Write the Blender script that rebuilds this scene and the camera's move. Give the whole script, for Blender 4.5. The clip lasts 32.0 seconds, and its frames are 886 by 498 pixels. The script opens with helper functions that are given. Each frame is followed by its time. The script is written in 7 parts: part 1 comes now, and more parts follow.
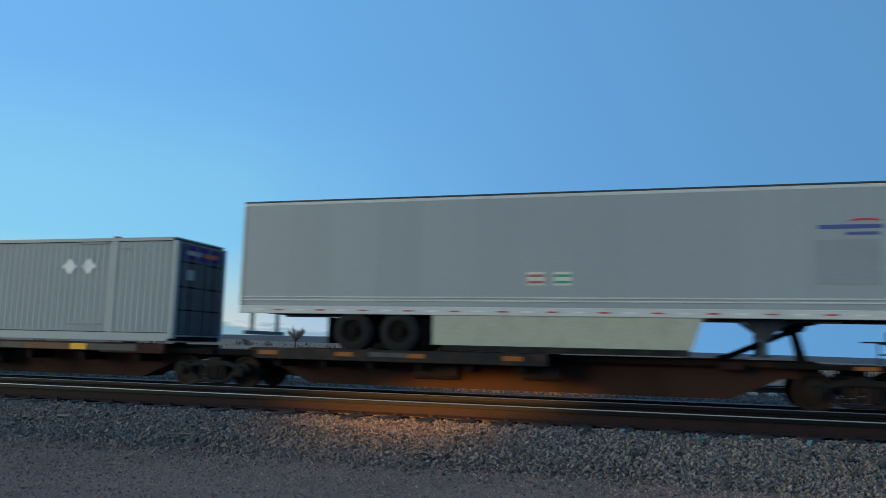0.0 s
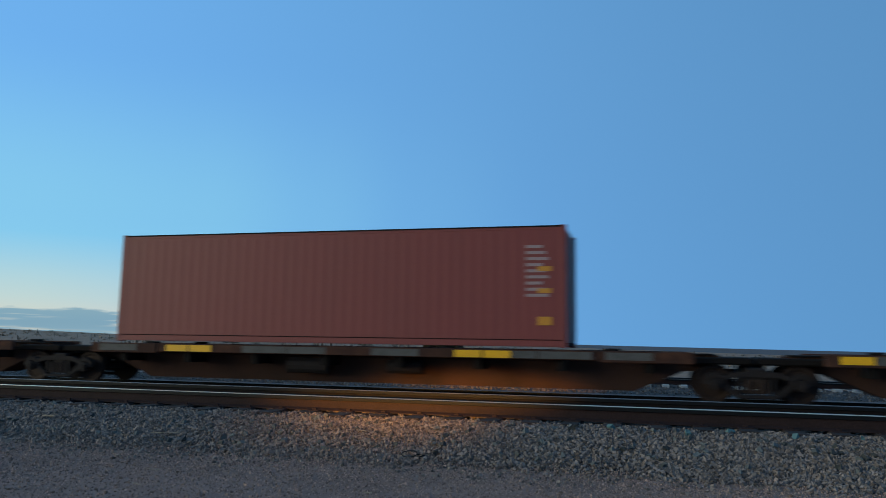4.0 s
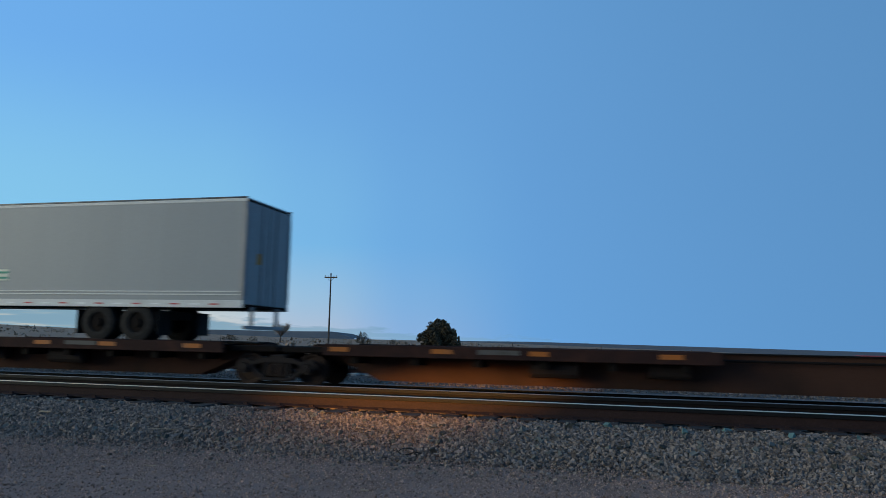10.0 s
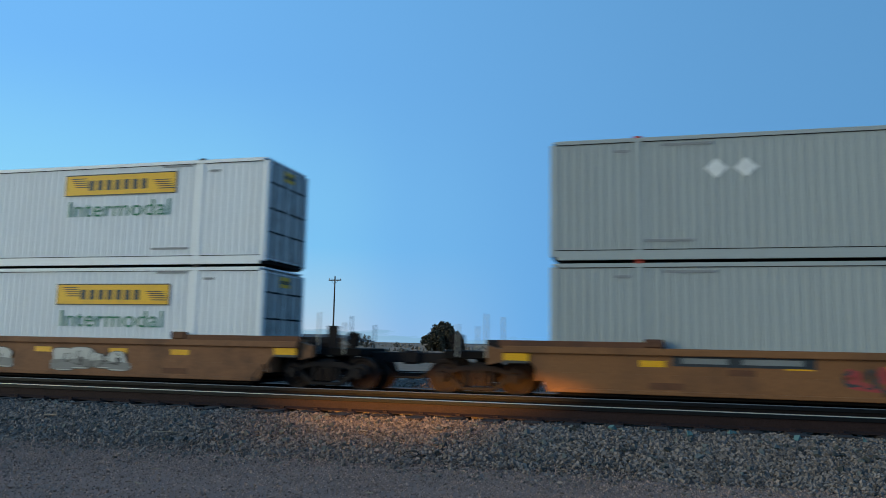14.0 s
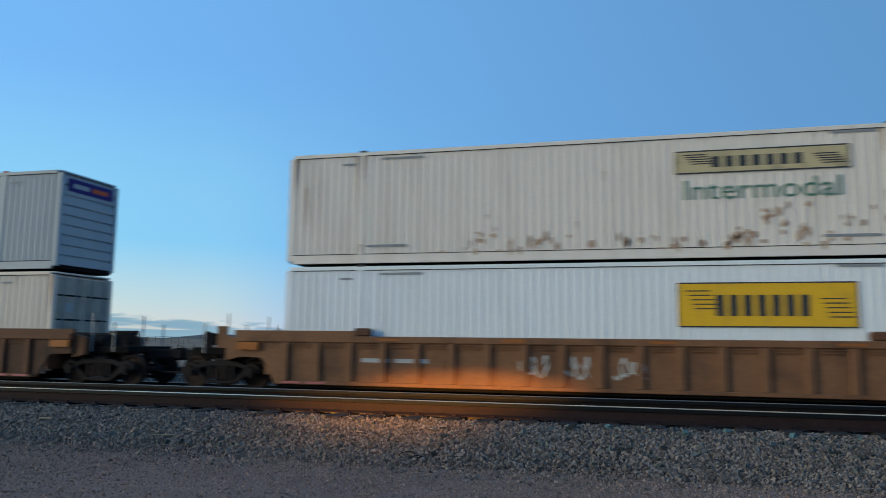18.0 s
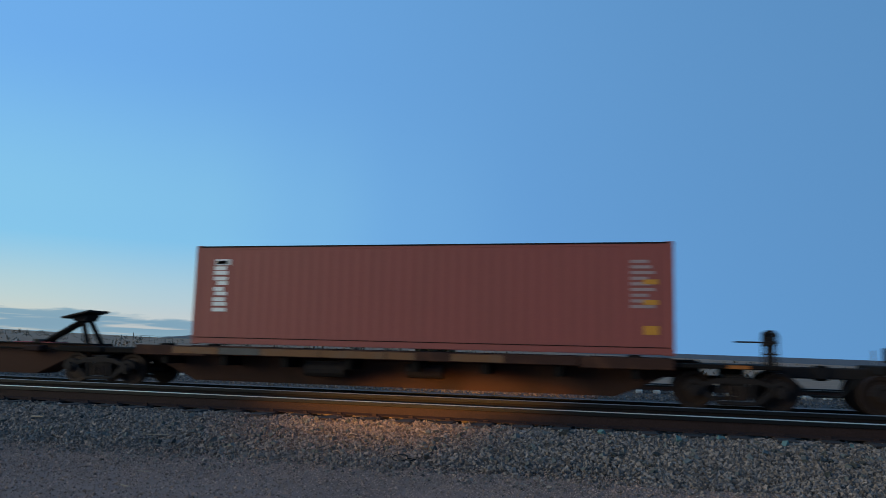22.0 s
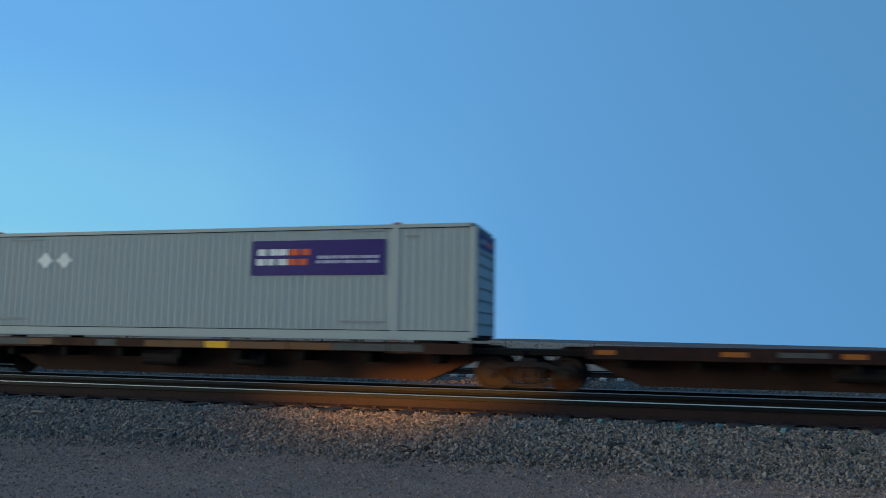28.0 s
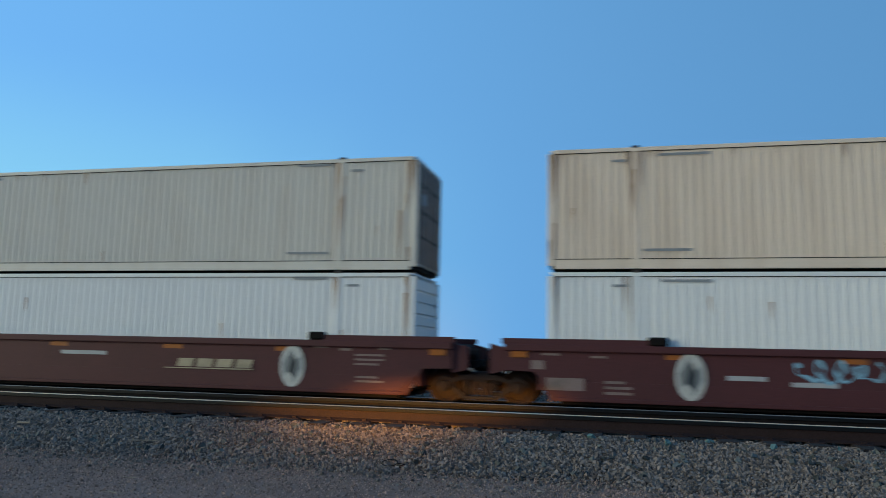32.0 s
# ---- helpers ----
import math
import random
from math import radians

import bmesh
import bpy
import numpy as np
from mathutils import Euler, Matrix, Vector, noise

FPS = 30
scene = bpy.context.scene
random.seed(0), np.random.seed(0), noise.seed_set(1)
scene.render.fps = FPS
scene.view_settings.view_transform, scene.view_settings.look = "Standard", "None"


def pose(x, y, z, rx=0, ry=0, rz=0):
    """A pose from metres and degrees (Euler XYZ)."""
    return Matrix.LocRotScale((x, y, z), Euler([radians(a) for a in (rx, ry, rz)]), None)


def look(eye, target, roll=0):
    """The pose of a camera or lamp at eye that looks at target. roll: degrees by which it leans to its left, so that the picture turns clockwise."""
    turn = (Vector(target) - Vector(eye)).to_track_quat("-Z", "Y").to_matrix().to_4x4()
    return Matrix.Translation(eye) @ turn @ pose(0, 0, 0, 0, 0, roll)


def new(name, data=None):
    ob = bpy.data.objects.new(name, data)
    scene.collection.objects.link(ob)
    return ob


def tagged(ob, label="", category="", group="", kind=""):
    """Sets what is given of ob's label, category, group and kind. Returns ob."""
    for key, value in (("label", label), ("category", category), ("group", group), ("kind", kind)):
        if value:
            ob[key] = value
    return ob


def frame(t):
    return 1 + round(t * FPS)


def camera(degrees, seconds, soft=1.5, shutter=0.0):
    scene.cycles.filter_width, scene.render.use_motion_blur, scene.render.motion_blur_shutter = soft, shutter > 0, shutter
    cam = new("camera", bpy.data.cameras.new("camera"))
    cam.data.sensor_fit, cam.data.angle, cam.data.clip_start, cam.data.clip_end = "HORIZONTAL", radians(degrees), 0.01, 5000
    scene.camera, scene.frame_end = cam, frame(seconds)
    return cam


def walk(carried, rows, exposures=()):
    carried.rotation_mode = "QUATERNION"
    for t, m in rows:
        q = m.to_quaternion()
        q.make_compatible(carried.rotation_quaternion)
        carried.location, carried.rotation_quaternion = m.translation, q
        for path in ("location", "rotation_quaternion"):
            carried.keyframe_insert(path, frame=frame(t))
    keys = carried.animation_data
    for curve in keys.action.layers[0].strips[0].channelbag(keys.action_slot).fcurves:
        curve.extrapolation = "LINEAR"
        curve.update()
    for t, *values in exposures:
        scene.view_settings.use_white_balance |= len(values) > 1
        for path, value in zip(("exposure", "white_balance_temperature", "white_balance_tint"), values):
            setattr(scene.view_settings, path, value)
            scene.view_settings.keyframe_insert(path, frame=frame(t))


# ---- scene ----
EYE = (0.0, 0.0, 1.32)
TURNS = [  # seconds, degrees of yaw to the left, of tilt up and of lean
    (0, 16.101, 7.294, 1.330),
    (0.5, 15.895, 7.241, 1.175),
    (1, 15.596, 7.146, 0.988),
    (1.5, 15.245, 7.016, 0.797),
    (2, 15.007, 6.941, 0.713),
    (2.5, 14.895, 6.942, 0.731),
    (3, 14.973, 7.010, 0.814),
    (3.5, 15.070, 7.055, 0.849),
    (4, 15.136, 7.077, 0.888),
    (4.5, 15.136, 7.016, 0.890),
    (6.5, 15.440, 6.550, 0.877),
    (7, 15.474, 6.541, 0.961),
    (7.5, 15.468, 6.546, 1.068),
    (8, 15.362, 6.609, 1.212),
    (8.5, 15.162, 6.666, 1.309),
    (9, 14.985, 6.748, 1.360),
    (9.5, 14.923, 6.825, 1.336),
    (10, 14.981, 6.914, 1.173),
    (10.5, 15.099, 6.959, 1.040),
    (11, 15.200, 6.905, 0.918),
    (11.5, 15.247, 6.820, 0.907),
    (12, 15.131, 6.777, 0.981),
    (12.5, 15.087, 6.824, 1.035),
    (13, 15.106, 6.921, 1.113),
    (13.5, 15.149, 7.013, 1.132),
    (14, 15.284, 7.102, 1.089),
    (14.5, 15.431, 7.046, 1.091),
    (16.5, 15.324, 7.001, 1.169),
    (17, 15.220, 7.059, 1.029),
    (17.5, 15.097, 7.100, 0.878),
    (18, 14.921, 7.135, 0.684),
    (18.5, 14.718, 7.160, 0.561),
    (19, 14.559, 7.178, 0.530),
    (19.5, 14.578, 7.224, 0.643),
    (20, 14.687, 7.267, 0.947),
    (20.5, 14.730, 7.306, 1.191),
    (21, 14.669, 7.362, 1.358),
    (21.5, 14.579, 7.374, 1.405),
    (22, 14.603, 7.388, 1.438),
    (22.5, 14.774, 7.358, 1.398),
    (23, 14.888, 7.235, 1.337),
    (23.5, 14.908, 7.057, 1.288),
    (24, 14.786, 6.913, 1.235),
    (24.5, 14.605, 6.834, 1.096),
    (25, 14.438, 6.814, 1.037),
    (25.5, 14.256, 6.838, 0.906),
    (27.5, 14.319, 6.765, 0.742),
    (28, 14.446, 6.734, 0.854),
    (28.5, 14.495, 6.727, 1.002),
    (29, 14.447, 6.767, 1.079),
    (29.5, 14.337, 6.869, 1.060),
    (30, 14.200, 7.002, 1.093),
    (30.5, 14.039, 7.174, 1.134),
    (31, 13.935, 7.384, 1.225),
    (31.5, 13.811, 7.571, 1.240),
    (32, 13.827, 7.739, 1.312),
]
cam = camera(60.8, 32.0, soft=0.5, shutter=0.2)
walk(cam, [(t, Matrix.Translation(EYE) @ pose(0, 0, 0, 0, 0, yaw) @ pose(0, 0, 0, 90 + tilt) @ pose(0, 0, 0, 0, 0, lean))
           for t, yaw, tilt, lean in TURNS], exposures=[(0.0, 0, 6450, -15), (2.0, -0.1, 6450, -10), (4.0, -0.05, 6450, -14), (7.0, -0.1, 6500, -12), (10.0, -0.1, 6450, -11), (11.0, -0.08, 6300, -13), (12.0, -0.1, 6550, -11),
                      (13.0, -0.05, 6400, -16), (14.0, 0.1, 6450, -16), (17.0, 0.03, 6600, -11), (19.0, 0.14, 6550, -13), (21.0, 0.1, 6450, -14), (22.0, -0.1, 6500, -10),
                      (24.0, -0.12, 6450, -11), (25.0, -0.05, 6250, -18), (28.0, -0.1, 6250, -17), (31.0, -0.14, 6300, -15), (32.0, 0.05, 6450, -15)])

# ---- light: clear dusk, the sun just gone down to the left; headlights of a parked car behind the viewer
SUN_AZ, SUN_EL = 66.0, 14.0         # degrees to the left of +y, above the horizon
world = bpy.data.worlds.new("dusk")
scene.world = world
world.use_nodes = True
wn, wl = world.node_tree.nodes, world.node_tree.links
sky = wn.new("ShaderNodeTexSky")
sky.sky_type, sky.sun_disc = "NISHITA", False
sky.sun_elevation, sky.sun_rotation = radians(SUN_EL), radians(-SUN_AZ)
sky.altitude, sky.air_density, sky.dust_density, sky.ozone_density = 2200, 1.0, 0.0, 3.4
aim, lift = wn.new("ShaderNodeTexCoord"), wn.new("ShaderNodeMapping")
lift.inputs["Location"].default_value, lift.inputs["Scale"].default_value = (0, 0, 0.67), (1, 1, 0.18)   # no bright haze along the horizon
wl.new(aim.outputs["Generated"], lift.inputs["Vector"])
wl.new(lift.outputs[0], sky.inputs[0])
wl.new(sky.outputs[0], wn["Background"].inputs[0])
wn["Background"].inputs[1].default_value = 0.385
GLOW_AZ = 122.0                     # the middle of the glow that the sun has left
sun_to = Vector((-math.sin(radians(GLOW_AZ)), math.cos(radians(GLOW_AZ)), math.tan(radians(9.0))))
sun_data = bpy.data.lights.new("sun", "SUN")
sun_data.energy, sun_data.angle, sun_data.color = 2.6, radians(36), (1.0, 0.84, 0.66)
sun = new("sun", sun_data)
sun.matrix_world = look(tuple(sun_to * 50), (0, 0, 0))
for aim, energy, tall, wide in (((-4.1, 17.6, 0.2), 115000, 1.8, 5.6), ((-3.3, 9.5, 0.33), 24000, 1.1, 5.6), ((-3.6, 9.4, 0.27), 11000, 1.7, 5.6)):
    beam_data = bpy.data.lights.new("headlight_beam", "SPOT")
    beam_data.energy, beam_data.color = energy, (1.0, 0.41, 0.08)
    beam_data.spot_size, beam_data.spot_blend, beam_data.shadow_soft_size = radians(tall), 1.0, 0.15
    beam = new("headlight_beam", beam_data)
    beam.matrix_world = look((-0.2, -20.0, 2.4), aim) @ Matrix.Diagonal((wide, 1, 1, 1))

# ---- materials
MATS = {}


def material(name, colour, rough=0.6, metal=0.0, dirt=0.25, dirt_colour=(0.10, 0.085, 0.07), scale=1.2, bump=0.15, grain=40.0,
             streak=0.0, vary=0.0, spec=0.3):
    """A painted, rusty or stony surface: colour, stains of two sizes, vertical streaks and a fine relief."""
    if name in MATS:
        return MATS[name]
    m = bpy.data.materials.new(name)
    m.use_nodes = True
    n, l = m.node_tree.nodes, m.node_tree.links
    b = n["Principled BSDF"]
    b.inputs["Roughness"].default_value, b.inputs["Metallic"].default_value = rough, metal
    b.inputs["Specular IOR Level"].default_value = spec
    tc = n.new("ShaderNodeTexCoord")
    big, fine = n.new("ShaderNodeTexNoise"), n.new("ShaderNodeTexNoise")
    big.inputs["Scale"].default_value, big.inputs["Detail"].default_value = scale, 6
    fine.inputs["Scale"].default_value, fine.inputs["Detail"].default_value = grain, 4
    l.new(tc.outputs["Object"], fine.inputs["Vector"])
    source = tc.outputs["Object"]
    if streak:
        mp = n.new("ShaderNodeMapping")
        mp.inputs["Scale"].default_value = (3.0, 3.0, streak)
        l.new(tc.outputs["Object"], mp.inputs["Vector"])
        source = mp.outputs[0]
    l.new(source, big.inputs["Vector"])
    ramp = n.new("ShaderNodeValToRGB")
    ramp.color_ramp.elements[0].position, ramp.color_ramp.elements[1].position = 0.48, 0.75
    l.new(big.outputs["Fac"], ramp.inputs[0])
    amount = n.new("ShaderNodeMath")
    amount.operation = "MULTIPLY"
    amount.inputs[1].default_value = dirt
    l.new(ramp.outputs[0], amount.inputs[0])
    mix = n.new("ShaderNodeMix")
    mix.data_type = "RGBA"
    mix.inputs[6].default_value, mix.inputs[7].default_value = (*colour, 1), (*dirt_colour, 1)
    l.new(amount.outputs[0], mix.inputs[0])
    mix2 = n.new("ShaderNodeMix")
    mix2.data_type, mix2.blend_type = "RGBA", "MULTIPLY"
    depth = 0.2 if streak else 0.5
    mix2.inputs[0].default_value = depth
    l.new(mix.outputs[2], mix2.inputs[6])
    l.new(fine.outputs["Fac"], mix2.inputs[7])
    gain = n.new("ShaderNodeMix")
    gain.data_type, gain.blend_type = "RGBA", "MULTIPLY"
    gain.inputs[0].default_value = 1.0
    gain.inputs[7].default_value = (1 / (1 - depth / 2),) * 3 + (1,)
    l.new(mix2.outputs[2], gain.inputs[6])
    last = gain.outputs[2]
    if vary:
        info, hue = n.new("ShaderNodeObjectInfo"), n.new("ShaderNodeHueSaturation")
        rng = n.new("ShaderNodeMapRange")
        rng.inputs[3].default_value, rng.inputs[4].default_value = 1 - vary, 1 + vary
        l.new(info.outputs["Random"], rng.inputs[0])
        l.new(rng.outputs[0], hue.inputs["Value"])
        l.new(last, hue.inputs["Color"])
        last = hue.outputs[0]
    l.new(last, b.inputs["Base Color"])
    if bump:
        bp = n.new("ShaderNodeBump")
        bp.inputs["Strength"].default_value, bp.inputs["Distance"].default_value = bump, 0.01
        l.new(fine.outputs["Fac"], bp.inputs["Height"])
        l.new(bp.outputs[0], b.inputs["Normal"])
    MATS[name] = m
    return m


def plain(name, colour, rough=0.6, metal=0.0, dirt=0.2):
    return material(name, colour, rough, metal, dirt, bump=0.05, scale=2.5)


RUST = (0.10, 0.045, 0.022)
BLACK = plain("black_rubber", (0.006, 0.006, 0.006), 0.8)
STEEL = material("rail_polished", (1.0, 0.68, 0.47), 0.3, 1.0, 0.05, grain=8, bump=0.0)
STEEL_DULL = material("rail_dull", (0.22, 0.20, 0.18), 0.5, 0.9, 0.3, (0.08, 0.06, 0.05), 3, grain=8, bump=0.0)
# dark steel, made blacker to hold the shadow below the head's edge
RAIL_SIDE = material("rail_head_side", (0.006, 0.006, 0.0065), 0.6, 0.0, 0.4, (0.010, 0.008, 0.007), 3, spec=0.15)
RAIL_RUST = material("rail_web_rust", (0.027, 0.0170, 0.0165), 0.8, 0.0, 0.6, (0.017, 0.012, 0.0115), 4, 0.4, spec=0.1)
# rusty web of rails that lie in shade, the shade put into the colour
RAIL_SHADED = material("rail_web_shaded", (0.010, 0.008, 0.008), 0.8, 0.0, 0.5, (0.016, 0.011, 0.010), 4, 0.4, spec=0.1)
CONCRETE = material("concrete_tie", (0.42, 0.41, 0.39), 0.9, 0, 0.5, (0.2, 0.18, 0.16), 6, 0.3, 40)
TIE = material("tie_wood", (0.024, 0.0165, 0.014), 0.9, 0, 0.5, (0.025, 0.02, 0.018), 5, 0.5, 25, vary=0.35)
TRUCK = material("truck_iron", (0.016, 0.013, 0.013), 0.8, 0.0, 0.6, (0.028, 0.019, 0.016), 4, 0.4, spec=0.15)
WHEEL = material("wheel_rust", (0.026, 0.017, 0.014), 0.65, 0.2, 0.5, (0.014, 0.011, 0.01), 5, 0.3, spec=0.12)
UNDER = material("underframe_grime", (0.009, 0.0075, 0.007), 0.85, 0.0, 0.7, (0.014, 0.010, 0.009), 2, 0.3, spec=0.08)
# rusty flat-car sill, brightened in colour for the warm light on it
SILL_WORN_LIT = material("sill_worn_lit_orange_brown", (0.042, 0.021, 0.016), 0.8, 0, 0.8, (0.10, 0.044, 0.025), 2.6, 0.3, spec=0.1)
SILL = material("sill_rusty_brown", (0.024, 0.013, 0.012), 0.8, 0, 0.8, (0.050, 0.022, 0.016), 2.6, 0.3, spec=0.1)
GIRDER = material("girder_rust", (0.048, 0.025, 0.018), 0.85, 0, 0.8, (0.020, 0.014, 0.012), 0.9, 0.3, spec=0.08)
SILL_BLACK = material("sill_black", (0.009, 0.008, 0.008), 0.7, 0, 0.5, RUST, 2.2, 0.3)
YELLOW = plain("reflector_yellow", (0.70, 0.37, 0.012), 0.45, 0, 0.15)
STRUT_RED = plain("strut_dull_red", (0.13, 0.04, 0.03), 0.7, 0, 0.5)
AMBER = plain("reflector_grimy_amber", (0.30, 0.095, 0.014), 0.6, 0, 0.4)
SILL_GREY = material("panel_worn_grey", (0.075, 0.072, 0.068), 0.7, 0, 0.9, (0.05, 0.045, 0.04), 7, 0.1)
FADED_ORANGE = plain("panel_faded_orange", (0.14, 0.064, 0.026), 0.7, 0, 0.6)
RED = plain("hitch_red", (0.24, 0.03, 0.035), 0.6, 0, 0.4)
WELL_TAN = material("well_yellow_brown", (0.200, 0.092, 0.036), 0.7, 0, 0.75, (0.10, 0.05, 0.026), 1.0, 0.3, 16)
WELL_OLD = material("well_weathered_brown", (0.118, 0.051, 0.025), 0.75, 0, 0.8, (0.05, 0.028, 0.02), 1.3, 0.35, 14)
WELL_MID = material("well_mid_brown", (0.19, 0.09, 0.043), 0.75, 0, 0.8, (0.07, 0.036, 0.022), 1.3, 0.35, 14)
# weathered sooty wall behind the ribs, the recess shade put into its colour
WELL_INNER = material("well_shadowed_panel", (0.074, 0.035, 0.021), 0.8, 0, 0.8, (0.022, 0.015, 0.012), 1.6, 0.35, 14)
MAROON = material("well_maroon", (0.068, 0.0205, 0.022), 0.7, 0, 0.5, (0.045, 0.0165, 0.016), 0.8, 0.25, 30)
WHITE = plain("sign_white", (0.72, 0.72, 0.70), 0.5)
INK_PANEL = plain("stencil_panel_black", (0.014, 0.014, 0.014), 0.75, 0, 0.5)
STENCIL = plain("stencil_worn_rose", (0.20, 0.145, 0.13), 0.7, 0, 0.7)
PALE = plain("sign_pale", (0.36, 0.36, 0.36), 0.6)
DARK = plain("sign_dark", (0.03, 0.035, 0.04), 0.5)
CODE_GREY = plain("code_grey", (0.24, 0.245, 0.25), 0.6)
PURPLE = plain("sign_purple", (0.026, 0.011, 0.135), 0.6, 0, 0.06)
PURPLE_FADED = plain("sign_purple_faded", (0.165, 0.13, 0.41), 0.6)
LILAC = plain("sign_lilac", (0.50, 0.48, 0.60), 0.6)
ORANGE = plain("sign_orange", (0.65, 0.10, 0.02), 0.5)
SIGN_YELLOW = plain("sign_yellow", (0.72, 0.41, 0.02), 0.5)
SIGN_DULL = plain("sign_dull_yellow", (0.46, 0.30, 0.06), 0.6, 0, 0.4)
SIGN_FADED = plain("sign_faded_yellow", (0.52, 0.42, 0.24), 0.6, 0, 0.5)
SIGN_CREAM = plain("sign_cream", (0.66, 0.65, 0.54), 0.6, 0, 0.3)
GREEN = plain("letter_green", (0.05, 0.19, 0.10), 0.6)
GREEN_GREY = plain("letter_green_grey", (0.08, 0.19, 0.13), 0.6)
CYAN = plain("sign_cyan", (0.13, 0.45, 0.58), 0.5)
BLUE = plain("sign_blue", (0.03, 0.13, 0.48), 0.5)
NAVY_DULL = plain("mark_dull_blue", (0.085, 0.105, 0.27), 0.6)
CRIMSON = plain("sign_crimson", (0.55, 0.04, 0.06), 0.5)
LABEL_ROSE = plain("label_faded_rose", (0.40, 0.12, 0.12), 0.6)
LABEL_SAGE = plain("label_faded_sage", (0.08, 0.30, 0.20), 0.6)
TAPE_RED = plain("tape_red", (0.42, 0.06, 0.06), 0.5)
OCHRE = plain("placard_ochre", (0.48, 0.22, 0.03), 0.6)
DOOR_GREY = plain("door_grey", (0.26, 0.265, 0.265), 0.5)
GOLD = plain("sign_gold", (0.75, 0.31, 0.015), 0.5)
GRAFFITI = material("graffiti_white", (0.46, 0.45, 0.42), 0.6, 0, 0.35, (0.3, 0.25, 0.2), 3)
GRAFFITI_GREY = material("graffiti_grey", (0.20, 0.21, 0.21), 0.6, 0, 0.4)
GRAFFITI_RED = material("graffiti_red", (0.32, 0.05, 0.05), 0.6, 0, 0.5, (0.2, 0.08, 0.05), 3)
GRAFFITI_BLUE = material("graffiti_blue", (0.22, 0.38, 0.48), 0.6, 0, 0.4)
INK = material("graffiti_ink", (0.045, 0.06, 0.08), 0.6, 0, 0.3)
PINK = material("graffiti_pink", (0.22, 0.10, 0.10), 0.6, 0, 0.5, (0.12, 0.06, 0.05), 2)
GRAFFITI_DARK = material("graffiti_dark", (0.05, 0.05, 0.05), 0.6, 0, 0.3)
RUBBER_TYRE = material("tyre_rubber", (0.008, 0.008, 0.009), 0.85, 0, 0.3, (0.05, 0.045, 0.04), 6, 0.2)
RIM = plain("tyre_rim", (0.24, 0.24, 0.24), 0.4, 0.3)
BALLAST = material("ballast_grey", (0.078, 0.062, 0.054), 0.9, 0, 0.45, (0.10, 0.082, 0.07), 2.5, 0.6, 30, vary=0.0, spec=0.1)
STONE = material("ballast_stone", (0.145, 0.115, 0.097), 0.9, 0, 0.5, (0.18, 0.143, 0.117), 1.5, 0.4, 60, spec=0.15)
GRAVEL = material("dirt_gravel", (0.24, 0.160, 0.126), 0.9, 0, 0.5, (0.20, 0.155, 0.13), 3, 0.4, 60, spec=0.15)
DIRT = material("dirt_ground", (0.248, 0.163, 0.131), 0.95, 0, 0.6, (0.130, 0.091, 0.074), 0.9, 1.0, 60, spec=0.1)
GRASS_LAND = material("dry_grassland", (0.26, 0.158, 0.096), 0.95, 0, 0.75, (0.15, 0.098, 0.064), 0.05, 0.3, 0.9)
FAR_BLUE = material("far_mesa", (0.09, 0.10, 0.12), 1.0, 0, 0.3, (0.05, 0.05, 0.05), 0.01, 0)
SAGE = material("sagebrush_leaf", (0.24, 0.165, 0.11), 0.9, 0, 0.6, (0.15, 0.115, 0.08), 0.2, 0.0, 4)
JUNIPER = material("juniper_leaf", (0.070, 0.050, 0.026), 0.8, 0, 0.6, (0.02, 0.026, 0.012), 1.5, 0.0, 8)
BARK = material("bark", (0.09, 0.065, 0.05), 0.9, 0, 0.4)
TWIG = material("bare_twigs", (0.30, 0.23, 0.18), 0.9, 0, 0.3)
POLE = material("pole_wood", (0.07, 0.055, 0.045), 0.9, 0, 0.4)
STRAW = plain("straw", (0.27, 0.21, 0.15), 0.8)


def stone_tint():
    """Tints single stones of the joined ballast apart from one another."""
    for m in (STONE, GRAVEL):
        n, l = m.node_tree.nodes, m.node_tree.links
        b = n["Principled BSDF"]
        was = b.inputs["Base Color"].links[0].from_socket
        geo, hue, rng = n.new("ShaderNodeNewGeometry"), n.new("ShaderNodeHueSaturation"), n.new("ShaderNodeMapRange")
        rng.inputs[3].default_value, rng.inputs[4].default_value = 0.45, 1.7
        l.new(geo.outputs["Random Per Island"], rng.inputs[0])
        l.new(rng.outputs[0], hue.inputs["Value"])
        l.new(was, hue.inputs["Color"])
        l.new(hue.outputs[0], b.inputs["Base Color"])


stone_tint()


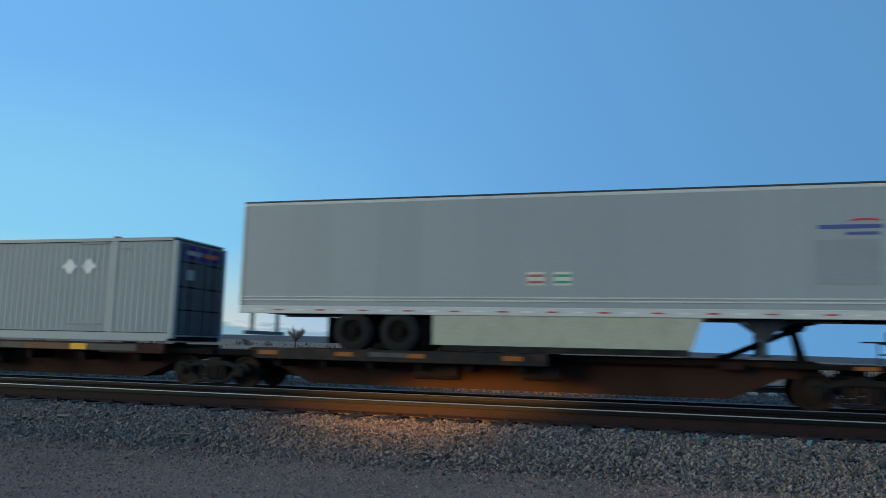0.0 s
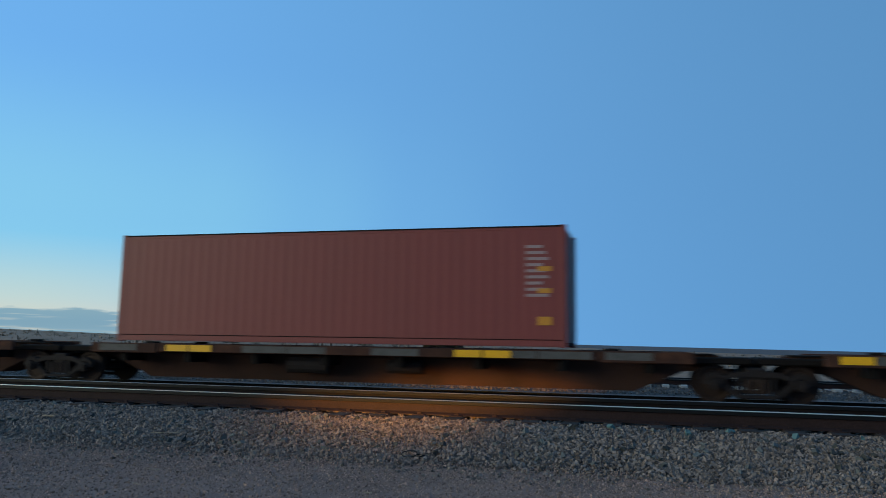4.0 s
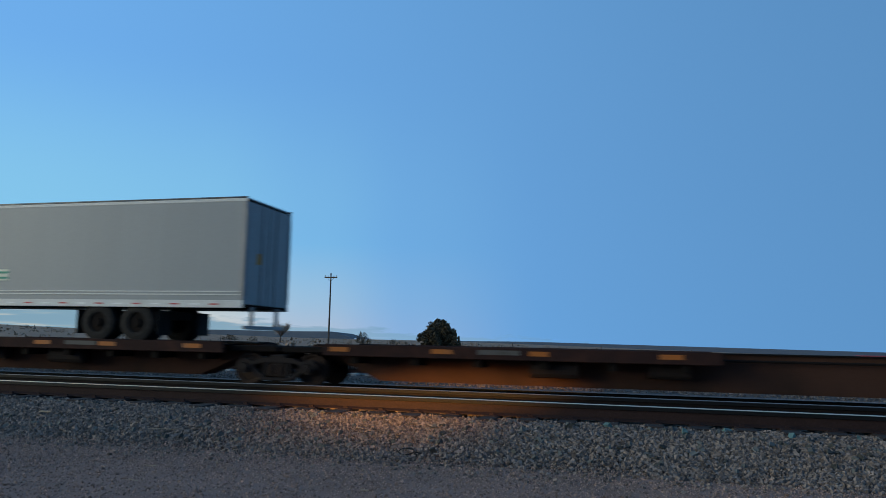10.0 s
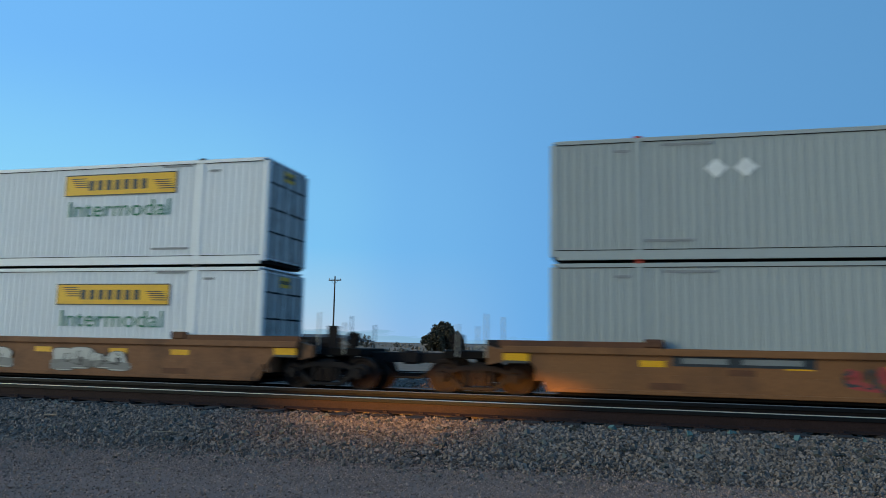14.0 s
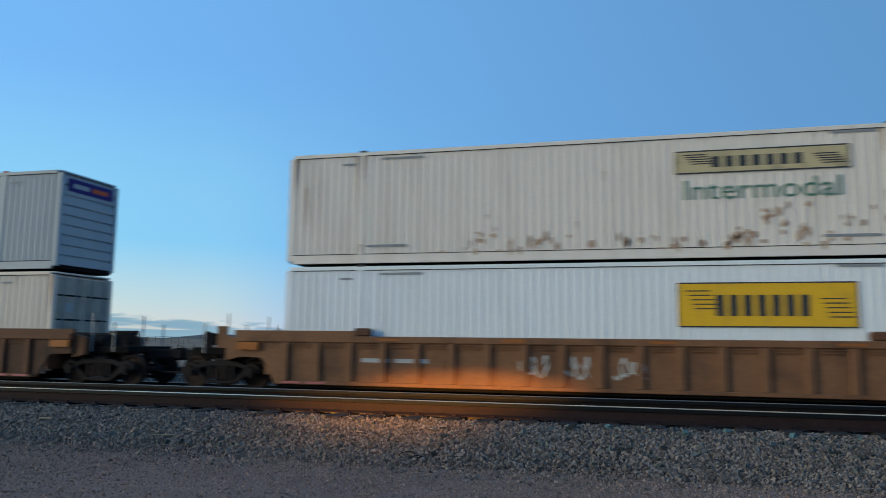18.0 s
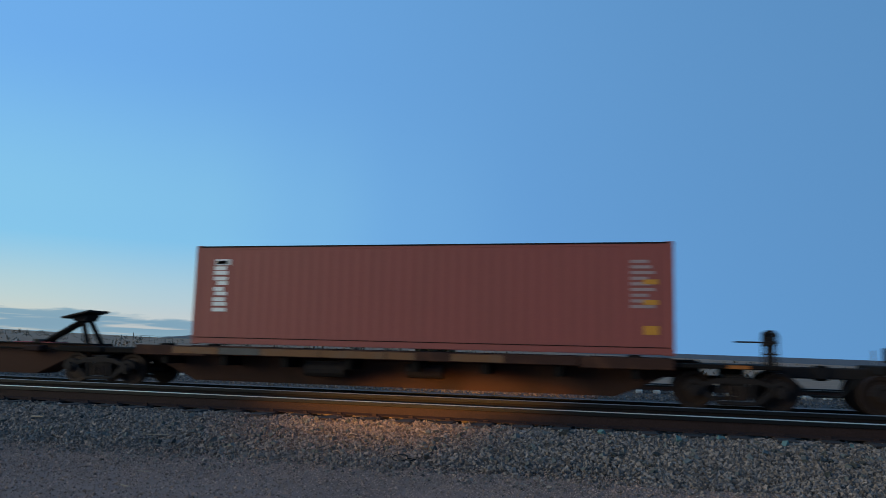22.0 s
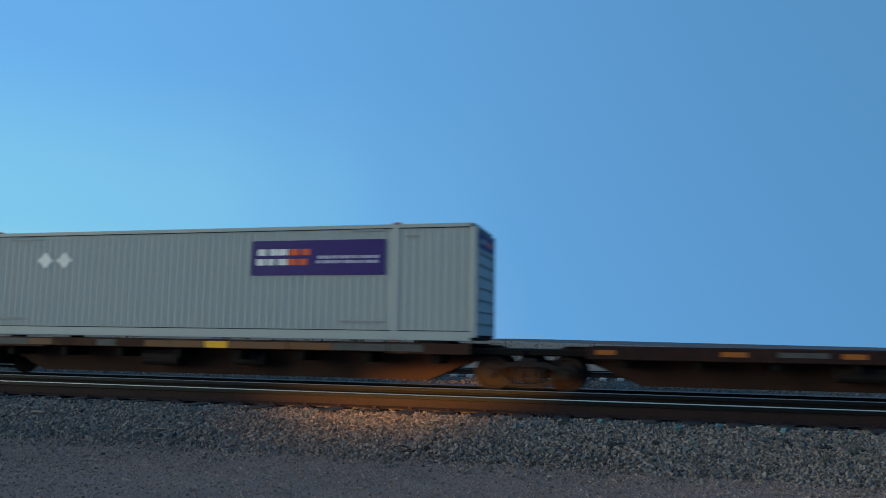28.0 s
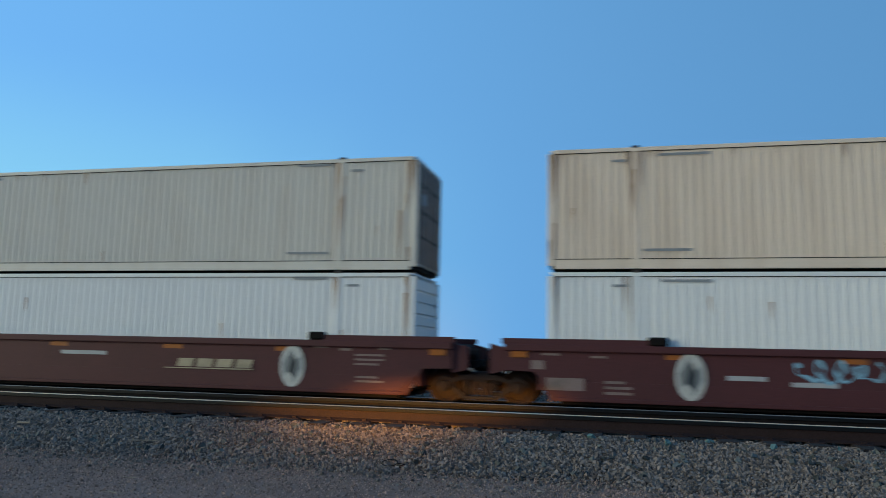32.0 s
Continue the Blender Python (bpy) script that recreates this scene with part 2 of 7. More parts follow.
# ---- mesh tools
class Build:
    """Collects simple solids into one mesh."""

    def __init__(self):
        self.v, self.f = [], []

    def add(self, verts, faces):
        k = len(self.v)
        self.v += [tuple(p) for p in verts]
        self.f += [tuple(i + k for i in q) for q in faces]
        return self

    def box(self, x0, x1, y0, y1, z0, z1, b=0.0):
        """A box, with edges chamfered by b."""
        b = min(b, (x1 - x0) / 3, (y1 - y0) / 3, (z1 - z0) / 3)
        if b <= 0:
            vs = [(x, y, z) for x in (x0, x1) for y in (y0, y1) for z in (z0, z1)]
            return self.add(vs, [(0, 1, 3, 2), (4, 6, 7, 5), (0, 4, 5, 1), (2, 3, 7, 6), (0, 2, 6, 4), (1, 5, 7, 3)])
        vs, key = [], {}
        lo, hi = (x0, y0, z0), (x1, y1, z1)
        for sx in (0, 1):
            for sy in (0, 1):
                for sz in (0, 1):
                    s = (sx, sy, sz)
                    for a in range(3):
                        key[s, a] = len(vs)
                        vs.append([(hi[i] if s[i] else lo[i]) if i == a else (hi[i] - b if s[i] else lo[i] + b) for i in range(3)])
        fs = []
        for a in range(3):
            o = [i for i in range(3) if i != a]
            for side in (0, 1):
                q = []
                for u, w in ((0, 0), (1, 0), (1, 1), (0, 1)):
                    s = [0, 0, 0]
                    s[a], s[o[0]], s[o[1]] = side, u, w
                    q.append(key[tuple(s), a])
                fs.append(q)
            for u in (0, 1):
                for w in (0, 1):
                    s0, s1 = [0, 0, 0], [0, 0, 0]
                    s0[o[0]] = s1[o[0]] = u
                    s0[o[1]] = s1[o[1]] = w
                    s0[a], s1[a] = 0, 1
                    fs.append([key[tuple(s0), o[0]], key[tuple(s1), o[0]], key[tuple(s1), o[1]], key[tuple(s0), o[1]]])
        for s in {k[0] for k in key}:
            fs.append([key[s, 0], key[s, 1], key[s, 2]])
        return self.add(vs, fs)

    def prism(self, outline, y0, y1):
        """An outline in x and z, drawn out from y0 to y1."""
        k = len(outline)
        vs = [(x, y0, z) for x, z in outline] + [(x, y1, z) for x, z in outline]
        return self.add(vs, [tuple(range(k)), tuple(range(2 * k - 1, k - 1, -1))] + [(i, i + k, (i + 1) % k + k, (i + 1) % k) for i in range(k)])

    def cyl(self, c, axis, r, length, n=16, r2=None):
        r2 = r if r2 is None else r2
        a = {"x": 0, "y": 1, "z": 2}[axis]
        u, w = [i for i in range(3) if i != a]
        vs = []
        for e, rr in ((-0.5, r), (0.5, r2)):
            for i in range(n):
                p = [0, 0, 0]
                p[a] = c[a] + e * length
                p[u], p[w] = c[u] + rr * math.cos(2 * math.pi * i / n), c[w] + rr * math.sin(2 * math.pi * i / n)
                vs.append(p)
        return self.add(vs, [tuple(range(n)), tuple(range(2 * n - 1, n - 1, -1))] + [(i, (i + 1) % n, (i + 1) % n + n, i + n) for i in range(n)])

    def rod(self, p, q, r, n=8, r2=None):
        p, q = Vector(p), Vector(q)
        d = (q - p).normalized()
        u = d.orthogonal().normalized()
        w = d.cross(u)
        r2 = r if r2 is None else r2
        vs = [o + rr * (math.cos(2 * math.pi * i / n) * u + math.sin(2 * math.pi * i / n) * w) for o, rr in ((p, r), (q, r2)) for i in range(n)]
        return self.add(vs, [tuple(range(n)), tuple(range(2 * n - 1, n - 1, -1))] + [(i, (i + 1) % n, (i + 1) % n + n, i + n) for i in range(n)])

    def mesh(self, name):
        me = bpy.data.meshes.new(name)
        me.from_pydata(self.v, [], self.f)
        bm = bmesh.new()
        bm.from_mesh(me)
        bmesh.ops.recalc_face_normals(bm, faces=bm.faces)
        bm.to_mesh(me)
        bm.free()
        return me


MESHES = {}


def shared(key, make):
    """The mesh of that key, made once."""
    if key not in MESHES:
        MESHES[key] = make().mesh(str(key[0]))
    return MESHES[key]


def part(name, geo, mat, parent, label="", at=None):
    me = geo.mesh(name) if isinstance(geo, Build) else geo
    ob = new(name, me)
    if not me.materials:
        me.materials.append(mat)
    elif me.materials[0] is not mat:
        ob.material_slots[0].link = "OBJECT"
        ob.material_slots[0].material = mat
    ob.parent = parent
    if at:
        ob.location = at
    if label:
        ob["label"] = label
    return ob


def thing(name, label, category, group=""):
    return tagged(new(name), label, category, group)


def smooth(me):
    me.polygons.foreach_set("use_smooth", [True] * len(me.polygons))
    return me


def text_mesh(words, size):
    cu = bpy.data.curves.new("lettering", "FONT")
    cu.body, cu.size, cu.extrude = words, size, 0.002
    ob = bpy.data.objects.new("lettering", cu)
    scene.collection.objects.link(ob)
    me = bpy.data.meshes.new_from_object(ob.evaluated_get(bpy.context.evaluated_depsgraph_get()))
    bpy.data.objects.remove(ob)
    return me


# ---- plan: the near track and the train's track, both along x
Y_NEAR, Z_NEAR = 10.17, 0.54        # near rail of the near track, its top
Y_TRACK, Z_TRACK = 18.95, 0.09      # middle of the train's track, its rail top
Y_FAR, Z_FAR = 29.2, 0.17           # middle of the empty far track, its rail top
SPEED, SLOWING = 26.038, -0.009414  # the train's way: SPEED * t + SLOWING * t * t
MOVERS = []                         # (thing, place along the train, y, z)


def rolls(ob, s, y=Y_TRACK, z=Z_TRACK):
    MOVERS.append((ob, s, y, z))
    return ob


def motions():
    for ob, s, y, z in MOVERS:
        walk(ob, [(t, pose(s + SPEED * t + SLOWING * t * t, y, z)) for t in (0, 4, 8, 12, 16, 20, 24, 28, 32)])


# ---- ground
def strip(name, mat, section, x0, x1, step, wobble, kind="structure", label=""):
    """A band of ground along x, from a cross section of (y, z), slightly uneven."""
    xs = np.arange(x0, x1 + step * 0.5, step)
    vs, fs, k = [], [], len(section)
    for x in xs:
        for y, z in section:
            d = noise.noise((x * 0.9, y * 0.9, 3.1)) * wobble
            vs.append((x, y + d, z + noise.noise((x * 1.7, y * 1.7, 0)) * wobble))
    for i in range(len(xs) - 1):
        for j in range(k - 1):
            a = i * k + j
            fs.append((a, a + 1, a + k + 1, a + k))
    me = bpy.data.meshes.new(name)
    me.from_pydata(vs, [], fs)
    me.materials.append(mat)
    return tagged(new(name, smooth(me)), label, "", "", kind)


def land(x, y):
    """Height of the open land beyond the tracks: rising gently to one side, falling away to the other."""
    if y < 24:
        return -0.02 if y < 22 else -0.27
    far = max(0.0, min(1.0, (y - 45) / 75))
    roll = noise.noise((x * 0.004, y * 0.004, 7)) * min(1.0, y / 400) * 0.8 if y > 30 else 0.0
    return -0.27 + roll + far * (0.030 * max(0.0, -x - 0.60 * y) - 0.019 * max(0.0, x + 0.27 * y))


def ground_sheet():
    """One sheet to the horizon: dirt road near the viewer, dry grassland beyond the tracks."""
    ys = [-4900, -1500, -400, -100, -30, -10, 0, 4, 6, 8, 10, 14, 21.9, 24, 27, 32, 45, 60, 80, 120, 170, 220, 300, 400, 550, 800, 1100, 1500, 2000, 2600, 3600, 4900]
    xs = sorted({sx * v for v in (0, 10, 20, 40, 60, 80, 110, 150, 200, 250, 300, 400, 500, 600, 800, 1000, 1200, 1600, 2000, 2500, 3500, 4900) for sx in (-1, 1)})
    vs = [(x, y, land(x, y)) for x in xs for y in ys]
    k = len(ys)
    fs = [(i * k + j, (i + 1) * k + j, (i + 1) * k + j + 1, i * k + j + 1) for i in range(len(xs) - 1) for j in range(k - 1)]
    me = bpy.data.meshes.new("ground")
    me.from_pydata(vs, [], fs)
    me.materials.append(DIRT)
    me.materials.append(GRASS_LAND)
    for p in me.polygons:
        p.material_index = 1 if p.center[1] > 24 else 0
    tagged(new("ground", smooth(me)), "dark packed dirt and dry tan grassland", "", "", "structure")


ground_sheet()
yn = Y_NEAR
strip("ballast_bed", BALLAST, [(8.1, -0.04), (8.45, 0.01), (8.75, 0.09), (9.05, 0.18), (9.3, 0.25), (9.55, 0.30), (10.2, 0.305), (11.0, 0.305), (11.7, 0.305), (12.3, 0.26),
                              (13.3, -0.05), (14.2, -0.16)], -60, 40, 0.25, 0.03, label="grey crushed stone ballast bed of the near track")
strip("ballast_bed", BALLAST, [(14.0, -0.16), (16.4, -0.14), (17.4, -0.11), (18.9, -0.11), (20.5, -0.11), (21.5, -0.16), (25.8, -0.16), (27.3, -0.11), (31.2, -0.1), (32.8, -0.17), (36.0, -0.2), (40.0, -0.5)], -90, 60, 0.5, 0.03,
      label="blue-grey crushed stone ballast under the passing train")


def rail(y, z, x0, x1, top=None, web=None):
    """A rail: polished head top, head side darkened by painted shadow, rusty web and foot."""
    r = tagged(new("rail"), "rusty steel rail with a polished running surface", "rail", "rails", "structure")
    h = 0.2
    crown = [(-0.036, -0.008), (-0.033, -0.003), (-0.020, -0.0008), (0.0, 0.0), (0.020, -0.0008), (0.033, -0.003), (0.036, -0.008)]
    k = Build().add([(x, y + dy, z + dz) for x in (x0, x1) for dy, dz in crown], [tuple(range(7)), tuple(range(13, 6, -1))] + [(i, (i + 1) % 7, (i + 1) % 7 + 7, i + 7) for i in range(7)])
    part("running_surface", k, top or STEEL, r, "polished bright steel")
    part("head", Build().box(x0, x1, y - 0.038, y + 0.038, z - 0.06, z - 0.0082, 0.004), RAIL_SIDE, r, "dark steel head with its shadow in the colour")
    part("web", Build().box(x0, x1, y - 0.012, y + 0.012, z - h + 0.03, z - 0.0602), web or RAIL_RUST, r)
    k = Build()
    k.add([(x, y + dy, z - h + dz) for x in (x0, x1) for dy, dz in ((-0.076, 0), (0.076, 0), (0.076, 0.012), (0.014, 0.035), (-0.014, 0.035), (-0.076, 0.012))],
          [tuple(range(6)), tuple(range(11, 5, -1))] + [(i, (i + 1) % 6, (i + 1) % 6 + 6, i + 6) for i in range(6)])
    part("foot", k, web or RAIL_RUST, r)
    return r


for dy in (0, 1.51):
    rail(yn + dy, Z_NEAR, -150, 120, STEEL if dy == 0 else STEEL_DULL, None if dy == 0 else RAIL_SHADED)
for dy in (-0.755, 0.755):
    rail(Y_TRACK + dy, Z_TRACK, -150, 120, STEEL_DULL, RAIL_SHADED)
    rail(Y_FAR + dy, Z_FAR, -150, 120, STEEL_DULL)

# ---- the distance: mesa, cloud, pole, trees, fence
def mesa():
    for name, x0, x1, y, h, drop, wide in (("far_mesa", -2380, -1270, 3225, 32, 0.0, 3.0), ("far_ridge", -1000, 2400, 3700, 9, 0.0098, 7)):
        vs, fs = [], []
        for i in range(81):
            u = i / 80
            x = x0 + (x1 - x0) * u
            top = h * min(1, wide * u + 0.06, 9 * (1 - u) + 0.1) * (0.97 + 0.06 * noise.noise((x * 0.004, 2, 1))) - drop * (x - x0)
            vs += [(x, y - 150, -110), (x, y, top), (x, y + 250, top * 0.9 - 4)]
        for i in range(80):
            fs += [(3 * i, 3 * i + 3, 3 * i + 4, 3 * i + 1), (3 * i + 1, 3 * i + 4, 3 * i + 5, 3 * i + 2)]
        me = bpy.data.meshes.new(name)
        me.from_pydata(vs, [], fs)
        me.materials.append(FAR_BLUE)
        tagged(new(name, me), "low blue-grey mesa on the horizon", "mesa", "", "structure")


mesa()


def cloud_material():
    """Thin dusk cloud with a torn upper edge and paler rifts, thinning out away from the glow."""
    m = bpy.data.materials.new("dusk_cloud")
    m.use_nodes = True
    n, l = m.node_tree.nodes, m.node_tree.links
    n.remove(n["Principled BSDF"])
    glow, clear, mix = n.new("ShaderNodeEmission"), n.new("ShaderNodeBsdfTransparent"), n.new("ShaderNodeMixShader")
    tc, sep = n.new("ShaderNodeTexCoord"), n.new("ShaderNodeSeparateXYZ")

    def ramp(source, stops, ease="EASE"):
        r = n.new("ShaderNodeValToRGB")
        r.color_ramp.interpolation = ease
        e = r.color_ramp.elements
        e[0].position, e[1].position = stops[0][0], stops[-1][0]
        e[0].color, e[1].color = (*stops[0][1], 1), (*stops[-1][1], 1)
        for at, c in stops[1:-1]:
            e.new(at).color = (*c, 1)
        l.new(source, r.inputs[0])
        return r.outputs[0]

    def grey(*stops):
        return [(at, (v, v, v)) for at, v in stops]

    def maths(op, a, b):
        k = n.new("ShaderNodeMath")
        k.operation = op
        for i, v in enumerate((a, b)):
            if isinstance(v, (int, float)):
                k.inputs[i].default_value = v
            else:
                l.new(v, k.inputs[i])
        return k.outputs[0]

    def torn(sx, sz, detail):
        mp, nz = n.new("ShaderNodeMapping"), n.new("ShaderNodeTexNoise")
        mp.inputs["Scale"].default_value = (sx, sx, sz)
        nz.inputs["Scale"].default_value, nz.inputs["Detail"].default_value = 1.0, detail
        l.new(tc.outputs["Object"], mp.inputs[0])
        l.new(mp.outputs[0], nz.inputs["Vector"])
        return nz.outputs["Fac"]

    l.new(tc.outputs["Generated"], sep.inputs[0])
    crest = ramp(sep.outputs[0], grey((0.0, 0.80), (0.36, 0.79), (0.46, 0.70), (0.58, 0.48), (0.68, 0.40), (0.82, 0.30), (1.0, 0.16)))
    billow = maths("MULTIPLY", maths("SUBTRACT", torn(0.004, 0.02, 5), 0.5), 0.62)
    depth = maths("SUBTRACT", maths("ADD", crest, billow), sep.outputs[2])
    body = ramp(maths("ADD", depth, 0.5), grey((0.47, 0.0), (0.60, 1.0)))
    rift = ramp(torn(0.0016, 0.036, 4), grey((0.54, 1.0), (0.66, 0.3)))
    thick = ramp(sep.outputs[0], grey((0.0, 0.95), (0.45, 0.9), (0.7, 0.55), (1.0, 0.25)))
    l.new(maths("MULTIPLY", maths("MULTIPLY", body, rift), thick), mix.inputs[0])
    l.new(ramp(sep.outputs[2], [(0.0, (0.26, 0.40, 0.58)), (0.5, (0.21, 0.345, 0.53)), (0.9, (0.25, 0.37, 0.53))]), glow.inputs[0])
    l.new(clear.outputs[0], mix.inputs[1])
    l.new(glow.outputs[0], mix.inputs[2])
    l.new(mix.outputs[0], n["Material Output"].inputs[0])
    return m


def cloud_bank():
    """A low bank of thin cloud far off over the horizon, beside the fading glow."""
    vs, fs = [], []
    for i in range(61):
        x, y = ahead(4 + 76 * i / 60, 4480)
        vs += [(x, y, -30), (x, y, 190)]
    for i in range(60):
        fs.append((2 * i, 2 * i + 2, 2 * i + 3, 2 * i + 1))
    me = bpy.data.meshes.new("backdrop_cloud")
    me.from_pydata(vs, [], fs)
    me.materials.append(cloud_material())
    ob = tagged(new("backdrop_cloud", me), "thin blue-grey cloud bank low over the horizon", "cloud", "", "structure")
    ob.visible_shadow = False


def glow_haze():
    """Pale afterglow haze far off, low over the horizon towards the sunk sun."""
    m = bpy.data.materials.new("afterglow_haze")
    m.use_nodes = True
    n, l = m.node_tree.nodes, m.node_tree.links
    n.remove(n["Principled BSDF"])
    glow, clear, mix = n.new("ShaderNodeEmission"), n.new("ShaderNodeBsdfTransparent"), n.new("ShaderNodeMixShader")
    tc, sep, prod = n.new("ShaderNodeTexCoord"), n.new("ShaderNodeSeparateXYZ"), n.new("ShaderNodeMath")
    across, up, tone = n.new("ShaderNodeValToRGB"), n.new("ShaderNodeValToRGB"), n.new("ShaderNodeValToRGB")
    l.new(tc.outputs["Generated"], sep.inputs[0])
    for ramp, stops, socket in ((across, ((0.0, 1.0), (0.28, 0.96), (0.45, 0.80), (0.58, 0.46), (0.70, 0.17), (0.88, 0.0)), 0), (up, ((0.0, 0.97), (0.15, 0.85), (0.4, 0.56), (0.98, 0.0)), 2)):
        ramp.color_ramp.interpolation = "EASE"
        e = ramp.color_ramp.elements
        e[0].position, e[1].position = stops[0][0], stops[-1][0]
        e[0].color, e[1].color = (stops[0][1],) * 3 + (1,), (stops[-1][1],) * 3 + (1,)
        for at, v in stops[1:-1]:
            e.new(at).color = (v, v, v, 1)
        l.new(sep.outputs[socket], ramp.inputs[0])
    e = tone.color_ramp.elements
    e[0].position, e[0].color, e[1].position, e[1].color = 0.05, (0.84, 0.68, 0.58, 1), 0.33, (0.36, 0.67, 0.90, 1)
    e.new(0.13).color = (0.70, 0.71, 0.68, 1)
    l.new(sep.outputs[2], tone.inputs[0])
    prod.operation = "MULTIPLY"
    l.new(across.outputs[0], prod.inputs[0])
    l.new(up.outputs[0], prod.inputs[1])
    l.new(tone.outputs[0], glow.inputs[0])
    l.new(prod.outputs[0], mix.inputs[0])
    l.new(clear.outputs[0], mix.inputs[1])
    l.new(glow.outputs[0], mix.inputs[2])
    l.new(mix.outputs[0], n["Material Output"].inputs[0])
    vs, fs = [], []
    for i in range(49):
        x, y = ahead(84 * i / 48, 4540)
        vs += [(x, y, -18), (x, y, 1740)]
    for i in range(48):
        fs.append((2 * i, 2 * i + 2, 2 * i + 3, 2 * i + 1))
    me = bpy.data.meshes.new("backdrop_haze")
    me.from_pydata(vs, [], fs)
    me.materials.append(m)
    ob = tagged(new("backdrop_haze", me), "pale cyan and cream afterglow haze over the horizon", "haze", "", "structure")
    ob.visible_shadow = False


def ahead(az_deg, dist):
    """A place at that many degrees to the left of +y, dist metres off."""
    return -math.sin(radians(az_deg)) * dist, math.cos(radians(az_deg)) * dist


glow_haze()
cloud_bank()


def utility_pole(x, y, h):
    p = thing("utility_pole", "dark wooden utility pole with a crossarm standing in dry grass", "utility pole")
    part("pole", Build().rod((0, 0, -0.4), (0, 0, h), 0.16, 10, 0.10), POLE, p)
    part("crossarm", Build().box(-1.05, 1.05, -0.08, 0.08, h - 0.75, h - 0.58, 0.01), POLE, p)
    for u in (-0.95, -0.5, 0.5, 0.95):
        part("insulator", Build().cyl((u, 0, h - 0.45), "z", 0.06, 0.24, 8, 0.04), PALE, p)
    part("brace", Build().rod((-0.6, -0.09, h - 0.7), (0, -0.09, h - 1.3), 0.025).rod((0.6, -0.09, h - 0.7), (0, -0.09, h - 1.3), 0.025), POLE, p)
    p.location = (x, y, land(x, y))


def leaf_cloud(rng, blobs, count, size):
    """Many small leaf sprays scattered through uneven clumps."""
    k = Build()
    for _ in range(count):
        c, r = blobs[rng.randrange(len(blobs))]
        d = Vector((rng.gauss(0, 1), rng.gauss(0, 1), rng.gauss(0, 1))).normalized() * (rng.random() ** 0.45)
        o = Vector(c) + Vector((d.x * r[0], d.y * r[1], d.z * r[2]))
        u = Vector((rng.gauss(0, 1), rng.gauss(0, 1), rng.gauss(0, 1))).normalized()
        w = u.orthogonal().normalized()
        s = size * rng.uniform(0.6, 1.5)
        k.add([o - u * s - w * s * 0.5, o + u * s * 0.2 - w * s * 0.6, o + u * s + w * s * 0.3, o - u * s * 0.3 + w * s * 0.7], [(0, 1, 2, 3)])
    return k


def shrub(name, x, y, width, height, seed, label, leaves=1500):
    rng = random.Random(seed)
    t = thing(name, label, "tree" if height > 3 else "bush")
    k = Build()
    k.rod((0, 0, -0.2), (0.1, 0, height * 0.35), width * 0.035, 8, width * 0.02)
    blobs, n = [], 44 if leaves > 3000 else 18
    for i in range(n):
        a, u = i * 2.4 + rng.uniform(-0.3, 0.3), (i / n) ** 1.1
        spread = width * 0.5 * max(0.0, 1.0 - u ** 1.7) ** 0.62 * rng.uniform(0.45, 0.92)
        c = (math.cos(a) * spread, math.sin(a) * spread, height * (0.07 + 0.80 * u))
        k.rod((0, 0, height * 0.08), c, width * 0.013, 6, width * 0.004)
        s = width * rng.uniform(0.075, 0.14)
        blobs.append((c, (s, s, min(s * 1.5, height * 0.2))))
    part("trunk", k, BARK, t)
    part("crown", leaf_cloud(rng, blobs, leaves, width * 0.021), JUNIPER, t)
    t.location = (x, y, land(x, y) - 0.03)


def bare_tree(x, y, width, height):
    rng = random.Random(5)
    t = thing("bare_tree", "small leafless tree with pale reddish twigs", "tree")
    k, w = Build(), Build()
    k.rod((0, 0, -0.2), (0, 0, height * 0.3), 0.16, 8, 0.11)
    for i in range(9):
        a = i * 2.4
        e = Vector((math.cos(a) * width * 0.3, math.sin(a) * width * 0.3, height * rng.uniform(0.5, 0.8)))
        k.rod((0, 0, height * 0.25), e, 0.08, 6, 0.03)
        for j in range(95):
            o = Vector((0, 0, height * 0.25)).lerp(e, rng.uniform(0.4, 1))
            d = Vector((rng.gauss(0, 1), rng.gauss(0, 1), rng.gauss(0.7, 0.7))).normalized() * rng.uniform(0.4, 1.3) * width * 0.16
            w.rod(o, o + d, 0.034, 3, 0.014)
    part("trunk", k, BARK, t)
    part("crown", w, TWIG, t)
    t.location = (x, y, land(x, y))


utility_pole(*ahead(23.4, 120), 11.7)
shrub("juniper", *ahead(15.15, 150), 8.9, 5.6, 1, "dense brownish green juniper on dry grassland", 13000)
shrub("juniper", *ahead(20.9, 190), 4.4, 3.4, 2, "small dark juniper far out on the grassland", 900)
shrub("shrub", *ahead(18.6, 220), 3.0, 1.8, 3, "low dark shrub far out on the grassland", 350)
shrub("shrub", *ahead(23.0, 130), 1.6, 1.0, 4, "low dry shrub at the foot of the pole", 250)
shrub("shrub", *ahead(30.5, 260), 6.5, 2.2, 6, "low dark shrub far out on the grassland", 400)
shrub("shrub", *ahead(28.9, 240), 4.0, 1.8, 8, "low dark shrub far out on the grassland", 300)
bare_tree(*ahead(26.9, 200), 6.5, 6.4)
